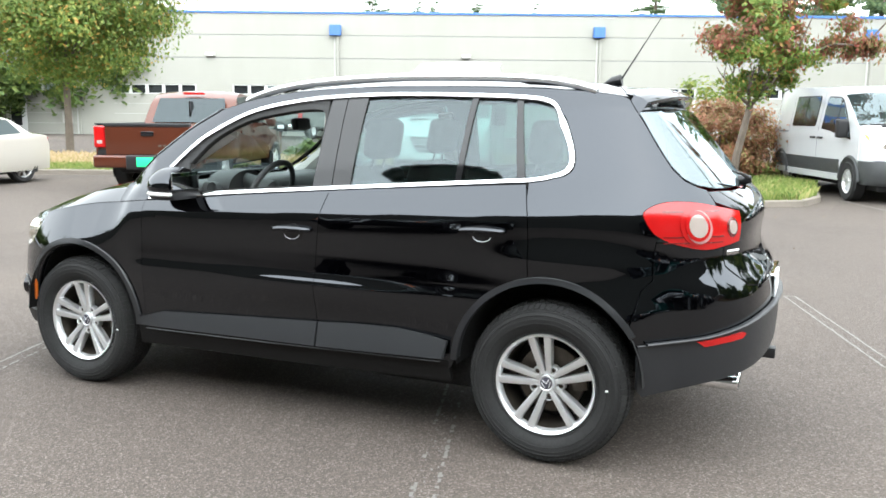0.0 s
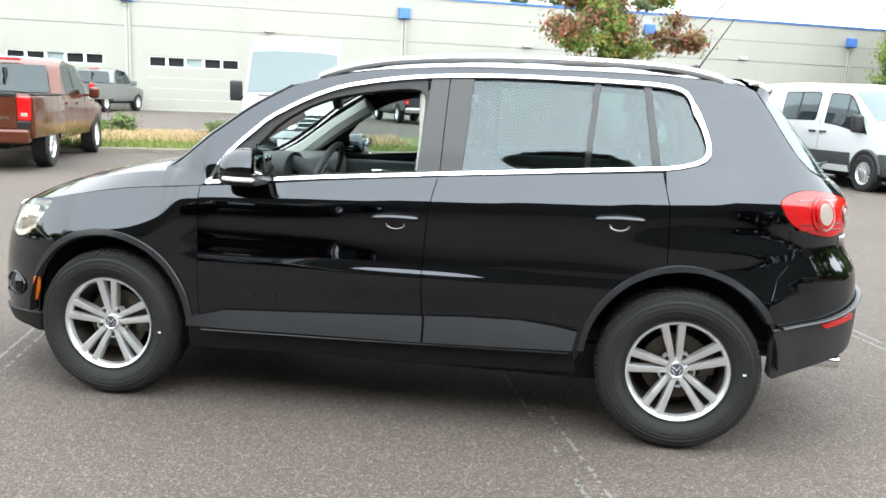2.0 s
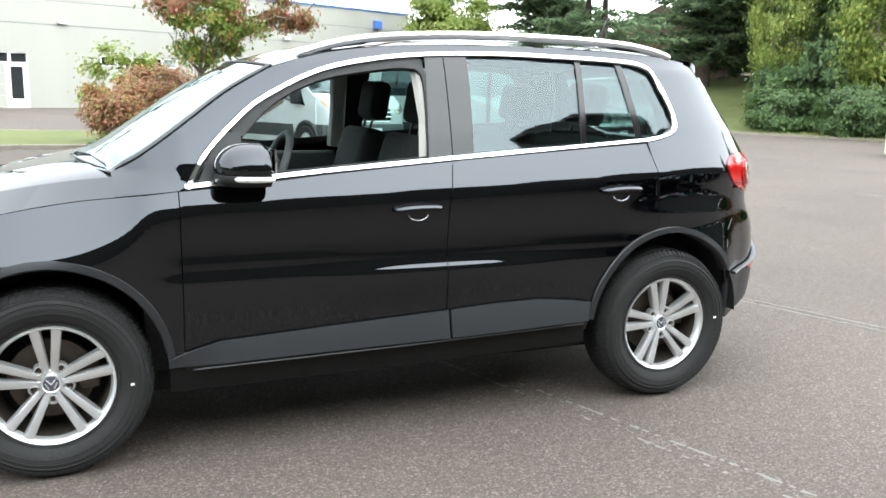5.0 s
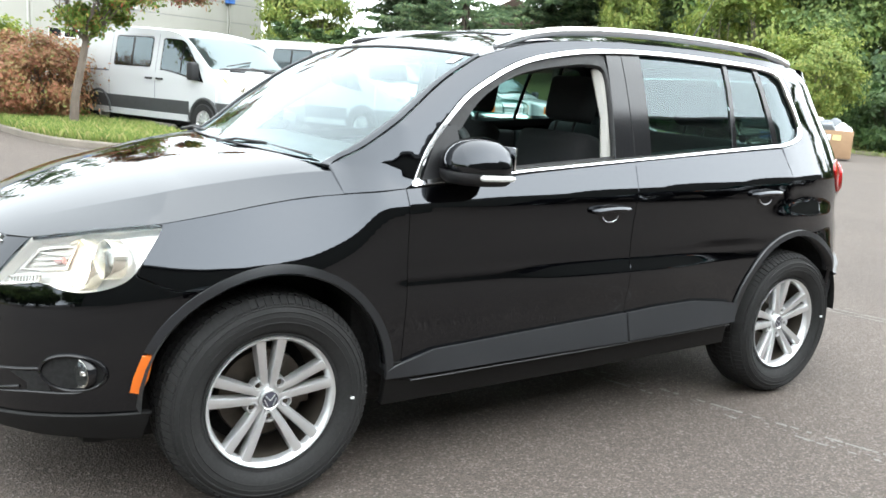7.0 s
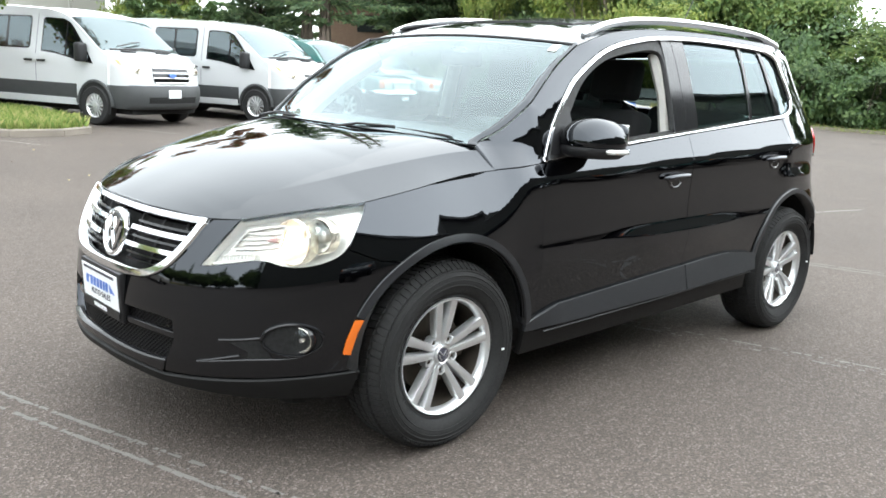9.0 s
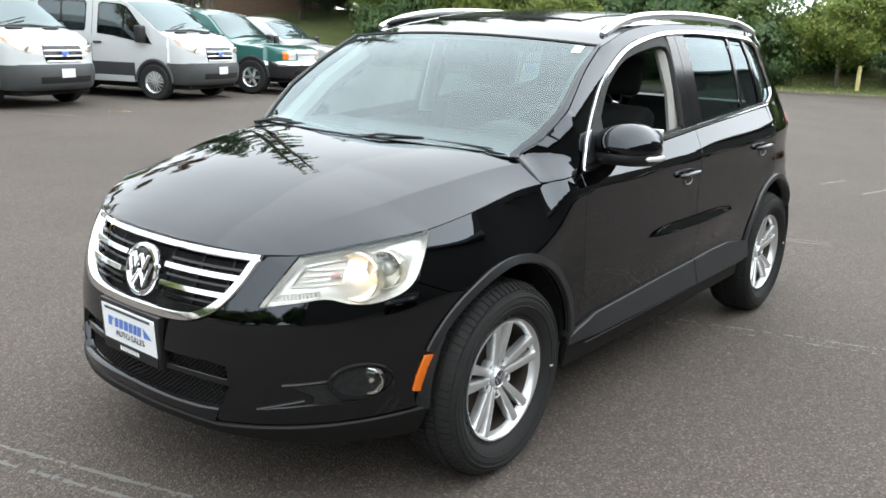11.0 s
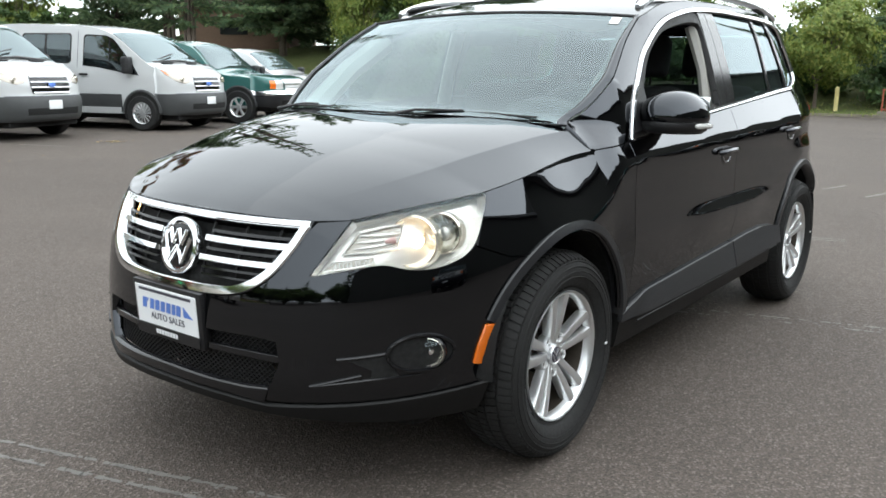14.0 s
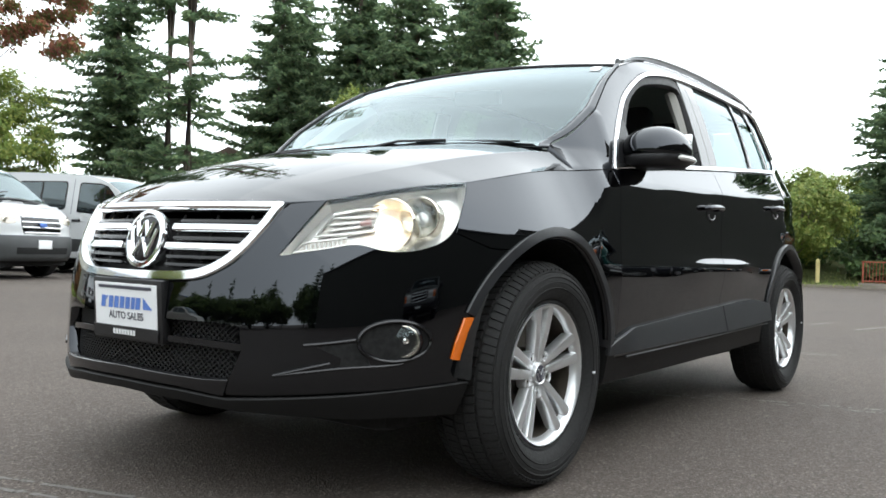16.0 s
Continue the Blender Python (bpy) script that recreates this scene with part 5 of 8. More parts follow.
    for r, y, w in ((0.268, 0.1158, 0.0018), (0.286, 0.1178, 0.0016), (0.318, 0.108, 0.003)):
        part("sidewall_ridge", tube([(r * math.cos(2 * math.pi * i / 64), y, r * math.sin(2 * math.pi * i / 64)) for i in range(64)], w, 6, closed=True, up=(0, 1, 0)), rubber, hub)
    part("balance_tag", box((-0.275, 0.113, -0.03), (-0.262, 0.118, -0.022), 0.001), plate_white, hub)
    return hub


first = build_wheel(1)
spots = [(1.302, 0.785, 0), (-1.302, 0.785, 0), (1.302, -0.785, 180), (-1.302, -0.785, 180)]
for i, (x, y, r) in enumerate(spots):
    m = pose(x, y, 0.347, 0, 2 if i != 1 else 9, r)
    if i == 0:
        first.matrix_basis = m
    else:
        copy_thing(first, m)


# ---- the lot: asphalt, islands, kerbs, painted lines ----
WALL_TH = radians(-24)
WN = Vector((math.sin(WALL_TH), math.cos(WALL_TH), 0))   # out of the long wall
WD = Vector((WN.y, -WN.x, 0))                            # along it


def at_wall(l, n, z=0.0):
    """A place by the way along the long wall, the way out from the origin's line, and height."""
    p = WD * l + WN * n
    return Vector((p.x, p.y, z))


def step01(t):
    t = min(1, max(0, t))
    return t * t * (3 - 2 * t)


def ground_z(x, y):
    fall = -0.0165 * max(0.0, -x - 9.0) * step01((-x - 9) / 8)
    fall = max(fall, -0.55)
    n = WN.x * x + WN.y * y
    rise = 0.3 * step01((-n - 17) / 18)
    edge = table(-y, [-8, 4, 10, 20, 28, 36, 42], [-36.4, -36.9, -35.2, -31.5, -27.5, -24.5, -23])
    bank = 3.4 * step01((edge - x) / 21) * step01((y + 58) / 12) if x < -23 else 0.0
    return fall * (1 - step01((-n - 24) / 12)) + rise + bank


asphalt = Mat("asphalt", (0.1, 0.1, 0.1), 0.85, Specular_IOR_Level=0.25).world_space()
grit, mid, big = asphalt.cells(140.0, "Color"), asphalt.noise(28, 5, 0.7), asphalt.noise(0.35, 5)
sep = asphalt.n.new("ShaderNodeSeparateColor")
asphalt.l.new(grit, sep.inputs["Color"])
stone = asphalt.ramp(sep.outputs["Red"], [(0.0, (0.031, 0.0255, 0.0218)), (0.50, (0.072, 0.0595, 0.0512)), (0.86, (0.138, 0.1145, 0.0985)), (0.955, (0.26, 0.222, 0.195))])
tone = asphalt.mix(0.55, stone, asphalt.ramp(mid, [(0.3, (0.060, 0.0495, 0.0428)), (0.7, (0.110, 0.0920, 0.0795))]))
wide = asphalt.ramp(big, [(0.3, (0.84, 0.84, 0.85)), (0.7, (1.10, 1.09, 1.08))])
asphalt.set("Base Color", asphalt.mix(1.0, tone, wide, "MULTIPLY"))
asphalt.set("Roughness", asphalt.ramp(mid, [(0.2, (0.68,)), (0.8, (0.95,))]))
asphalt.bump(asphalt.mix(0.4, asphalt.cells(140.0), mid), 0.85, 0.007)

grass_soil = Mat("grass_soil", (0.05, 0.07, 0.02), 0.95).world_space()
gn, gs = grass_soil.noise(1.3, 5), grass_soil.noise(30, 4)
grass_soil.set("Base Color", grass_soil.mix(gs, grass_soil.ramp(gn, [(0.3, (0.06, 0.085, 0.018)), (0.55, (0.115, 0.13, 0.032)), (0.75, (0.16, 0.125, 0.055))]), (0.06, 0.075, 0.02)))
grass_soil.bump(gs, 0.8, 0.03)

xs = [-400, -200, -120] + [-90 + 2.5 * i for i in range(57)] + [60, 80, 120, 200, 400]
ys = [-400, -200, -100] + [-70 + 2.5 * i for i in range(41)] + [40, 60, 120, 200, 400]
gv = [(x, y, ground_z(x, y)) for x in xs for y in ys]
n = len(ys)
gf = [(i * n + j, (i + 1) * n + j, (i + 1) * n + j + 1, i * n + j + 1) for i in range(len(xs) - 1) for j in range(n - 1)]
ground = tagged(raw("ground", gv, gf, asphalt.m), "worn grey asphalt of a parking lot", "ground", "", "structure")

# concrete kerbs and planted islands
concrete = plain("kerb_concrete", (0.20, 0.175, 0.145), 0.9, spread=0.3, scale=2.5, bump=0.5, fine=40)


def island(outline, label, high=0.11):
    """A raised bed: soil inside a run of kerb stones."""
    c = Vector((sum(p[0] for p in outline) / len(outline), sum(p[1] for p in outline) / len(outline)))
    root = tagged(raw("planted_island", [(x, y, ground_z(x, y) + high - 0.015) for x, y in outline], [tuple(range(len(outline)))], grass_soil.m, smooth=False), label, "ground", "", "structure")
    area = sum(a[0] * b[1] - b[0] * a[1] for a, b in zip(outline, outline[1:] + outline[:1]))
    run = outline + outline[:1]
    d = 0.0
    for a, b in zip(run, run[1:]):
        a, b = Vector(a), Vector(b)
        ln = (b - a).length
        k = max(1, round(ln / 1.5))
        u = (b - a) / ln
        o = Vector((u.y, -u.x)) * (1 if area > 0 else -1)
        for i in range(k):
            p, q = a + u * (ln * i / k + 0.004), a + u * (ln * (i + 1) / k - 0.004)
            vs = []
            for e in (p, q):
                g = ground_z(e.x, e.y)
                for w, h in ((0.0, -0.05), (0.0, high - 0.02), (-0.02, high), (-0.14, high), (-0.15, -0.05)):
                    r = e + o * w
                    vs.append((r.x, r.y, g + h))
            raw("kerb_stone", vs, [(0, 5, 6, 1), (1, 6, 7, 2), (2, 7, 8, 3), (3, 8, 9, 4), (0, 1, 2, 3, 4), (9, 8, 7, 6, 5)], concrete, root, smooth=False)
    return root


strip_pts = [at_wall(26, -15.4), at_wall(0.6, -15.5), at_wall(-4.4, -16.4), Vector((0.95, -16.6, 0)), Vector((0.62, -14.9, 0)), Vector((0.35, -12.9, 0)), Vector((-0.05, -11.5, 0)), Vector((-0.7, -10.75, 0)),
             Vector((-1.5, -10.75, 0)), Vector((-2.1, -11.2, 0)), Vector((-2.35, -12.2, 0)), Vector((-2.2, -16, 0)), Vector((-2.6, -22.5, 0)), at_wall(-4.5, -23.0), at_wall(26, -22.0)]
bed = island([(p.x, p.y) for p in strip_pts], "grassy planted island edged with concrete kerb")

# grass blades, tufts of three bent leaves
blade = Mat("grass_blades", (0.09, 0.13, 0.03), 0.8)
blade.set("Base Color", blade.ramp(blade.per_island(), [(0.0, (0.08, 0.14, 0.022)), (0.45, (0.15, 0.21, 0.04)), (0.8, (0.23, 0.26, 0.07)), (1.0, (0.36, 0.30, 0.13))]))


def inside(p, poly):
    x, y, hit = p[0], p[1], False
    for (ax, ay), (bx, by) in zip(poly, poly[1:] + poly[:1]):
        if (ay > y) != (by > y) and x < (bx - ax) * (y - ay) / (by - ay) + ax:
            hit = not hit
    return hit


rng = random.Random(4)


straw = Mat("dry_straw_blades", (0.4, 0.3, 0.16), 0.85)
straw.set("Base Color", straw.ramp(straw.per_island(), [(0.0, (0.26, 0.22, 0.08)), (0.5, (0.42, 0.31, 0.17)), (1.0, (0.52, 0.38, 0.25))]))


def grass(name, poly, count, hgt, base, label, lo=None, hi=None, mat=None):
    vs, fs = [], []
    x0, x1, y0, y1 = (lo or min(p[0] for p in poly)), (hi or max(p[0] for p in poly)), min(p[1] for p in poly), max(p[1] for p in poly)
    made = 0
    while made < count:
        x, y = rng.uniform(x0, x1), rng.uniform(y0, y1)
        if not inside((x, y), poly):
            continue
        if noise.noise((x * 0.5, y * 0.5, 3)) < rng.uniform(-0.9, 0.1):
            made += 0.3
            continue
        made += 1
        z = ground_z(x, y) + base
        a, h, w, lean = rng.uniform(0, 6.28), hgt * rng.uniform(0.5, 1.3), rng.uniform(0.008, 0.016), rng.uniform(0.1, 0.7)
        dx, dy = math.cos(a), math.sin(a)
        k = len(vs)
        vs += [(x - dy * w, y + dx * w, z - 0.03), (x + dy * w, y - dx * w, z - 0.03), (x + dx * lean * h * 0.35, y + dy * lean * h * 0.35, z + h * 0.7), (x + dx * lean * h, y + dy * lean * h, z + h)]
        fs += [(k, k + 1, k + 2), (k + 1, k + 3, k + 2)]
    return tagged(raw(name, vs, fs, (mat or blade).m), label, "grass", "", "stuff")


isl = [(p.x, p.y) for p in strip_pts]
nose_poly = [(0.7, -16.4), (0.58, -14.9), (0.32, -12.9), (-0.06, -11.58), (-0.72, -10.84), (-1.48, -10.84), (-2.03, -11.2), (-2.27, -12.2), (-2.15, -16), (-2.5, -22), (1, -20)]
grass("grass", nose_poly, 36000, 0.15, 0.085, "green and yellowing grass on the planted island")
grass("grass", [(p.x, p.y) for p in (at_wall(25, -15.7), at_wall(0.6, -15.8), at_wall(-4, -16.8), at_wall(-4, -19), at_wall(25, -19))], 22000, 0.10, 0.12, "thin dry grass along the planted island")
grass("dry_grass", [(p.x, p.y) for p in (at_wall(25, -17.0), at_wall(0.6, -17.2), at_wall(-4, -17.9), at_wall(-4, -20.4), at_wall(25, -20.4))], 26000, 0.20, 0.10, "dry straw-coloured grass and weeds round the small shrubs", mat=straw)
# bank behind the far kerb
cells_v, cells_f, m_ = [], [], 36
for i in range(m_ + 1):
    for j in range(m_ + 1):
        y = 8 - 62 * j / m_
        edge = table(-y, [-8, 4, 10, 20, 28, 36, 42], [-36.4, -36.9, -35.2, -31.5, -27.5, -24.5, -23])
        x = edge - 45 * (i / m_) ** 1.5
        cells_v.append((x, y, ground_z(x, y) + (0.02 if i == 0 else 0.13)))
for i in range(m_):
    for j in range(m_):
        q = i * (m_ + 1) + j
        cells_f.append((q, q + 1, q + m_ + 2, q + m_ + 1))
tagged(raw("grass_bank", cells_v, cells_f, grass_soil.m), "mown grass bank with fallen leaves beyond the lot", "ground", "", "structure")
edge_line = [(table(t, [-8, 4, 10, 20, 28, 36, 42], [-36.4, -36.9, -35.2, -31.5, -27.5, -24.5, -23]), -t) for t in [-8 + 1.5 * i for i in range(34)]]
far_kerb = thing("kerb", "low concrete kerb at the far edge of the lot", "kerb", "", "structure")
for (ax, ay), (bx, by) in zip(edge_line, edge_line[1:]):
    ga, gb = ground_z(ax, ay), ground_z(bx, by)
    raw("kerb_stone", [(ax, ay, ga - 0.1), (bx, by, gb - 0.1), (bx, by, gb + 0.13), (ax, ay, ga + 0.13), (ax - 0.16, ay, ga + 0.13), (bx - 0.16, by, gb + 0.13), (bx - 0.16, by, gb - 0.1), (ax - 0.16, ay, ga - 0.1)],
        [(0, 1, 2, 3), (3, 2, 5, 4), (4, 5, 6, 7), (0, 3, 4, 7), (1, 6, 5, 2)], concrete, far_kerb, smooth=False)
grass("grass", [(edge_line[8][0] - 0.2, edge_line[8][1]), (edge_line[24][0] - 0.2, edge_line[24][1]), (edge_line[24][0] - 6, edge_line[24][1]), (edge_line[8][0] - 6, edge_line[8][1])], 9000, 0.16, 0.03, "grass at the foot of the bank")

# worn stall lines: two pale edges of old paint, broken into flakes
line_paint = plain("worn_line_paint", (0.15, 0.14, 0.13), 0.8, spread=0.2, bump=0.3)


def stall_line(p0, p1, twin=True, keep=0.8, closed=False):
    """Old paint from p0 to p1: two worn edges 9 cm apart, or one thin stroke; closed joins the edges at p0."""
    p0, p1 = Vector(p0), Vector(p1)
    run = (p1 - p0).normalized()
    side = Vector((run.y, -run.x))
    ln = (p1 - p0).length
    vs, fs = [], []

    def flake(d, o, dl, w):
        k = len(vs)
        for a, b in ((0, -1), (0, 1), (1, 1), (1, -1)):
            q = p0 + run * (d + a * dl + rng.uniform(-0.006, 0.006)) + side * (o + b * w * rng.uniform(0.7, 1.0))
            vs.append((q.x, q.y, ground_z(q.x, q.y) + 0.0015))
        fs.append((k, k + 1, k + 2, k + 3))

    for o in ((-0.045, 0.045) if twin else (0.0,)):
        d = 0.0
        while d < ln:
            step = rng.uniform(0.012, 0.035)
            if 0.5 * noise.noise((p0.x * 3 + o * 20, d * 2.3, 0)) + rng.uniform(-0.5, 0.5) < keep - 0.4:
                flake(d, o + rng.uniform(-0.003, 0.003), step * 1.15, (0.011 if twin else 0.03) * rng.uniform(0.6, 1.2))
            if twin and rng.random() < 0.30:
                flake(d, rng.uniform(-0.04, 0.04), step * 0.5, rng.uniform(0.002, 0.006))
            d += step
    if closed:
        for i in range(9):
            flake(rng.uniform(-0.01, 0.01), -0.045 + 0.01 * i, 0.018, 0.006)
    return tagged(raw("painted_line", vs, fs, line_paint, smooth=False), "worn white parking stall line on asphalt", "road marking", "", "stuff")


stall_line((3.05, -2.45), (1.80, 1.45), keep=0.75)
stall_line((-0.55, 0.05), (-1.40, 2.7), keep=0.25)
stall_line((-2.14, -3.30), (-3.45, 0.7), keep=0.9, closed=True)
stall_line((-6.62, -0.25), (-7.15, -0.13), False, 0.9)
stall_line((-6.25, 0.27), (-7.25, 0.49), False, 0.9)
stall_line((-5.85, -1.08), (-6.95, -0.80), False, 0.75)
stall_line((-9.5, -5.4), (-10.0, -4.8), False, 0.8)
for l in (-4.6, -7.6, -10.4, -13.2):
    a_, b_ = at_wall(l, -10.6), at_wall(l, -8.4)
    stall_line((a_.x, a_.y), (b_.x, b_.y), False, 0.7)
# small grit and leaves lying about
leaf_dry = Mat("dry_leaves", (0.25, 0.17, 0.07), 0.8)
leaf_dry.set("Base Color", leaf_dry.ramp(leaf_dry.per_island(), [(0, (0.12, 0.06, 0.03)), (0.5, (0.28, 0.19, 0.08)), (1, (0.42, 0.36, 0.18))]))
vs, fs = [], []
for i in range(130):
    if i < 60:
        x, y = rng.gauss(-4.4, 0.12), rng.gauss(-11.1, 0.08)
    else:
        x, y = rng.uniform(-12, 12), rng.uniform(-12, -6)
    a, s = rng.uniform(0, 6.28), rng.uniform(0.008, 0.02)
    z = ground_z(x, y) + 0.008
    k = len(vs)
    for q in range(4):
        b = a + q * 1.57
        vs.append((x + s * math.cos(b) * (1.4 if q % 2 else 0.8), y + s * math.sin(b), z + rng.uniform(0, 0.02)))
    fs.append((k, k + 1, k + 2, k + 3))
tagged(raw("fallen_leaves", vs, fs, leaf_dry.m, smooth=False), "scattered dry fallen leaves on asphalt", "leaves", "", "stuff")


# ---- the long pale warehouse behind ----
wall_paint = Mat("pale_grey_wall_paint", (0.66, 0.67, 0.62), 0.8).world_space()
wa, wb = wall_paint.noise(0.25, 5), wall_paint.noise(0.8, 4, 0.6, (1, 1, 0.08))
wall_paint.set("Base Color", wall_paint.mix(0.5, wall_paint.ramp(wa, [(0.3, (0.262, 0.260, 0.229)), (0.7, (0.297, 0.294, 0.262))]), wall_paint.ramp(wb, [(0.3, (0.263, 0.262, 0.229)), (0.7, (0.293, 0.290, 0.259))])))
wall_paint.bump(wall_paint.noise(25, 4), 0.15, 0.01)
band_paint = plain("dove_grey_wall_paint", (0.40, 0.405, 0.375), 0.8, scale=0.4, spread=0.05)
joint_grey = plain("wall_joint", (0.20, 0.20, 0.20), 0.8)
blue_metal = plain("blue_sheet_metal", (0.04, 0.13, 0.40), 0.45, spread=0.15, scale=1.5)
white_metal = plain("white_frame", (0.58, 0.585, 0.57), 0.5, spread=0.05)
dull_glass = plain("dark_window_pane", (0.02, 0.022, 0.024), 0.08, spread=0.3)
pale_pane = plain("pale_window_pane", (0.25, 0.30, 0.30), 0.1)
DW, HT = -41.0, 6.65
wall_frame = Matrix(((WD.x, -WN.x, 0, WN.x * DW), (WD.y, -WN.y, 0, WN.y * DW), (0, 0, 1, 0), (0, 0, 0, 1)))   # along, into the wall, up
warehouse = thing("warehouse", "long pale grey concrete warehouse with a blue roof edge", "building")


def wp(name, lo, hi, mat, bevel=0.0, parent=None, label=""):
    return part(name, box(lo, hi, bevel, 1, wall_frame), mat, parent or warehouse, label, smooth=False)


L0, L1 = -39.6, 75.0
strips = [36.0, 29.8, 23.4, 17.0, 10.7, 4.25, -2.2, -9.5, -17.5, -24.0, -30.5]
# three courses of tilt-up panels with open joints
for z0, z1, mat in ((-0.6, 4.34, wall_paint.m), (4.38, 5.52, wall_paint.m), (5.56, HT, wall_paint.m)):
    if z0 > 0:
        wp("wall", (L0, 0, z0), (L1, 30 if z0 > 5 else 0.3, z1), mat, 0.01)
wp("wall", (L0, 0, -0.6), (L1, 0.3, 2.46), wall_paint.m)
wp("wall", (L0, 0, 2.96), (L1, 0.3, 4.34), wall_paint.m)
edges = [L1]
for s in strips:
    edges += [s, s - 4.4]
edges.append(L0)
for a, b in zip(edges[0::2], edges[1::2]):
    wp("wall", (b, 0, 2.46), (a, 0.3, 2.96), wall_paint.m)
wp("wall", (L0, 0.3, -0.6), (L0 + 0.3, 30, HT - 0.02), wall_paint.m)
wp("wall_joint", (L0 + 0.02, 0.02, 4.33), (L1, 0.25, 4.39), joint_grey)
wp("wall_joint", (L0 + 0.02, 0.02, 5.51), (L1, 0.25, 5.57), joint_grey)
wp("roof_edge", (L0 - 0.05, -0.06, HT), (L1, 0.4, HT + 0.12), blue_metal, 0.01, None, "thin blue metal roof edge")
wp("roof", (L0, 0.3, HT - 0.3), (L1, 30, HT - 0.1), joint_grey)
for s in strips:
    win = wp("window_strip", (s - 4.4, 0.16, 2.46), (s, 0.28, 2.96), dull_glass)
    for i in range(6):
        x = s - 4.4 * i / 5
        wp("window_frame", (x - 0.07, 0.03, 2.47), (x + 0.07, 0.2, 2.95), white_metal, 0, win)
    for z in (2.455, 2.925):
        wp("window_frame", (s - 4.46, 0.02, z), (s + 0.06, 0.2, z + 0.05), white_metal, 0, win)
    for i in range(5):
        if (i * 7 + int(s * 3)) % 5 == 1:
            wp("pane", (s - 4.4 * (i + 1) / 5 + 0.08, 0.14, 2.5), (s - 4.4 * i / 5 - 0.08, 0.17, 2.93), pale_pane, 0, win)
    # roll-up door under the strip, drawn by shallow ribs
    for z in [0.35 + 0.53 * i for i in range(4)]:
        wp("door_rib", (s - 4.4, -0.006, z), (s, 0.02, z + 0.02), band_paint)
# glazed entrance doors
for l in (22.2, -13.3):
    d = wp("entrance_door", (l - 0.55, -0.02, 0.2), (l + 0.55, 0.05, 2.4), white_metal, 0.01)
    wp("door_glass", (l - 0.28, -0.03, 0.75), (l + 0.28, 0.02, 2.28), dull_glass, 0, d)
# conductor heads, downpipes, wall lamps
for l in (32.5, 18.9, 5.2, -8.6, -22.9, -36.6):
    h = wp("conductor_head", (l - 0.30, -0.32, 5.52), (l + 0.30, 0.0, 6.08), blue_metal, 0.03, None, "blue sheet-metal conductor head")
    wp("downpipe", (l - 0.16, -0.14, 0.3), (l - 0.04, 0.0, 5.52), wall_paint.m, 0.02, h)
    wp("wall_joint", (l + 0.02, -0.012, 0.3), (l + 0.10, 0.004, 5.4), band_paint, 0, h)
for l in (25.3, 11.8, -1.65, -15.6, -29.2):
    lamp = wp("wall_lamp", (l - 0.26, -0.22, 4.42), (l + 0.26, 0.0, 4.62), trim_grey, 0.04)
    wp("lamp_lens", (l - 0.20, -0.24, 4.44), (l + 0.20, -0.21, 4.56), clear_lens, 0.01, lamp)
wp("meter_box", (19.2, -0.2, 0.9), (19.7, 0.0, 1.6), trim_grey, 0.02)

# ---- grey building across the lot, behind the camera, as the car mirrors it ----
stucco = plain("grey_stucco", (0.055, 0.056, 0.048), 0.85, spread=0.1, scale=0.5, bump=0.3, fine=30)
office = thing("office_building", "plain grey-beige two-storey building across the lot", "building")


def op(name, lo, hi, mat, bevel=0.0, parent=None):
    return part(name, box(lo, hi, bevel, 1), mat, parent or office, "", smooth=False)


for x0, x1, y1, h in ((-9.5, 24, 26, 8.1), (-62, -9.5, 28, 10.2)):
    op("wall", (x0, 13.2, -0.3), (x1, y1, h), stucco)
    op("roof_edge", (x0 - 0.05, 12.9, h), (x1 + (0.3 if x1 > 0 else -0.05), y1 + 0.3, h + 0.25), joint_grey, 0.03)

# red-painted railing and a bollard at the lot's far edge
rust_paint = plain("red_oxide_paint", (0.30, 0.075, 0.04), 0.6, spread=0.3, scale=8, bump=0.3)
yellow_paint = plain("faded_yellow_paint", (0.62, 0.53, 0.24), 0.6, spread=0.2, scale=5)
gz = ground_z(-37, -4)
tagged(part("low_wall", box((-37.3, -5.6, gz - 0.2), (-36.9, 9, gz + 0.28), 0.02, 2), concrete), "low concrete footing under a railing", "wall", "", "structure")
rail = thing("railing", "red oxide painted metal railing on a low concrete wall", "railing")
for z in (0.34, 1.18):
    part("top_rail", box((-37.14, -5.5, gz + z), (-37.06, 9, gz + z + 0.05), 0.01), rust_paint, rail)
for i in range(110):
    y = -5.45 + i * 0.132
    part("post" if i % 14 == 0 else "baluster", box((-37.13 if i % 14 == 0 else -37.11, y - (0.03 if i % 14 == 0 else 0.01), gz + 0.28), (-37.07 if i % 14 == 0 else -37.09, y + (0.03 if i % 14 == 0 else 0.01), gz + 1.2), 0.0), rust_paint, rail, smooth=False)
gz = ground_z(-38, -7.6)
bol = lathe([(0.0, 1.22), (0.05, 1.20), (0.085, 1.14), (0.09, 1.05), (0.09, -0.2)], 24, "Z")
bmesh.ops.translate(bol, vec=(-37.9, -7.5, gz), verts=bol.verts)
tagged(part("bollard", bol, yellow_paint), "faded yellow steel bollard at the lot edge", "bollard")

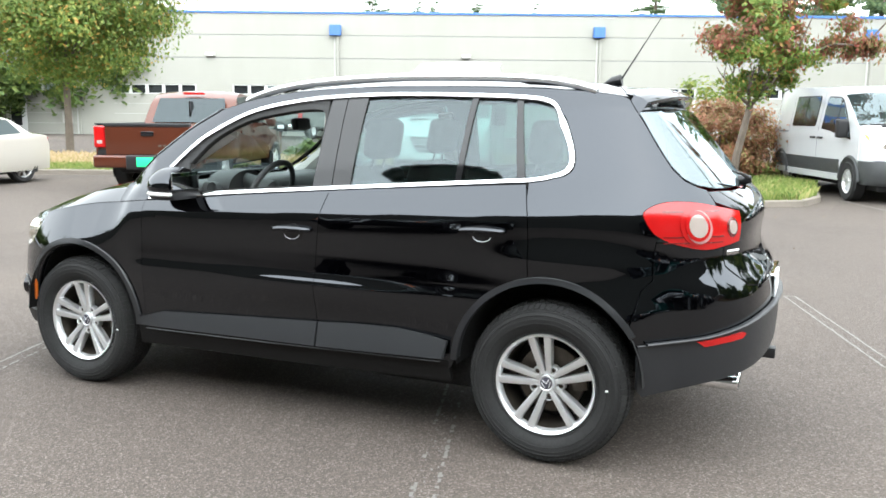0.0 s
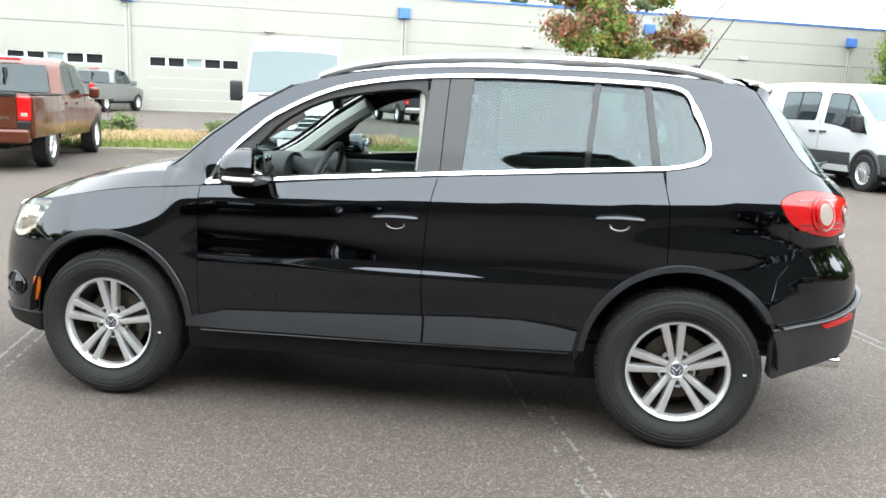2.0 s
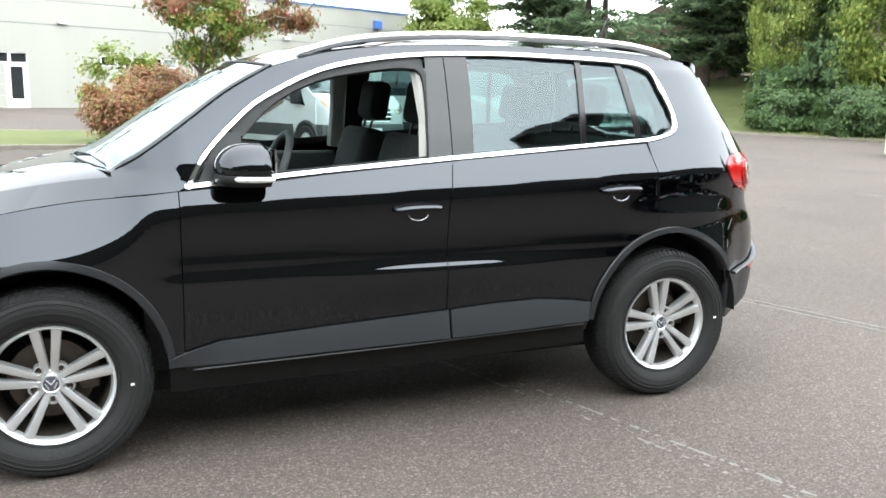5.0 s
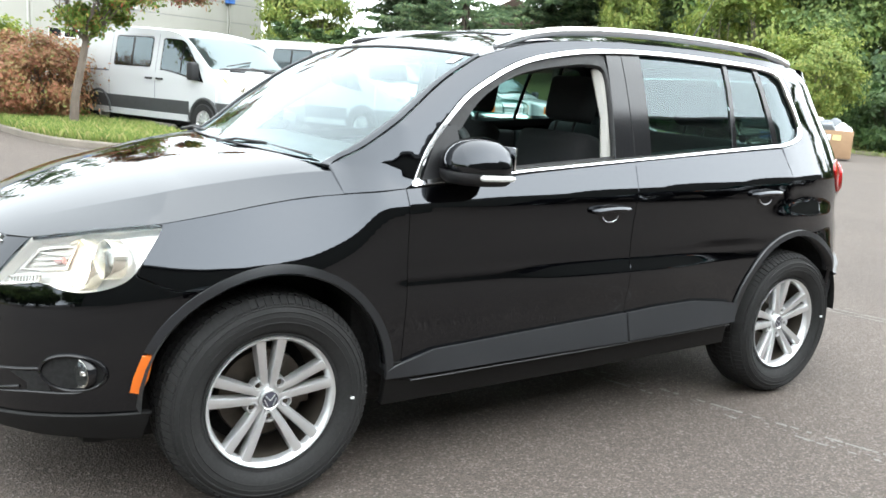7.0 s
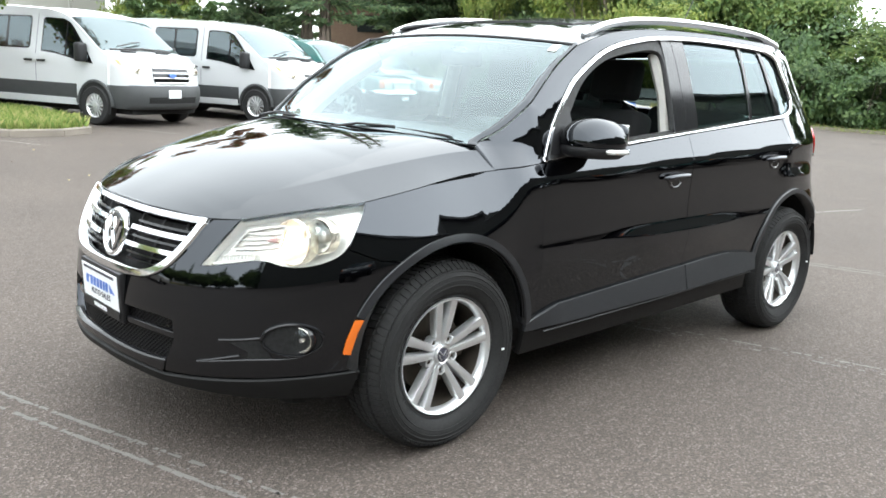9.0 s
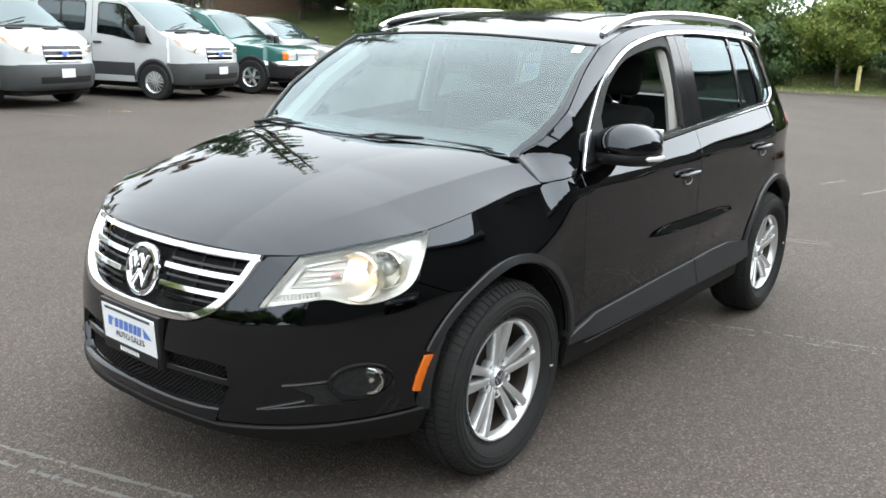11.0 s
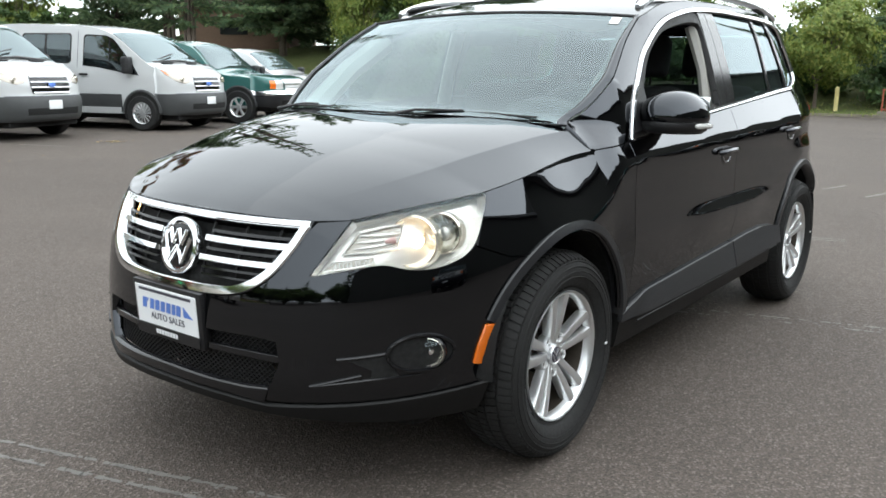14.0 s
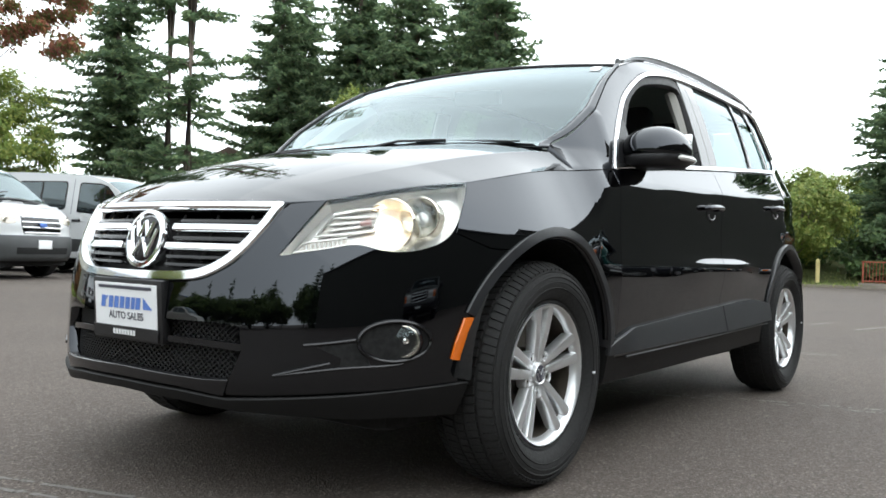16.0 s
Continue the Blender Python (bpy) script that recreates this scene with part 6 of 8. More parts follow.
# rubbish container with loose bags
gz = ground_z(-21, -12.4)
cream = plain("dirty_cream_steel", (0.55, 0.53, 0.45), 0.6, spread=0.25, scale=3, bump=0.2)
dm = Matrix.Translation((-20.6, -13.2, gz)) @ pose(0, 0, 0, 0, 0, -47) @ Matrix.Diagonal((1.05, 0.8, 0.8, 1))
dump = thing("rubbish_container", "cream steel rubbish container with a black lid", "container", at=dm)
prof = [(-0.75, 0.12), (0.62, 0.12), (0.85, 0.75), (0.85, 1.1), (-0.75, 1.45)]
bm = bmesh.new()
rings = [[bm.verts.new((x, y, z)) for y, z in prof] for x in (-0.95, 0.95)]
for i in range(5):
    bm.faces.new((rings[0][i], rings[0][(i + 1) % 5], rings[1][(i + 1) % 5], rings[1][i]))
bm.faces.new(rings[0])
bm.faces.new(rings[1][::-1])
bmesh.ops.recalc_face_normals(bm, faces=bm.faces[:])
part("bin_body", bm, cream, dump, smooth=False)
for x in (-0.6, 0, 0.6):
    part("bin_rib", box((x - 0.04, 0.86, 0.3), (x + 0.04, 0.92, 1.1), 0.01), cream, dump)
part("bin_lid", put(box((-0.98, -0.85, 0.0), (0.98, 0.85, 0.06), 0.02), Matrix.Translation((0, 0.02, 1.32)) @ pose(0, 0, 0, -12, 0, 0)), black_plastic, dump)
for x, c in ((-0.4, yellow_paint), (0.35, plate_blue)):
    part("bin_label", box((x - 0.16, 0.855, 0.8), (x + 0.16, 0.866, 1.02)), c, dump, smooth=False)
for x in (-0.7, 0.7):
    part("bin_wheel", put(lathe([(0.0, -0.03), (0.08, -0.03), (0.08, 0.03), (0.0, 0.03)], 16), Matrix.Translation((x, 0.5, 0.08))), rubber, dump)

# brown bin heaped with bags
card = plain("brown_wood_fibre_board", (0.30, 0.19, 0.11), 0.85, spread=0.2, scale=3, bump=0.3)
bag_white = plain("white_bin_liner", (0.62, 0.63, 0.64), 0.4, spread=0.15, scale=9, bump=0.5, fine=25)
bag_grey = plain("grey_bin_liner", (0.10, 0.11, 0.12), 0.4, spread=0.2, scale=9, bump=0.5, fine=25)
bz = ground_z(-24.48, -13.99)
bm_ = Matrix.Translation((-24.48, -13.99, bz)) @ pose(0, 0, 0, 0, 0, -57)
bin_ = thing("refuse_bin", "brown open refuse bin with stickers at the lot edge", "container", at=bm_)
for lo, hi in (((-0.82, 0.52, 0.08), (0.82, 0.58, 0.98)), ((-0.82, -0.58, 0.08), (0.82, -0.52, 0.98)), ((-0.82, -0.52, 0.08), (-0.76, 0.52, 0.98)), ((0.76, -0.52, 0.08), (0.82, 0.52, 0.98))):
    part("bin_side", box(lo, hi, 0.012, 2), card, bin_)
part("bin_floor", box((-0.78, -0.54, 0.06), (0.78, 0.54, 0.14), 0.01), card, bin_)
for x, c in ((-0.32, yellow_paint), (0.0, plate_white), (0.32, yellow_paint)):
    part("bin_label", box((x - 0.13, 0.58, 0.66), (x + 0.13, 0.588, 0.84)), c, bin_, smooth=False)


def bag(x, y, z, s, mat, label, seed):
    bm = bmesh.new()
    bmesh.ops.create_icosphere(bm, subdivisions=3, radius=1.0)
    for v in bm.verts:
        n = noise.noise(v.co * 1.6 + Vector((seed, 0, 0))) * 0.25 + noise.noise(v.co * 4 + Vector((0, seed, 0))) * 0.10
        neck = 0.5 * max(0, v.co.z - 0.75)
        v.co = Vector((v.co.x * s * (1 + n), v.co.y * s * (1 + n), v.co.z * s * 0.72 * (1 + n) + neck * s))
    ob = tagged(part("rubbish_bag", bm, mat), label, "bag", "bags in the bin")
    ob.matrix_basis = bm_ @ Matrix.Translation((x, y, z))


bag(-0.45, 0.1, 0.92, 0.36, bag_white, "stuffed white plastic rubbish bag", 1)
bag(0.12, 0.15, 0.98, 0.42, bag_grey, "stuffed grey plastic rubbish bag", 2)
bag(0.52, 0.0, 0.95, 0.34, bag_white, "stuffed white plastic rubbish bag", 3)
bag(-0.2, -0.2, 1.05, 0.36, bag_grey, "stuffed grey plastic rubbish bag", 4)
bag(0.30, -0.15, 1.22, 0.2, bag_white, "small white plastic rubbish bag", 5)


# ---- parked vehicles: x ahead of the front axle's middle point, y left, z up ----
class Shape:
    """A vehicle's outer form: height along the middle, half width, and the lean of its sides above the belt."""

    def __init__(self, top, width, belt, low, lean, cab=None, crown=0.04):
        self.top, self.width, self.belt, self.low, self.lean, self.crown = top, width, belt, low, lean, crown
        self.x0, self.x1 = top[0][-1], top[0][0]

    def t(self, x):
        return table(x, *self.top)

    def side(self, x, z):
        w, b = table(x, *self.width), table(x, *self.belt)
        zz = max(0.0, min(1.0, (z - self.low) / 0.35))
        w *= 0.955 + 0.045 * (1 - (1 - zz) ** 2)
        if z > b:
            w -= (z - b) * self.lean
        return w

    def point(self, x, v):
        """v: 0 at the sill, 0.7 at the roof's edge, 1 in the middle."""
        t = self.t(x)
        edge = t - self.crown - 0.05
        if v <= 0.7:
            z = self.low + (edge - self.low) * v / 0.7
            return Vector((x, self.side(x, z), z))
        k = (v - 0.7) / 0.3
        y0 = self.side(x, edge)
        a = k * PI2
        return Vector((x, y0 * (1 - k) + 0.03 * math.sin(2 * a) * 0.0, edge + (0.05 + self.crown) * math.sin(a) ** 0.7))


def build_shell(name, sh, mat, parent, n=46, xs=None):
    xs = xs or [sh.x1 + (sh.x0 - sh.x1) * i / n for i in range(n + 1)]
    vs_ = [i / 20 for i in range(15)] + [0.73, 0.77, 0.82, 0.88, 0.94, 1.0]
    verts, faces = [], []
    cols = []
    for x in xs:
        half = [sh.point(x, v) for v in vs_]
        ring = half + [Vector((p.x, -p.y, p.z)) for p in half[-2::-1]]
        cols.append(len(ring))
        verts += ring
    m = cols[0]
    for i in range(len(xs) - 1):
        for j in range(m - 1):
            faces.append((i * m + j, i * m + j + 1, (i + 1) * m + j + 1, (i + 1) * m + j))
    faces.append(tuple(range(m)))
    faces.append(tuple(range(len(xs) * m - 1, (len(xs) - 1) * m - 1, -1)))
    ob = raw(name, verts, faces, mat, parent)
    b = bmesh.new()
    b.from_mesh(ob.data)
    bmesh.ops.recalc_face_normals(b, faces=b.faces[:])
    b.to_mesh(ob.data)
    b.free()
    return ob


def side_panels(sh, root, name, poly, mat, off=0.006, edge=0.006, sides=(1, -1), label="", parent=None):
    for k in sides:
        S = (lambda x, z, k=k: Vector((x, k * sh.side(x, z), z)))
        shell(name, fill(poly, 0.25, 0.25), S, mat, parent or root, label, off, edge, k < 0)


def top_patch(sh, root, name, xa, xb, half, mat, off=0.012, label="", inset=0.9):
    """A pane on the sloping top between two stations (windscreen, bonnet, rear window)."""
    def S(x, u):
        e = sh.point(x, 0.7)
        k = abs(u) * inset
        z = sh.t(x) - (sh.crown + 0.05) * (k ** 3.2)
        return Vector((x, e.y * u * inset, z))
    g = rows([xa + (xb - xa) * i / 12 for i in range(13)], [-half + 2 * half * j / 12 for j in range(13)])
    flip = S(xa, 0).z > -9 and xb > xa
    # sheet just under the pane, coloured as the shaded interior
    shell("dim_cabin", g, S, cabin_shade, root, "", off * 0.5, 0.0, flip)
    return shell(name, g, S, mat, root, label, off, 0.0, flip)


def round_wheel(root, x, y, r, rim, mat=alloy, spokes=10, wide=0.23):
    k = 1 if y > 0 else -1
    w = part("wheel", lathe([(rim, -wide / 2 + 0.02), (rim + 0.01, -wide / 2 + 0.005), (r - 0.03, -wide / 2), (r, -wide / 2 + 0.03), (r, wide / 2 - 0.03), (r - 0.03, wide / 2), (rim + 0.01, wide / 2 - 0.005), (rim, wide / 2 - 0.02)], 40), rubber, root)
    part("rim", lathe([(rim * 0.9, -0.02), (rim * 0.92, wide / 2 - 0.05), (rim, wide / 2 - 0.015), (rim * 0.97, wide / 2 - 0.02), (rim * 0.9, wide / 2 - 0.05)], 40), mat, w)
    part("wheel_back", lathe([(0.0, 0.0), (rim * 0.92, 0.0)], 24), dark_steel, w)
    vs, fs = [], []
    for i in range(spokes):
        a = 2 * math.pi * i / spokes
        b = len(vs)
        hw = rim * (1.1 / spokes)
        for q in (0.12 * rim, rim * 0.95):
            for t, d in ((-hw * (0.7 + q), -0.02), (-hw * 0.6, 0.0), (hw * 0.6, 0.0), (hw * (0.7 + q), -0.02)):
                vs.append((q * math.cos(a) - t * math.sin(a), wide / 2 - 0.035 + d, q * math.sin(a) + t * math.cos(a)))
        fs += [(b + j, b + j + 1, b + 5 + j, b + 4 + j) for j in range(3)]
    raw("spokes", vs, fs, mat, w)
    part("hub_cap", lathe([(0.0, wide / 2 - 0.02), (rim * 0.22, wide / 2 - 0.025), (rim * 0.28, wide / 2 - 0.05)], 20), mat, w)
    skin_y = abs(y) + 0.10
    w.matrix_basis = pose(x, k * (skin_y + 0.05 - wide / 2), r, 0, 0, 0 if k > 0 else 180)
    # near-black ring on the uncut flank paints the wheel opening's shade above the tyre
    S = lathe([(r + 0.055, -0.012), (r + 0.055, 0.008), (rim, 0.004)], 32)
    bmesh.ops.delete(S, geom=[v for v in S.verts if v.co.z < -r * 0.55], context="VERTS")
    ob = part("wheel_well", S, dark_void, root)
    ob.matrix_basis = pose(x, k * (skin_y + 0.022), r + 0.01, 0, 0, 0 if k > 0 else 180)
    return w


class Nose:
    """A rounded front end: u runs from the right corner (-1) to the left (1), z upwards; front gives how far ahead it stands."""

    def __init__(self, sh, xb, front, n=3.4):
        self.sh, self.xb, self.front, self.n = sh, xb, front, n

    def __call__(self, u, z):
        a = u * PI2
        s, c = math.sin(a), math.cos(a)
        w = self.sh.side(self.xb, z)
        xf = table(z, *self.front)
        return Vector((self.xb + (xf - self.xb) * abs(c) ** (2 / self.n), w * math.copysign(abs(s) ** (2 / self.n), s), z))

    def patch(self, root, name, poly, mat, off=0.006, edge=0.01, both=False, label="", step=0.08):
        out = []
        for k in ((1, -1) if both else (1,)):
            out.append(shell(name, fill([(k * u, z) for u, z in poly], step, step), self, mat, root, label, off, edge, True))
        return out

    def skin(self, root, mat, z0, z1, name="nose", off=0.0):
        us = [math.copysign(abs(i / 24) ** 0.8, i) for i in range(-24, 25)]
        return shell(name, rows(us, [z0 + (z1 - z0) * j / 22 for j in range(23)]), self, mat, root, "", off, 0.0, True)

    def bar(self, root, name, u, z, r, mat, off=0.012, both=True):
        us = [-u + 2 * u * i / 12 for i in range(13)]
        return part(name, tube([self(q, z) + Vector((off, 0, 0)) for q in us], r, 6), mat, root)


def rect(u0, u1, z0, z1):
    return [(u0, z0), (u1, z0), (u1, z1), (u0, z1)]


def mirrors(root, x, y, z, hgt, mat, wide=0.2):
    for k in (1, -1):
        mm = part("door_mirror", box((x - 0.07, k * (y + 0.12) - wide / 2, z), (x + 0.09, k * (y + 0.12) + wide / 2, z + hgt), 0.05, 3), mat, root)
        part("mirror_arm", box((x - 0.03, k * (y + 0.0) - 0.1, z + 0.03), (x + 0.04, k * (y + 0.0) + 0.1, z + 0.09), 0.02), mat, mm)


def van(m, label, group):
    """A white low-roof panel van with grey lower cladding."""
    root = thing("van", label, "van", group, at=m)
    sh = Shape(([-4.55, -4.4, -4.0, -1.6, -1.2, -0.78, -0.2, 0.05, 0.18, 0.31], [1.95, 2.06, 2.10, 2.10, 2.08, 1.98, 1.60, 1.42, 1.35, 1.30]),
               ([-4.55, -4.35, 0.2, 0.6], [0.95, 1.0, 1.0, 1.0]), ([-4.55, -0.5, 0.9], [1.15, 1.15, 1.05]), 0.34, 0.17, crown=0.0)
    build_shell("body", sh, white_paint, root)
    side_panels(sh, root, "lower_cladding", [(-4.5, 0.36), (-4.5, 0.72), (-0.46, 0.72), (-0.46, 0.36)], van_cladding, 0.012, 0.02)
    side_panels(sh, root, "running_board", [(-4.0, 0.34), (-4.0, 0.46), (-0.5, 0.46), (-0.5, 0.34)], white_paint, 0.03, 0.04)
    side_panels(sh, root, "front_window", [(-1.29, 1.30), (-0.95, 1.27), (-0.55, 1.20), (-0.12, 1.14), (-0.28, 1.36), (-0.56, 1.66), (-0.68, 1.78), (-0.82, 1.84), (-1.24, 1.86), (-1.29, 1.82)], pale_glass, 0.008)
    side_panels(sh, root, "window_frame", [(-1.32, 1.27), (-0.95, 1.235), (-0.55, 1.165), (-0.04, 1.09), (-0.24, 1.37), (-0.54, 1.69), (-0.66, 1.81), (-0.82, 1.87), (-1.26, 1.89), (-1.32, 1.85)], gloss_black, 0.004)
    side_panels(sh, root, "window_divider", [(-0.74, 1.22), (-0.74, 1.81), (-0.71, 1.80), (-0.71, 1.22)], gloss_black, 0.013)
    side_panels(sh, root, "side_window", [(-2.72, 1.34), (-2.75, 1.38), (-2.75, 1.84), (-2.71, 1.88), (-1.66, 1.88), (-1.62, 1.84), (-1.62, 1.38), (-1.66, 1.34)], pale_glass, 0.010)
    side_panels(sh, root, "window_frame", [(-2.74, 1.31), (-2.78, 1.36), (-2.78, 1.86), (-2.73, 1.91), (-1.64, 1.91), (-1.59, 1.86), (-1.59, 1.36), (-1.64, 1.31)], gloss_black, 0.005)
    side_panels(sh, root, "window_divider", [(-2.21, 1.32), (-2.21, 1.88), (-2.16, 1.88), (-2.16, 1.32)], gloss_black, 0.014)
    for x in (-1.45, -2.92, -4.3):
        side_panels(sh, root, "door_seam", [(x, 0.5), (x, 1.95), (x + 0.012, 1.95), (x + 0.012, 0.5)], plate_dark, 0.003, 0.0)
    side_panels(sh, root, "slide_track", [(-4.3, 1.18), (-4.3, 1.21), (-2.92, 1.21), (-2.92, 1.18)], plate_dark, 0.003, 0.0)
    for x in (-1.62, -1.30):
        side_panels(sh, root, "door_handle", [(x - 0.09, 1.08), (x - 0.09, 1.12), (x + 0.09, 1.12), (x + 0.09, 1.08)], black_plastic, 0.03, 0.03)
    top_patch(sh, root, "windscreen", -0.70, 0.12, 1.0, pale_glass, 0.012, "", 0.97)
    part("scuttle", tube([(0.10, -0.75, 1.36), (0.17, 0, 1.40), (0.10, 0.75, 1.36)], 0.04, 8, flat=0.5), black_plastic, root)
    part("wiper", tube([(0.13, -0.6, 1.42), (0.02, -0.1, 1.50), (-0.02, 0.1, 1.53)], 0.012, 6), black_plastic, root)
    nz = Nose(sh, 0.30, ([0.30, 0.36, 0.46, 0.66, 0.74, 0.78, 0.95, 1.06, 1.14, 1.20, 1.26, 1.30], [0.80, 0.88, 0.92, 0.92, 0.90, 0.89, 0.87, 0.83, 0.76, 0.66, 0.50, 0.31]), 3.0)
    nz.skin(root, white_paint, 0.34, 1.30)
    bp = nz.skin(root, van_cladding, 0.33, 0.74, "front_bumper", 0.016)
    nz.patch(root, "air_slot", rect(-0.30, 0.30, 0.44, 0.55), dark_void, 0.020, 0.0)
    nz.patch(root, "bumper_groove", rect(-0.62, 0.62, 0.735, 0.755), plate_dark, 0.004, 0.0)
    part("number_plate", box((0.945, -0.155, 0.53), (0.955, 0.155, 0.68), 0.004), plate_white, root)
    grille = nz.patch(root, "grille_panel", [(-0.175, 0.79), (0.175, 0.79), (0.20, 0.93), (0.185, 1.09), (-0.185, 1.09), (-0.20, 0.93)], gloss_black, 0.006)[0]
    for z, u in ((0.805, 0.17), (0.895, 0.192), (0.985, 0.192), (1.075, 0.18)):
        nz.bar(grille, "grille_bar", u, z, 0.016, satin)
    part("emblem", put(lathe([(0.0, 0.02), (0.06, 0.018), (0.075, 0.0)], 24, "X"), Matrix.Translation((nz(0, 0.94).x + 0.025, 0, 0.94)) @ Matrix.Diagonal((1, 1.2, 0.6, 1))), plate_blue, grille)
    for hl in nz.patch(root, "head_lamp", [(0.27, 0.97), (0.40, 0.94), (0.60, 1.0), (0.80, 1.13), (0.86, 1.22), (0.66, 1.16), (0.42, 1.09), (0.27, 1.05)], lamp_smoke, 0.006, 0.02, True):
        k = 1 if hl.data.vertices[0].co.y > 0 else -1
        shell("corner_lamp", fill([(k * u, z) for u, z in [(0.70, 1.08), (0.78, 1.13), (0.84, 1.20), (0.74, 1.16)]], 0.05, 0.05), nz, amber_lens, hl, "", 0.012, 0.0, True)
        part("lamp_bowl", put(lathe([(0.0, 0.006), (0.05, 0.01), (0.06, 0.0)], 20, "X"), Matrix.Translation(nz(k * 0.42, 1.01) + Vector((0.002, 0, 0)))), reflector, hl)
    for y in (0.42, -0.42):
        part("bonnet_vent", box((0.19, y - 0.17, 1.325), (0.25, y + 0.17, 1.355), 0.01, 1), black_plastic, root)
    mirrors(root, -0.25, 0.98, 1.12, 0.34, black_plastic)
    for x in (0, -3.3):
        for y in (0.895, -0.895):
            round_wheel(root, x, y, 0.355, 0.215, alloy, 14)
        for k in (1, -1):
            arc = [(x + 0.43 * math.cos(a), k * (sh.side(x, 0.6) + 0.012), 0.365 + 0.43 * math.sin(a)) for a in (math.pi * i / 16 for i in range(17))]
            part("arch_lip", tube(arc, 0.03, 6), van_cladding, root)
    part("underbody", box((-4.4, -0.8, 0.22), (0.7, 0.8, 0.5), 0.05), dark_void, root)
    # near-black filler box: shade of the load space as colour
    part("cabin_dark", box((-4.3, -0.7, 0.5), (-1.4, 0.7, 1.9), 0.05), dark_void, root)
    for y in (0.45, -0.45):
        part("seat", box((-1.35, y - 0.25, 0.9), (-1.15, y + 0.25, 1.72), 0.08), cloth, root)
    part("dashboard", box((-0.5, -0.85, 0.9), (0.0, 0.85, 1.2), 0.08), dash_plastic, root)
    return root


def tall_van(m, label):
    root = thing("van", label, "van", "parked vans", at=m)
    sh = Shape(([-5.0, -4.8, -1.5, -1.1, -0.85, -0.25, 0.0, 0.15, 0.29], [2.28, 2.42, 2.44, 2.42, 2.32, 1.70, 1.42, 1.36, 1.31]),
               ([-5.0, -4.8, 0.2, 0.6], [0.93, 0.97, 0.97, 0.97]), ([-5, 0.9], [1.2, 1.15]), 0.32, 0.10, crown=0.0)
    build_shell("body", sh, white_paint, root)
    top_patch(sh, root, "windscreen", -0.80, -0.02, 1.0, pale_glass, 0.012, "", 0.97)
    side_panels(sh, root, "front_window", [(-0.35, 1.28), (-0.85, 1.95), (-1.5, 1.98), (-1.5, 1.28)], van_glass, 0.008)
    nz = Nose(sh, 0.28, ([0.30, 0.36, 0.48, 0.70, 0.78, 0.95, 1.08, 1.16, 1.22, 1.28, 1.31], [0.80, 0.88, 0.92, 0.93, 0.91, 0.88, 0.83, 0.75, 0.64, 0.45, 0.29]), 3.4)
    nz.skin(root, white_paint, 0.32, 1.31)
    nz.skin(root, van_cladding, 0.30, 0.60, "front_bumper", 0.014)
    nz.patch(root, "air_slot", rect(-0.42, 0.42, 0.44, 0.55), dark_void, 0.02, 0.0)
    part("number_plate", box((0.945, -0.26, 0.44), (0.955, 0.26, 0.57), 0.004), plate_white, root)
    grille = nz.patch(root, "grille_panel", [(-0.15, 0.73), (0.15, 0.73), (0.29, 1.04), (-0.29, 1.04)], gloss_black, 0.006)[0]
    for z, u in ((0.80, 0.165), (0.89, 0.205), (0.975, 0.24)):
        nz.bar(grille, "grille_bar", u, z, 0.007, satin)
    nz.bar(grille, "grille_frame", 0.285, 1.045, 0.010, chrome)
    part("emblem", put(lathe([(0.0, 0.015), (0.10, 0.015), (0.12, 0.03), (0.135, 0.0)], 32, "X"), Matrix.Translation((nz(0, 0.89).x + 0.02, 0, 0.89))), satin, grille)
    nz.patch(root, "head_lamp", [(0.30, 0.86), (0.46, 0.83), (0.66, 0.93), (0.72, 1.10), (0.56, 1.12), (0.37, 1.02)], clear_lens, 0.006, 0.02, True)
    nz.patch(root, "fog_lamp", rect(0.55, 0.66, 0.45, 0.54), dark_void, 0.02, 0.0, True)
    for k in (1, -1):
        part("bonnet_vent", box((0.05, k * 0.5 - 0.2, 1.375), (0.12, k * 0.5 + 0.2, 1.40), 0.01, 1), black_plastic, root)
    mirrors(root, -0.3, 1.02, 1.25, 0.40, black_plastic, 0.24)
    for x in (0, -3.66):
        for y in (0.87, -0.87):
            round_wheel(root, x, y, 0.36, 0.21, alloy, 8)
    part("underbody", box((-4.8, -0.75, 0.22), (0.6, 0.75, 0.5), 0.05), dark_void, root)
    # near-black box in place of an unlit load space
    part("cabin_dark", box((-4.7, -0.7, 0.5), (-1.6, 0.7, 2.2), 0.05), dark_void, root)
    part("dashboard", box((-0.5, -0.8, 0.9), (-0.05, 0.8, 1.2), 0.08), dash_plastic, root)
    return root


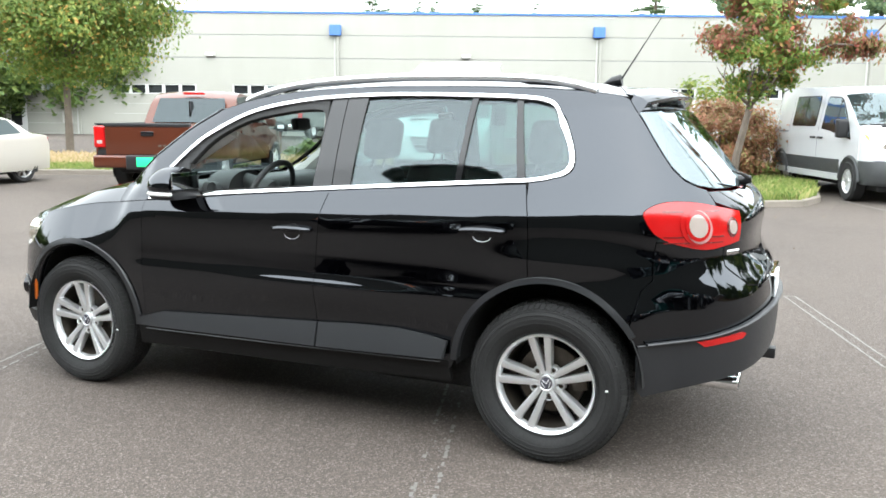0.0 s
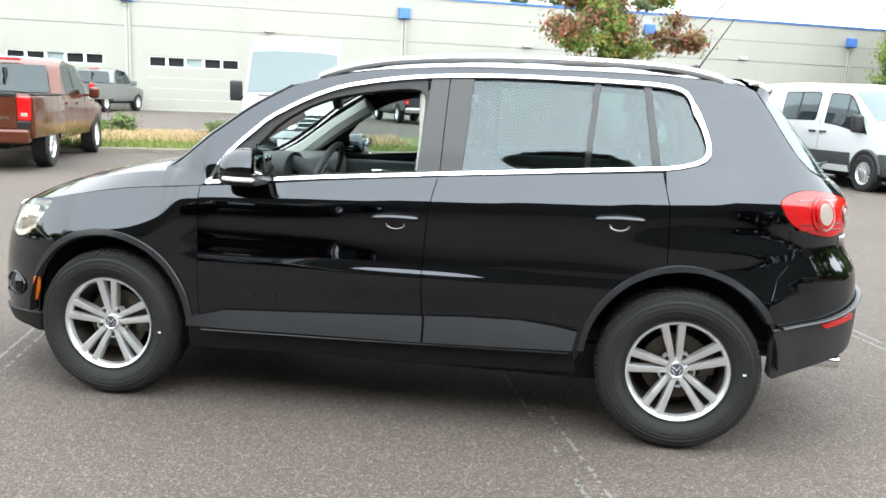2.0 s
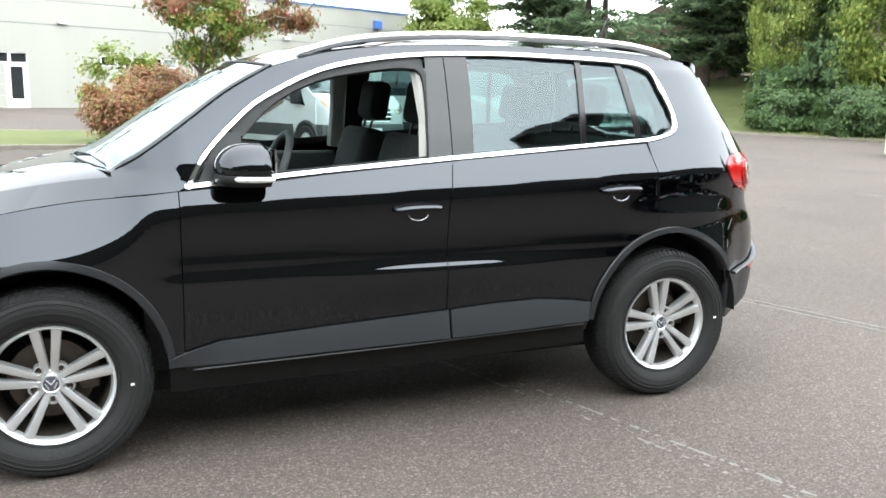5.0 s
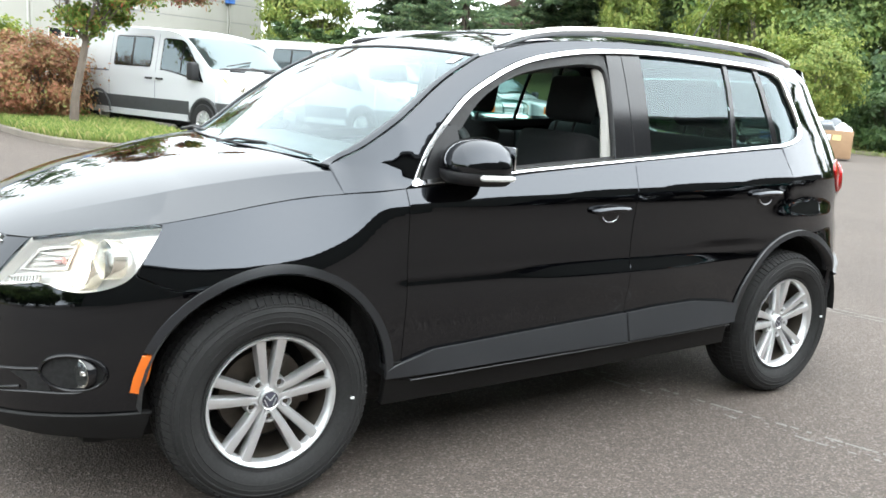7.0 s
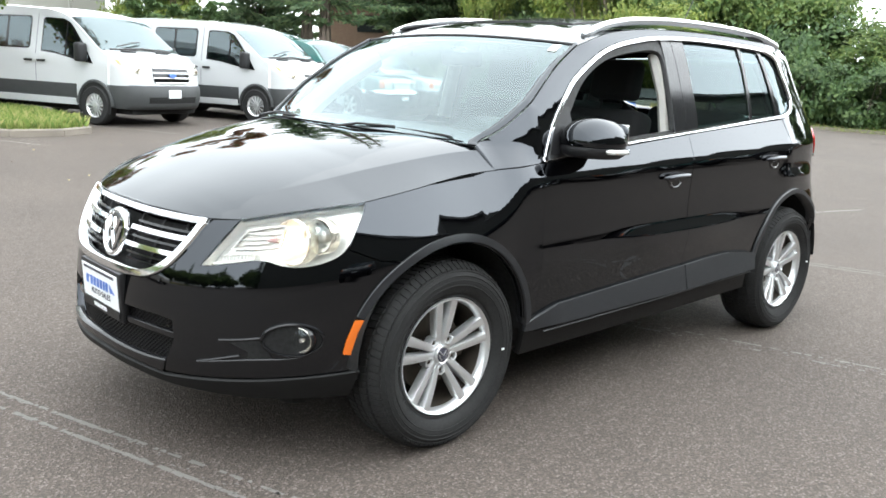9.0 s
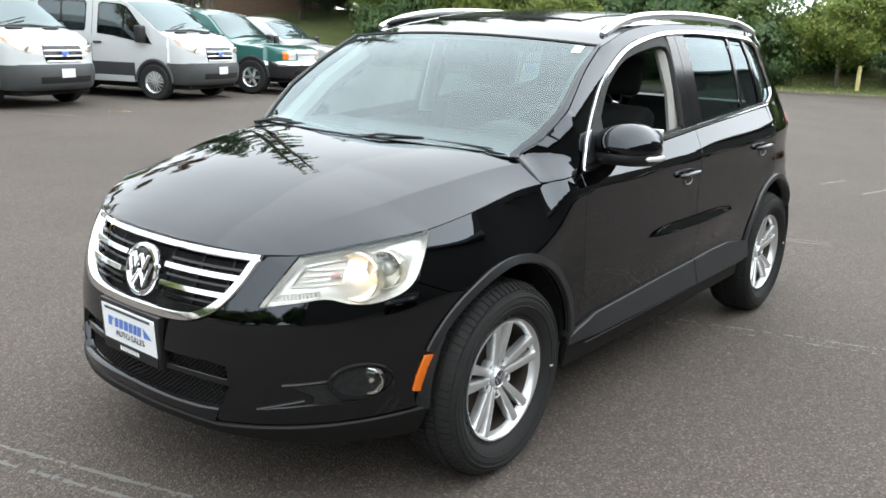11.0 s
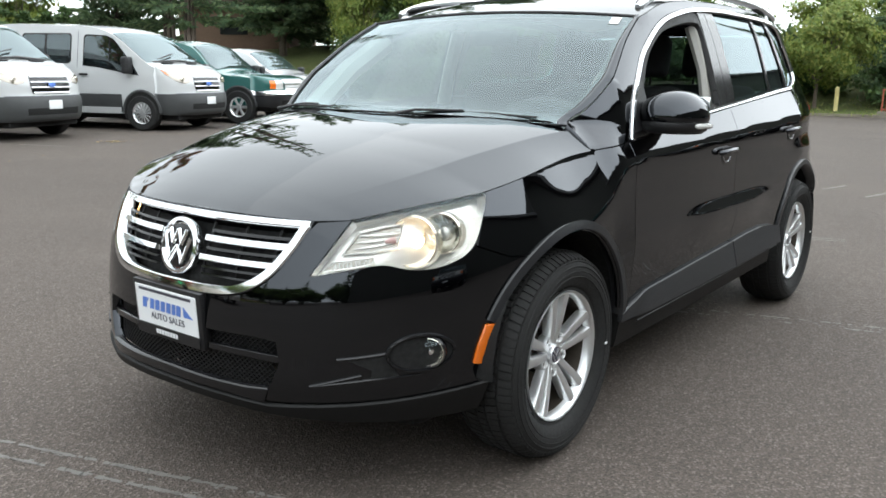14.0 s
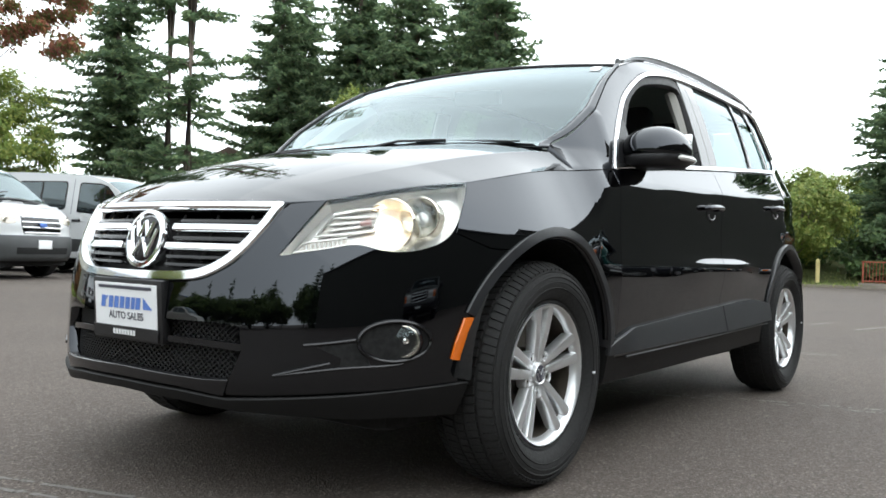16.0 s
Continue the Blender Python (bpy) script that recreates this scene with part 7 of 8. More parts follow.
def pickup(m, label, body_paint, plate=None, detail=True, cover=False):
    """A full-size pickup seen from behind: bed, cab, tailgate."""
    root = thing("pickup_truck", label, "truck", at=m)
    W = 0.985
    hood_sh = Shape(([-1.55, -1.2, -0.9, -0.3, 0.4, 0.8, 0.95, 1.0], [1.20, 1.21, 1.22, 1.20, 1.14, 1.05, 0.95, 0.8]), ([-1.55, 0.5, 0.9, 1.0], [W, W, 0.92, 0.82]), ([-2, 1], [1.05, 1.0]), 0.46, 0.25)
    cab_sh = Shape(([-2.78, -2.70, -2.5, -2.35, -1.5, -1.15, -0.9, -0.45], [1.19, 1.38, 1.74, 1.84, 1.87, 1.83, 1.68, 1.24]), ([-2.8, -0.4], [W, W]), ([-3, 0], [1.2, 1.2]), 0.46, 0.20, crown=0.0)
    build_shell("bonnet", hood_sh, body_paint, root)
    build_shell("cab", cab_sh, body_paint, root)
    side_panels(cab_sh, root, "side_window", [(-2.45, 1.25), (-2.38, 1.78), (-1.80, 1.82), (-1.80, 1.25)], van_glass, 0.008)
    side_panels(cab_sh, root, "side_window", [(-1.74, 1.25), (-1.74, 1.82), (-1.25, 1.78), (-0.72, 1.28)], van_glass, 0.008)
    for x in (-1.77, -2.62, -0.75):
        side_panels(cab_sh, root, "door_seam", [(x, 0.55), (x, 1.2), (x + 0.012, 1.2), (x + 0.012, 0.55)], plate_dark, 0.003, 0.0)
    for x in (-2.4, -1.55):
        side_panels(cab_sh, root, "door_handle", [(x - 0.1, 1.06), (x - 0.1, 1.11), (x + 0.1, 1.11), (x + 0.1, 1.06)], body_paint, 0.03, 0.03)
    top_patch(cab_sh, root, "windscreen", -0.98, -0.5, 1.0, pale_glass)
    S = lambda y, z: Vector((-2.79 + max(0, z - 1.2) * 0.42 - 0.015, y, z))
    # sheet behind the rear glass painted as cabin shade
    shell("dim_cabin", fill([(-0.78, 1.27), (0.78, 1.27), (0.68, 1.76), (-0.68, 1.76)], 0.3, 0.3), S, cabin_shade, root, "", 0.006, 0.0, False)
    shell("rear_window", fill([(-0.78, 1.27), (0.78, 1.27), (0.68, 1.76), (-0.68, 1.76)], 0.3, 0.3), S, van_glass, root, "", 0.012, 0.006, False)
    part("window_divider", box((-2.74, -0.02, 1.27), (-2.60, 0.02, 1.70), 0.005, 1), gloss_black, root)
    part("brake_lamp", box((-2.50, -0.22, 1.84), (-2.42, 0.22, 1.89), 0.015), red_lens, root)
    # bed
    x0, x1, h = -4.85, -2.83, 1.24
    for k in (1, -1):
        bw = part("bed_side", box((x0, k * W - 0.06, 0.55), (x1, k * W + 0.015, h), 0.035, 3), body_paint, root)
        part("bed_rail", box((x0, k * W - 0.07, h), (x1, k * W + 0.02, h + 0.03), 0.012, 2), black_plastic, bw)
        lamp = part("tail_lamp", box((x0 - 0.04, k * 0.90 - 0.10, 0.83), (x0 + 0.08, k * 0.90 + 0.11, 1.22), 0.03, 3), red_lens, root)
        part("reverse_lamp", box((x0 - 0.045, k * 0.90 - 0.05, 0.90), (x0 - 0.02, k * 0.90 + 0.05, 0.96), 0.01), pink_lens, lamp)
    part("bed_floor", box((x0, -W, 0.55), (x1, W, 0.8), 0.02), dark_void, root)
    if cover:
        part("bed_cap", box((x0 + 0.02, -0.9, h), (x1, 0.9, h + 0.55), 0.12, 3), body_paint, root)
        part("cap_window", box((x0 - 0.0, -0.7, h + 0.1), (x0 + 0.06, 0.7, h + 0.45), 0.03), dull_glass, root)
    gate = part("tailgate", box((x0 - 0.05, -0.79, 0.70), (x0 + 0.03, 0.79, h + 0.01), 0.025, 3), body_paint, root)
    part("gate_lip", box((x0 - 0.065, -0.79, h - 0.03), (x0 + 0.03, 0.79, h + 0.035), 0.015, 2), black_plastic, gate)
    part("gate_handle", box((x0 - 0.065, -0.12, 1.04), (x0 - 0.03, 0.12, 1.13), 0.015), gloss_black, gate)
    for i in range(6):
        part("gate_mark", box((x0 - 0.058, -0.68 + i * 0.085, 0.85), (x0 - 0.045, -0.62 + i * 0.085, 0.89), 0.003, 1), dark_steel, gate)
    part("rear_bumper", box((x0 - 0.18, -0.98, 0.47), (x0 + 0.08, 0.98, 0.70), 0.05, 3), body_paint if plate else chrome, root)
    part("bumper_step", box((x0 - 0.20, -0.36, 0.44), (x0 - 0.02, 0.36, 0.705), 0.03, 3), black_plastic, root)
    part("number_plate", box((x0 - 0.215, -0.155, 0.50), (x0 - 0.20, 0.155, 0.67), 0.004), plate or plate_white, root)
    part("tow_hitch", box((x0 - 0.22, -0.06, 0.36), (x0 - 0.02, 0.06, 0.44), 0.01), black_plastic, root)
    mirrors(root, -0.85, 1.05, 1.18, 0.22, body_paint)
    part("chassis", box((-4.7, -0.62, 0.36), (0.7, 0.62, 0.58), 0.04), dark_void, root)
    for x in (0, -3.7):
        for y in (0.89, -0.89):
            round_wheel(root, x, y, 0.41, 0.245, alloy, 6, 0.27)
    return root


def suv(m, label, body_paint, clad, grille_mat, long=4.9, tall=1.85, name="suv"):
    root = thing(name, label, "car", at=m)
    W = 0.96
    sh = Shape(([-long + 0.9, -long + 0.98, -long + 1.3, -2.2, -1.5, -1.25, -0.75, -0.4, 0.0, 0.31], [1.2, 1.5, tall - 0.03, tall, tall - 0.02, tall - 0.10, 1.34, 1.18, 1.15, 1.115]),
               ([-long + 0.9, -long + 1.2, 0.4, 0.8], [0.90, W, W, W]), ([-5, 1], [1.12, 1.02]), 0.42, 0.25, crown=0.015)
    build_shell("body", sh, body_paint, root)
    side_panels(sh, root, "side_window", [(-2.05, 1.18), (-2.05, tall - 0.15), (-1.55, tall - 0.16), (-0.88, 1.18)], van_glass, 0.008)
    side_panels(sh, root, "side_window", [(-3.0, 1.18), (-2.95, tall - 0.15), (-2.12, tall - 0.14), (-2.12, 1.18)], van_glass, 0.008)
    side_panels(sh, root, "lower_cladding", [(-long + 1.0, 0.47), (-long + 1.0, 0.66), (-0.45, 0.66), (-0.45, 0.47)], clad, 0.012, 0.02)
    for x in (-2.08, -0.7, -3.02):
        side_panels(sh, root, "door_seam", [(x, 0.55), (x, 1.15), (x + 0.012, 1.15), (x + 0.012, 0.55)], plate_dark, 0.003, 0.0)
    top_patch(sh, root, "windscreen", -1.27, -0.62, 1.0, pale_glass)
    nz = Nose(sh, 0.30, ([0.38, 0.46, 0.55, 0.72, 0.76, 0.95, 1.02, 1.06, 1.09, 1.115], [0.86, 0.93, 0.96, 0.96, 0.92, 0.89, 0.84, 0.74, 0.56, 0.31]), 4.2)
    nz.skin(root, body_paint, 0.40, 1.115)
    nz.skin(root, clad, 0.40, 0.66, "front_bumper", 0.03)
    nz.skin(root, chrome if clad is cladding and tall > 1.85 else clad, 0.66, 0.75, "bumper_bar", 0.03)
    nz.patch(root, "air_slot", rect(-0.30, 0.30, 0.47, 0.55), dark_void, 0.034, 0.0)
    grille = nz.patch(root, "grille_panel", [(-0.10, 0.79), (0.10, 0.79), (0.13, 1.02), (-0.13, 1.02)], grille_mat, 0.008, 0.02)[0]
    for z, u in ((0.79, 0.10), (0.86, 0.11), (0.94, 0.12), (1.015, 0.13)):
        nz.bar(grille, "grille_bar", u, z, 0.012, satin)
    part("number_plate", box((0.995, -0.155, 0.52), (1.005, 0.155, 0.66), 0.004), plate_white, root)
    for hl in nz.patch(root, "head_lamp", rect(0.155, 0.40, 0.80, 1.0), clear_lens, 0.008, 0.02, True):
        k = 1 if hl.data.vertices[0].co.y > 0 else -1
        shell("corner_lamp", fill([(k * u, z) for u, z in rect(0.40, 0.60, 0.81, 0.99)], 0.05, 0.05), nz, amber_lens, hl, "", 0.008, 0.02, True)
    mirrors(root, -0.75, 1.0, 1.14, 0.2, clad)
    for x in (0, -long + 2.0):
        for y in (0.86, -0.86):
            round_wheel(root, x, y, 0.385, 0.225, alloy, 6, 0.26)
        for k in (1, -1):
            arc = [(x + 0.45 * math.cos(a), k * (sh.side(x, 0.6) + 0.01), 0.40 + 0.45 * math.sin(a)) for a in (math.pi * i / 16 for i in range(17))]
            part("arch_lip", tube(arc, 0.03, 6), clad, root)
    part("underbody", box((-long + 1.1, -0.75, 0.28), (0.7, 0.75, 0.55), 0.05), dark_void, root)
    # near-black filler box, the rear cabin's shade as colour
    part("cabin_dark", box((-long + 1.2, -0.7, 0.5), (-2.3, 0.7, 1.55), 0.05), dark_void, root)
    part("dashboard", box((-1.1, -0.8, 0.9), (-0.7, 0.8, 1.15), 0.06), dash_plastic, root)
    return root


def saloon(m, label, body_paint):
    root = thing("saloon_car", label, "car", at=m)
    sh = Shape(([-3.55, -3.5, -3.3, -2.9, -2.45, -1.7, -1.1, -0.55, -0.1, 0.5, 0.75, 0.85], [0.85, 0.98, 1.05, 1.10, 1.36, 1.45, 1.42, 1.20, 0.98, 0.90, 0.78, 0.6]),
               ([-3.55, -3.3, 0.3, 0.7, 0.85], [0.78, 0.86, 0.88, 0.80, 0.66]), ([-4, 1], [0.98, 0.9]), 0.25, 0.38)
    build_shell("body", sh, body_paint, root)
    side_panels(sh, root, "side_window", [(-1.65, 0.98), (-1.65, 1.32), (-1.1, 1.30), (-0.5, 1.0)], van_glass, 0.008)
    side_panels(sh, root, "side_window", [(-2.6, 1.02), (-2.3, 1.30), (-1.72, 1.32), (-1.72, 0.98)], van_glass, 0.008)
    top_patch(sh, root, "windscreen", -1.05, -0.25, 1.0, pale_glass)
    top_patch(sh, root, "rear_window", -2.85, -2.4, 1.0, pale_glass)
    for k in (1, -1):
        part("head_lamp", put(box((-0.2, -0.12, -0.07), (0.12, 0.12, 0.08), 0.05, 3), Matrix.Translation((0.62, k * 0.62, 0.70)) @ pose(0, 0, 0, 0, 15, -k * 25)), clear_lens, root)
        part("tail_lamp", put(box((-0.1, -0.12, -0.08), (0.1, 0.12, 0.08), 0.04, 3), Matrix.Translation((-3.42, k * 0.68, 0.85)) @ pose(0, 0, 0, 0, 0, k * 20)), red_lens, root)
    mirrors(root, -0.6, 0.92, 0.95, 0.14, body_paint, 0.16)
    for x in (0, -2.7):
        for y in (0.77, -0.77):
            round_wheel(root, x, y, 0.32, 0.21, alloy, 7, 0.2)
    part("underbody", box((-3.3, -0.7, 0.18), (0.6, 0.7, 0.4), 0.05), dark_void, root)
    return root


def stand(x, y, yaw):
    return pose(x, y, ground_z(x, y), 0, 0, yaw)


van(stand(-3.72, -13.1, 110), "white panel van with grey lower cladding parked beside the island", "parked vans")
van(stand(-7.22, -13.4, 110), "white panel van with grey lower cladding parked beside a green car", "parked vans")
tall_van(stand(4.85, -12.0, 107), "tall white van with a wide black grille parked nose out")
suv(stand(-10.1, -14.0, 110), "dark green sport utility vehicle with black bumper", green_paint, cladding, satin, 5.1, 1.88)
suv(stand(-12.5, -14.9, 110), "silver sport utility vehicle with grey bumper and crossbar grille", silver_paint, cladding, gloss_black, 4.9, 1.80)
h = Vector((0.34, -0.94)).normalized()
r0 = Vector((9.25, -8.9))
pickup(stand(r0.x + h.x * 3.7, r0.y + h.y * 3.7, math.degrees(math.atan2(h.y, h.x))), "copper brown pickup truck with a green paper plate", copper_paint, plate_green)
for l, n_, pt, lab, cov in ((5.6, -39.2, grey_paint, "grey-green pickup truck parked by the warehouse", False), (-7.6, -37.0, dark_paint, "black pickup truck with a canopy parked by the warehouse", True)):
    p = at_wall(l, n_ + 4.0)
    yaw = math.degrees(math.atan2(-WN.y, -WN.x)) + (-16 if l > 0 else 4)
    pickup(stand(p.x - WN.x * 4.3, p.y - WN.y * 4.3, yaw), lab, pt, None, True, cov)
saloon(stand(13.6, -5.75, 94), "champagne saloon car parked beside the planted strip", beige_paint)
# unseen cars added before the office to darken what the black car's side mirrors
for x, pt, lab in ((-25.5, dark_paint, "charcoal sport utility vehicle added out of view for the reflections"), (-21.8, grey_paint, "grey-green sport utility vehicle added out of view for the reflections"), (-17.6, dark_paint, "charcoal sport utility vehicle added out of view for the reflections"),
                   (-13.2, green_paint, "dark green sport utility vehicle added out of view for the reflections"), (-9.4, dark_paint, "charcoal sport utility vehicle added out of view for the reflections"), (3.4, grey_paint, "grey-green sport utility vehicle added out of view for the reflections")):
    suv(stand(x, 8.6, 268), lab, pt, cladding, gloss_black, 4.8, 1.75)


# ---- trees and shrubs ----
def leaf_mat(name, stops, rough=0.6, trans=0.35):
    m = Mat(name, stops[0][1], rough)
    big = m.noise(0.8, 3)
    col = m.ramp(m.per_island(), stops)
    m.set("Base Color", m.mix(m.ramp(big, [(0.35, (0.0,)), (0.7, (1.0,))]), m.mix(0.35, col, (0.02, 0.03, 0.01)), col))
    tl, mx = m.n.new("ShaderNodeBsdfTranslucent"), m.n.new("ShaderNodeMixShader")
    m.l.new(col, tl.inputs["Color"])
    mx.inputs["Fac"].default_value = trans
    m.l.new(m.p.outputs["BSDF"], mx.inputs[1])
    m.l.new(tl.outputs["BSDF"], mx.inputs[2])
    m.l.new(mx.outputs["Shader"], m.n["Material Output"].inputs["Surface"])
    return m.m


bark = plain("bark", (0.12, 0.095, 0.075), 0.95, spread=0.4, scale=4, bump=0.8, fine=25)
fir = leaf_mat("fir_needles", [(0.0, (0.08, 0.13, 0.075)), (0.5, (0.13, 0.20, 0.105)), (1.0, (0.23, 0.30, 0.15))], 0.7, 0.7)
maple = leaf_mat("turning_maple_leaves", [(0.0, (0.10, 0.17, 0.025)), (0.55, (0.16, 0.235, 0.04)), (0.86, (0.25, 0.28, 0.055)), (0.96, (0.40, 0.29, 0.06)), (1.0, (0.48, 0.22, 0.05))])
redleaf = leaf_mat("red_and_green_leaves", [(0.0, (0.12, 0.21, 0.035)), (0.6, (0.20, 0.29, 0.05)), (0.85, (0.32, 0.30, 0.07)), (0.96, (0.42, 0.20, 0.07)), (1.0, (0.46, 0.12, 0.06))])
crimson = leaf_mat("crimson_autumn_leaves", [(0.0, (0.13, 0.19, 0.05)), (0.3, (0.20, 0.17, 0.06)), (0.55, (0.28, 0.12, 0.07)), (0.8, (0.34, 0.10, 0.075)), (1.0, (0.42, 0.20, 0.10))])
maroon = leaf_mat("maroon_leaves", [(0.0, (0.05, 0.018, 0.016)), (0.6, (0.12, 0.03, 0.025)), (1.0, (0.2, 0.07, 0.04))])
russet = leaf_mat("russet_shrub_leaves", [(0.0, (0.20, 0.15, 0.05)), (0.4, (0.34, 0.14, 0.07)), (0.75, (0.44, 0.20, 0.12)), (1.0, (0.30, 0.32, 0.10))])
green = leaf_mat("green_leaves", [(0.0, (0.06, 0.12, 0.028)), (0.5, (0.12, 0.19, 0.045)), (1.0, (0.21, 0.27, 0.065))])
lime = leaf_mat("yellow_green_leaves", [(0.0, (0.13, 0.20, 0.035)), (0.6, (0.22, 0.29, 0.055)), (1.0, (0.36, 0.37, 0.09))])
hedge_g = leaf_mat("dark_shrub_leaves", [(0.0, (0.035, 0.08, 0.025)), (0.6, (0.075, 0.14, 0.042)), (1.0, (0.13, 0.20, 0.06))])


def leaf_quad(vs, fs, p, n, size, rg, ratio=0.55):
    """A small folded leaf at p, lying across n."""
    t = n.cross(Vector((rg.uniform(-1, 1), rg.uniform(-1, 1), rg.uniform(-1, 1))))
    if t.length < 1e-4:
        return
    t.normalize()
    b = n.cross(t).normalized()
    k = len(vs)
    s = size * rg.uniform(0.6, 1.3)
    vs += [tuple(p - t * s), tuple(p + b * s * ratio + n * s * 0.15), tuple(p + t * s), tuple(p - b * s * ratio + n * s * 0.15)]
    fs += [(k, k + 1, k + 2), (k, k + 2, k + 3)]


def grow(bm_pts, p, d, ln, r, depth, rg, tips, spread=0.7, up=0.25):
    """Limbs that fork, as lists of (points, radii); tips gather their ends."""
    pts, rad = [p], [r]
    q = p
    for i in range(3):
        d = (d + Vector((rg.uniform(-1, 1), rg.uniform(-1, 1), rg.uniform(-0.4, 1))) * 0.16).normalized()
        q = q + d * ln / 3
        pts.append(q)
        rad.append(r * (1 - 0.16 * (i + 1)))
    bm_pts.append((pts, rad))
    if depth == 0:
        tips.append((q, d))
        return
    for i in range(rg.choice((2, 3, 3))):
        nd = (d + Vector((rg.uniform(-1, 1), rg.uniform(-1, 1), rg.uniform(-0.5, 0.9))) * spread + Vector((0, 0, up))).normalized()
        grow(bm_pts, q, nd, ln * rg.uniform(0.62, 0.85), r * 0.55, depth - 1, rg, tips, spread, up)


def broadleaf(name, m, trunk_h, crown, count, size, mat, label, seed, mat2=None, lean=(0, 0), gap=0.0, category="tree", clumps=70, trunk_r=0.1, low=0.0, bough=()):
    """Trunk, forked limbs and a crown of clumped leaves in an uneven ellipsoid (rx, ry, rz, height of its middle)."""
    rg = random.Random(seed)
    root = thing(name, label, category, at=m)
    rx, ry, rz, cz = crown
    limbs, tips = [], []
    top = Vector((lean[0], lean[1], trunk_h))
    if trunk_h > 0:
        limbs.append(([Vector((0, 0, -0.1)), Vector((lean[0] * 0.2, lean[1] * 0.2, trunk_h * 0.4)), top], [trunk_r * 1.25, trunk_r, trunk_r * 0.8]))
    for i in range(5):
        a = 2 * math.pi * i / 5 + rg.uniform(-0.4, 0.4)
        grow(limbs, top, Vector((math.cos(a) * 0.7, math.sin(a) * 0.7, 0.8)).normalized(), max(0.3, min((cz + rz - trunk_h) * 0.36, rx * 0.56)), trunk_r * 0.5, 2, rg, tips)
    if bough:
        limbs.append(([top] + [Vector(b) for b in bough[:3]], [trunk_r * 0.55, trunk_r * 0.4, trunk_r * 0.28, trunk_r * 0.15]))
        for a, b in ((0, 3), (2, 6)):
            if b < len(bough):
                limbs.append(([Vector(bough[a]), Vector(bough[b])], [trunk_r * 0.25, trunk_r * 0.08]))
    bm = bmesh.new()
    for pts, rad in limbs:
        join_in(bm, tube(pts, rad, 7))
    part("trunk", bm, bark, root)
    cl = []
    for i in range(clumps):
        while True:
            v = Vector((rg.uniform(-1, 1), rg.uniform(-1, 1), rg.uniform(-1, 1)))
            if 0.35 < v.length < 1:
                break
        v = v.normalized() * (v.length ** 0.5)
        if v.z < -0.2 and rg.random() < low:
            v.z *= 0.3
        w = 1 + 0.22 * noise.noise(v * 1.7 + Vector((seed, 0, 0)))
        cl.append((Vector((v.x * rx * w + lean[0], v.y * ry * w + lean[1], cz + v.z * rz * w)), rg.uniform(0.5, 1.0)))
    for b in bough:
        cl += [(Vector(b) + Vector((rg.gauss(0, 0.2), rg.gauss(0, 0.25), rg.gauss(0, 0.12))), rg.uniform(0.45, 0.8)) for q in range(3)]
    if gap:
        cl = [c for c in cl if rg.random() > gap]
    sets = [([], []), ([], [])]
    cr = (rx * ry * rz) ** (1 / 3) * 0.30
    for i in range(count):
        c, w = cl[rg.randrange(len(cl))]
        v = Vector((rg.gauss(0, 1), rg.gauss(0, 1), rg.gauss(0, 0.7)))
        p = c + v * cr * 0.62 * w
        out = (p - Vector((lean[0], lean[1], cz))).normalized() + Vector((rg.uniform(-1, 1), rg.uniform(-1, 1), rg.uniform(-0.3, 1.2))) * 0.8
        s = sets[1] if mat2 and (c.z + 1.6 * noise.noise(c * 0.9) > 3.25 or c.x < -2.5) else sets[0]
        leaf_quad(s[0], s[1], p, out.normalized(), size, rg)
    raw("crown", sets[0][0], sets[0][1], mat, root, smooth=False)
    if mat2:
        raw("crown", sets[1][0], sets[1][1], mat2, root, smooth=False)
    return root


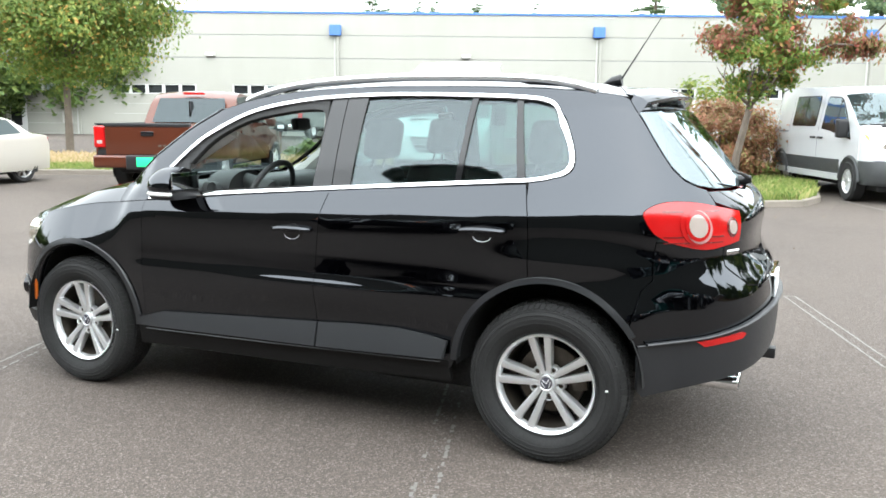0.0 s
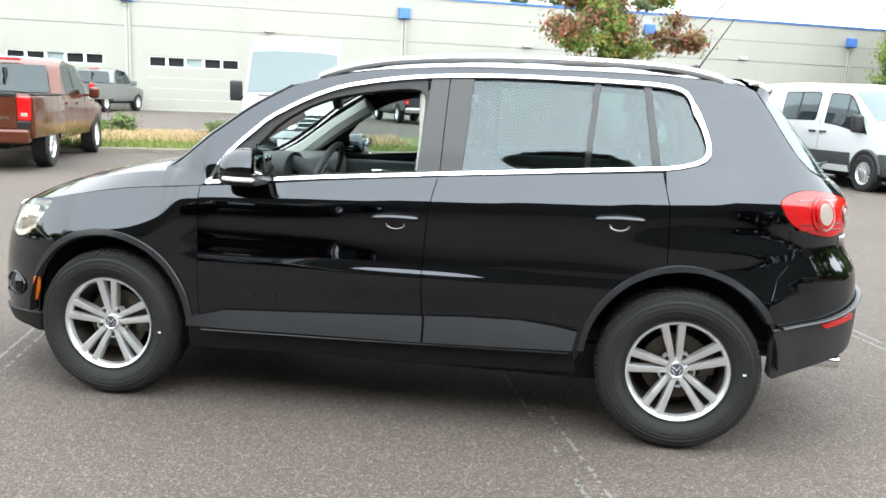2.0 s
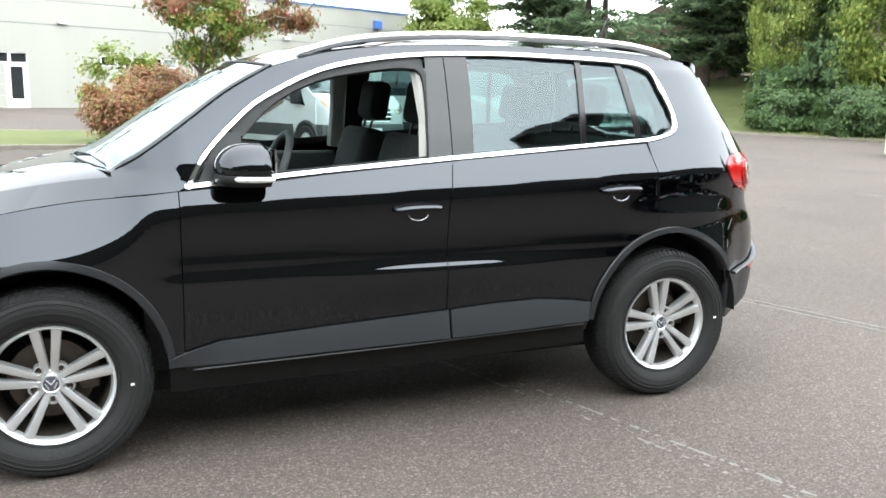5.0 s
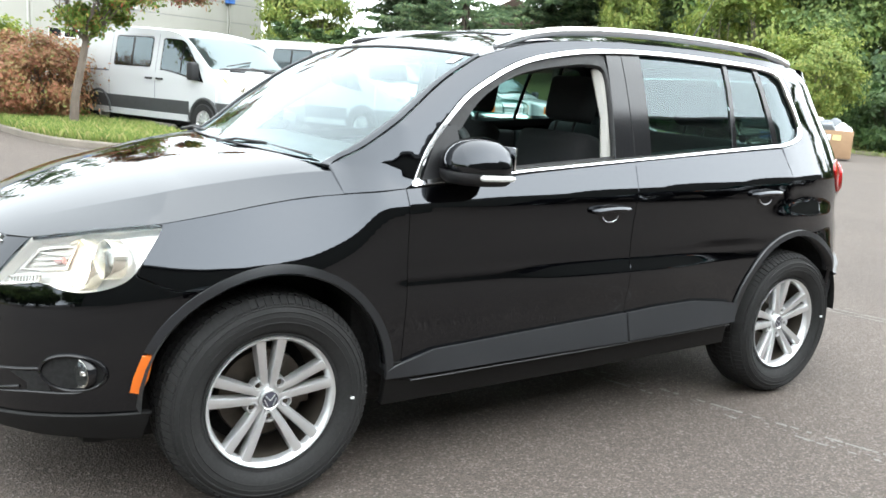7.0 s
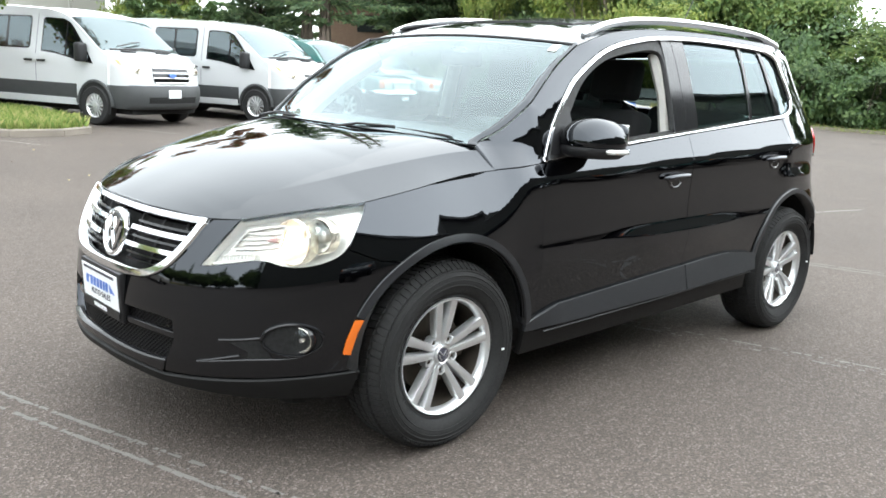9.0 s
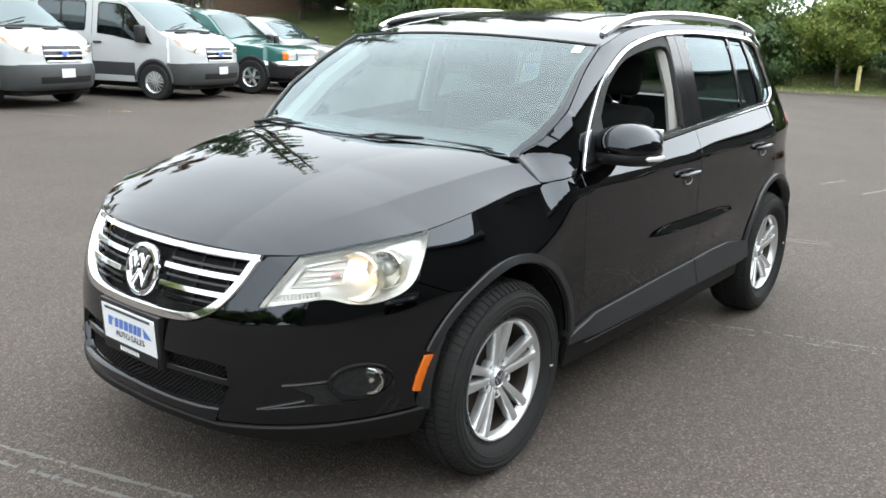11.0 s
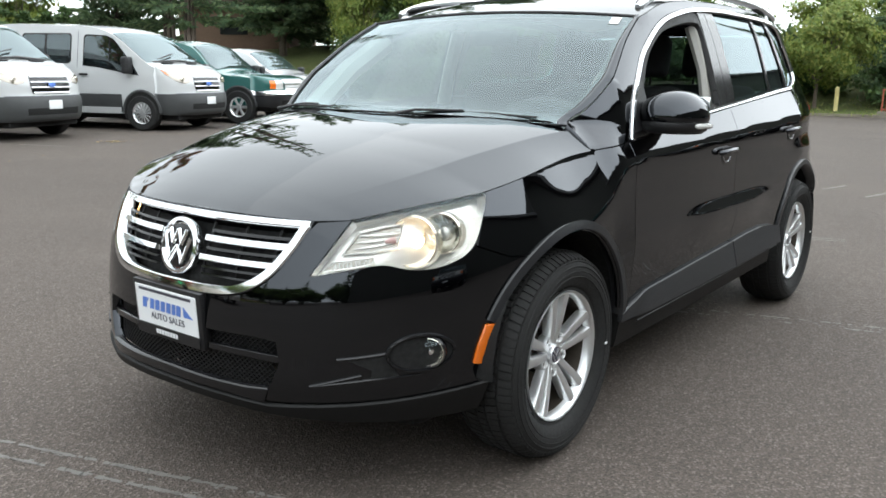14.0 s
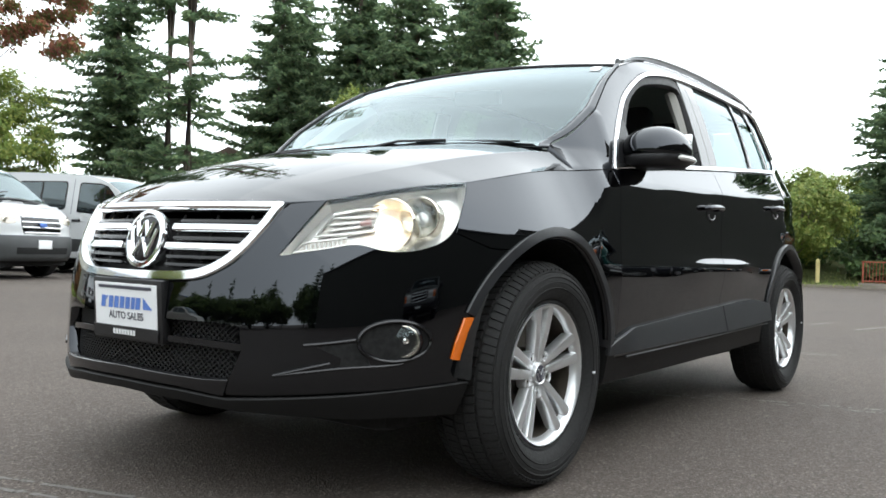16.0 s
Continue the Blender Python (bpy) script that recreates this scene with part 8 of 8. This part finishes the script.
def conifer(name, m, h, r, label, seed, levels=46, mat=None, bare=0.06, sparse=1.0):
    """A spire with whorls of drooping boughs clad in short sprays."""
    rg = random.Random(seed)
    root = thing(name, label, "tree", at=m)
    bm = tube([(0, 0, -0.2), (0.05, 0.02, h * 0.5), (0, 0, h)], [h * 0.017, h * 0.010, 0.02], 8)
    vs, fs = [], []
    for lv in range(levels):
        t = bare + (1 - bare) * (lv / levels) ** 0.92
        ln0 = r * (1 - t) ** 0.82 + 0.22
        nb = max(2 if sparse < 0.5 else 4, int((11 - 5 * t) * sparse))
        for b in range(nb):
            a = 2 * math.pi * (b + rg.random()) / nb
            dx, dy = math.cos(a), math.sin(a)
            zb = h * t + rg.uniform(-1.6, 1.6) * h / levels
            lump = 0.82 + 0.55 * noise.noise((dx * 1.3 + seed, dy * 1.3, zb * 0.45))
            ln = ln0 * lump * rg.choice((0.55, 0.8, 0.95, 1.0, 1.05, 1.2)) * rg.uniform(0.85, 1.1)
            droop = rg.uniform(0.05, 0.42)
            pts = []
            for i in range(5):
                k = i / 4
                pts.append(Vector((dx * ln * k, dy * ln * k, zb + ln * (0.16 * k - droop * k * k + 0.35 * max(0, k - 0.6) ** 1.3))))
            if ln > 0.9:
                join_in(bm, tube(pts[::2], [0.035, 0.02, 0.006], 4))
            ns = max(7, int(ln * 17))
            for i in range(ns):
                k = 0.10 + 0.90 * (i + rg.random()) / ns
                j = min(3, int(k * 4))
                p = pts[j].lerp(pts[j + 1], k * 4 - j)
                for sd in (-1, 1):
                    w = (0.26 + 0.40 * (1 - k)) * min(1.3, 0.5 + ln * 0.25)
                    sdv = Vector((-dy * sd + dx * rg.uniform(0.2, 1.1), dx * sd + dy * rg.uniform(0.2, 1.1), -0.1 + rg.uniform(-0.9, 0.7))).normalized()
                    q = p + sdv * w * rg.uniform(0.6, 1.35)
                    up_ = Vector((rg.uniform(-1, 1), rg.uniform(-1, 1), rg.uniform(-0.4, 1)))
                    sw = sdv.cross(up_).normalized() * rg.uniform(0.05, 0.10)
                    e = len(vs)
                    vs += [tuple(p), tuple((p + q) / 2 + sw), tuple(q), tuple((p + q) / 2 - sw)]
                    fs += [(e, e + 1, e + 2), (e, e + 2, e + 3)]
    part("trunk", bm, bark, root)
    raw("needles", vs, fs, mat or fir, root, smooth=False)
    return root


def put_tree(src, x, y, s, rot, sz=None, label=None, z=None):
    m = pose(x, y, ground_z(x, y) if z is None else z, 0, 0, rot)
    c = copy_thing(src, m)
    c.matrix_basis = m @ Matrix.Diagonal((s, s, sz or s, 1))
    if label:
        c["label"] = label
    return c


# near trees
broadleaf("maple_tree", stand(18.4, -14.8, 0), 2.6, (2.9, 2.9, 2.3, 4.6), 58000, 0.062, maple, "rounded maple with green leaves turning yellow", 11, clumps=180, trunk_r=0.11, low=0.6)
broadleaf("ornamental_tree", stand(-0.68, -14.0, 0), 1.7, (0.78, 0.85, 1.55, 3.35), 27000, 0.052, redleaf, "slender tree with green and red autumn leaves", 23, mat2=crimson, lean=(-0.25, 0.0), clumps=40, trunk_r=0.08, gap=0.0, bough=((-1.0, 0.2, 2.6), (-1.7, 0.3, 2.85), (-2.2, 0.3, 2.8), (-1.4, 0.0, 3.7), (-2.9, 0.3, 4.7), (-2.4, 0.1, 5.3), (-3.7, 0.3, 4.6), (-4.3, 0.2, 5.0), (-4.6, 0.4, 4.4), (-4.0, 0.3, 5.6), (-3.3, 0.4, 5.9), (-4.7, 0.2, 5.4)))
broadleaf("shrub", stand(-0.15, -16.0, 10), 0.0, (1.45, 1.25, 0.85, 0.85), 26000, 0.042, russet, "broad russet shrub on the planted island", 31, category="shrub", clumps=90, trunk_r=0.05)
sml = broadleaf("shrub", stand(14.4, -14.0, 0), 0.0, (0.42, 0.40, 0.24, 0.32), 2400, 0.035, green, "small clipped green shrub on the planted strip", 41, category="shrub", clumps=30, trunk_r=0.02)
for l, n_, s in ((5.8, -19.8, 1.0), (3.6, -20.0, 1.25), (0.9, -19.6, 1.1), (-1.6, -19.4, 1.2), (15.4, -19.5, 1.1), (8.0, -20.2, 0.9)):
    p = at_wall(l, n_)
    put_tree(sml, p.x, p.y, s, l * 40)
broadleaf("shrub", stand(0.4, -18.4, 0), 0.0, (0.9, 0.9, 1.3, 1.3), 3200, 0.06, lime, "loose yellow-green shrub behind the russet one", 44, category="shrub", clumps=36, trunk_r=0.03, gap=0.2)

# conifers beyond the warehouse and round the far side
c1 = conifer("fir_tree", stand(-36.2, -42.2, 0), 18.5, 5.6, "tall dark green fir tree", 51, 40, bare=0.1)
c2 = conifer("fir_tree", stand(-42.1, -28.4, 0), 19.0, 5.8, "tall dark green fir tree", 52, 42)
c3 = conifer("fir_tree", stand(-25.4, -44.5, 0), 21.0, 5.4, "narrow dark green fir tree", 53, 46)
p1 = conifer("pine_tree", stand(-25.0, -38.8, 0), 30.0, 4.0, "tall thin pine with sparse boughs and bare trunk", 54, 44, bare=0.10, sparse=0.30)
put_tree(p1, -24.4, -36.2, 0.95, 130)
for x, y, s, r_, src in ((-40.3, -38.7, 1.15, 40, c1), (-37.5, -33.0, 0.74, 100, c3), (-39.0, -32.5, 1.05, 200, c1), (-42.5, -5.0, 0.66, 150, c2), (-41.5, -45.5, 1.0, 10, c2),
                         (-52, -3, 0.9, 30, c2), (-55, 8, 1.0, 10, c1), (-44, 1.5, 0.58, 60, c3), (-47, -34, 1.1, 77, c2), (-44.5, -31.0, 1.0, 12, c1)):
    put_tree(src, x, y, s, r_)
c_far = conifer("fir_tree", stand(-47.5, -46.0, 0), 16.0, 4.3, "distant dark green fir tree", 58, 22, sparse=0.7)
# small tops seen over the roof, far behind
for l, n_, s in ((6.8, -85, 0.95), (2.0, -88, 0.90), (0.4, -88, 0.9), (-4.0, -88, 0.93), (-10.4, -90, 0.88)):
    p = at_wall(l, n_)
    put_tree(c_far, p.x, p.y, s * 0.95, l * 30, z=0.0)
for l, n_, s in ((-26, -72, 1.1), (-31, -72, 1.2), (-35, -74, 1.2), (-38, -70, 1.1), (-20, -76, 1.0)):
    p = at_wall(l, n_)
    put_tree(c_far, p.x, p.y, s * 1.18, l * 30, z=0.0)
# firs ahead of the car, mirrored in its paint
FAR_ROW = [(34, -16, 0.5), (38, -9, 0.62), (40, -1, 0.5), (37, 6, 0.6), (20, 13.5, 0.62), (21.5, 17.5, 0.7)]

# broad-leaved trees and shrubs on the bank
d1 = broadleaf("broadleaf_tree", stand(-38.5, -24.0, 0), 1.6, (3.4, 3.4, 3.6, 4.6), 17500, 0.146, green, "dense green broad-leaved tree on the bank", 61, clumps=110, trunk_r=0.16, low=0.3)
d2 = broadleaf("broadleaf_tree", stand(-38.6, -8.6, 0), 1.3, (2.2, 2.2, 1.8, 3.2), 15000, 0.09, lime, "small yellow-green tree on the grass bank", 62, clumps=60, trunk_r=0.09, gap=0.1)
d3 = broadleaf("broadleaf_tree", stand(-19.3, -45.5, 0), 2.0, (2.4, 2.4, 4.0, 5.2), 25000, 0.12, lime, "upright pale green tree beyond the warehouse", 63, clumps=80, trunk_r=0.14)
for x, y, s, r_, src, sz in ((-41, -18.5, 1.0, 40, d1, 1.0), (-40, -13.5, 0.7, 100, d1, 0.55), (-37.5, -29.5, 0.95, 200, d1, 1.0), (-37.5, -34.5, 0.8, 20, d1, 0.8), (-44, -26, 1.2, 300, d1, 1.25), (-47, -10, 0.65, 120, d2, 0.8), (-50, 2, 1.1, 50, d1, 1.0), (-44, 6, 0.9, 10, d1, 0.8), (-46, -6.5, 0.7, 250, d1, 0.45),
                             (-31.2, -19.4, 0.85, 20, d2, 0.95), (-33.5, -25.2, 1.15, 140, d2, 1.45), (-45, -38, 1.1, 77, d3, 1.0), (-40, -36.5, 0.9, 170, d3, 0.9), (-43.5, 3.5, 0.9, 111, d2, 1.2), (-48, -8, 1.0, 33, d2, 0.8)):
    put_tree(src, x, y, s, r_, sz)
put_tree(d3, -32.7, -32.3, 0.55, 20, 1.0)
hedge = broadleaf("columnar_hedge", stand(-15.0, -39.0, 0), 0.0, (0.55, 0.55, 1.95, 2.0), 4200, 0.085, hedge_g, "tall clipped green hedge shrub beyond the warehouse", 67, category="shrub", clumps=60, trunk_r=0.04)
for i in range(1, 5):
    put_tree(hedge, -15.0 - 0.85 * i, -39.0 + 0.32 * i, 1.0, 70 * i, 1.0 + 0.05 * math.sin(i * 2.0))
# woods across the lot, mirrored in the car's side
d_far = broadleaf("broadleaf_tree", stand(-30, 22, 0), 1.6, (3.4, 3.4, 3.6, 4.6), 13000, 0.21, green, "dense green broad-leaved tree across the lot", 66, clumps=110, trunk_r=0.16, low=0.3)
for i in range(1, 9):
    put_tree(d_far, -30 - 4.5 * i, 22 + 1.2 * i + 3 * math.sin(i * 2.3), 0.9 + 0.15 * math.sin(i * 1.3), i * 71, 0.8 + 0.15 * math.cos(i * 2.1))
for i in range(13):
    put_tree(d_far, 38 + 4 * math.sin(i * 2.1), -42 + 5.2 * i, 1.15 + 0.25 * math.sin(i * 1.7), i * 53, 0.72 + 0.2 * math.cos(i * 2.9))
for x, y, s in FAR_ROW:
    put_tree(c_far, x + 6, y, s * 1.15, x * 17)
hb = broadleaf("shrub", stand(-30.8, -24.8, 0), 0.0, (1.9, 1.8, 1.25, 1.15), 7000, 0.10, hedge_g, "dense dark green evergreen shrub on the bank", 71, category="shrub", clumps=70, trunk_r=0.05)
for x, y, s, r_, sz in ((-33.0, -22.4, 1.1, 40, 1.1), (-29.8, -28.6, 1.0, 90, 0.9), (-35.2, -17.5, 1.2, 10, 1.2), (-36.4, -14.8, 1.2, 60, 1.3), (-36.5, -12.0, 1.1, 160, 1.2), (-38.6, -16.2, 1.5, 200, 1.9), (-38.2, -21, 1.5, 250, 1.8), (-36.5, -25, 1.4, 290, 1.8), (-34.2, -28.6, 1.4, 330, 1.8),
                        (-41, -5, 1.3, 15, 1.2), (-42, 0.5, 1.3, 75, 1.2), (-42, -10.5, 1.4, 100, 1.4), (-33.4, -31.2, 1.2, 190, 1.3), (-43, 5, 1.3, 100, 1.4)):
    put_tree(hb, x, y, s, r_, sz)
broadleaf("shrub", stand(-32.3, -21.2, 0), 0.0, (0.9, 0.9, 0.7, 0.65), 2600, 0.08, maroon, "purple-leaved shrub beside the evergreen one", 72, category="shrub", clumps=40, trunk_r=0.03)

# low house roof among the trees
hz = ground_z(-39, -47)
house = thing("house", "brown-roofed house half hidden among the trees", "house")
brown = plain("brown_wood_wall", (0.16, 0.10, 0.07), 0.8, spread=0.2)
roof_b = plain("brown_shingle", (0.10, 0.07, 0.055), 0.9, spread=0.3, scale=3, bump=0.4)
hm = Matrix.Translation((-41.0, -51.0, hz)) @ pose(0, 0, 0, 0, 0, 35)
part("wall", put(box((-5, -4, -1), (5, 4, 3.0)), hm), brown, house, smooth=False)
bm = bmesh.new()
g = [bm.verts.new(hm @ Vector(v)) for v in ((-5.6, -4.6, 2.9), (5.6, -4.6, 2.9), (5.6, 4.6, 2.9), (-5.6, 4.6, 2.9), (-5.6, 0, 5.2), (5.6, 0, 5.2))]
for f in ((0, 1, 5, 4), (2, 3, 4, 5), (0, 4, 3), (1, 2, 5), (0, 3, 2, 1)):
    bm.faces.new([g[i] for i in f])
part("roof", bm, roof_b, house, smooth=False)
part("window", put(box((5.0, -1, 1), (5.05, 1, 2.2)), hm), dull_glass, house, smooth=False)
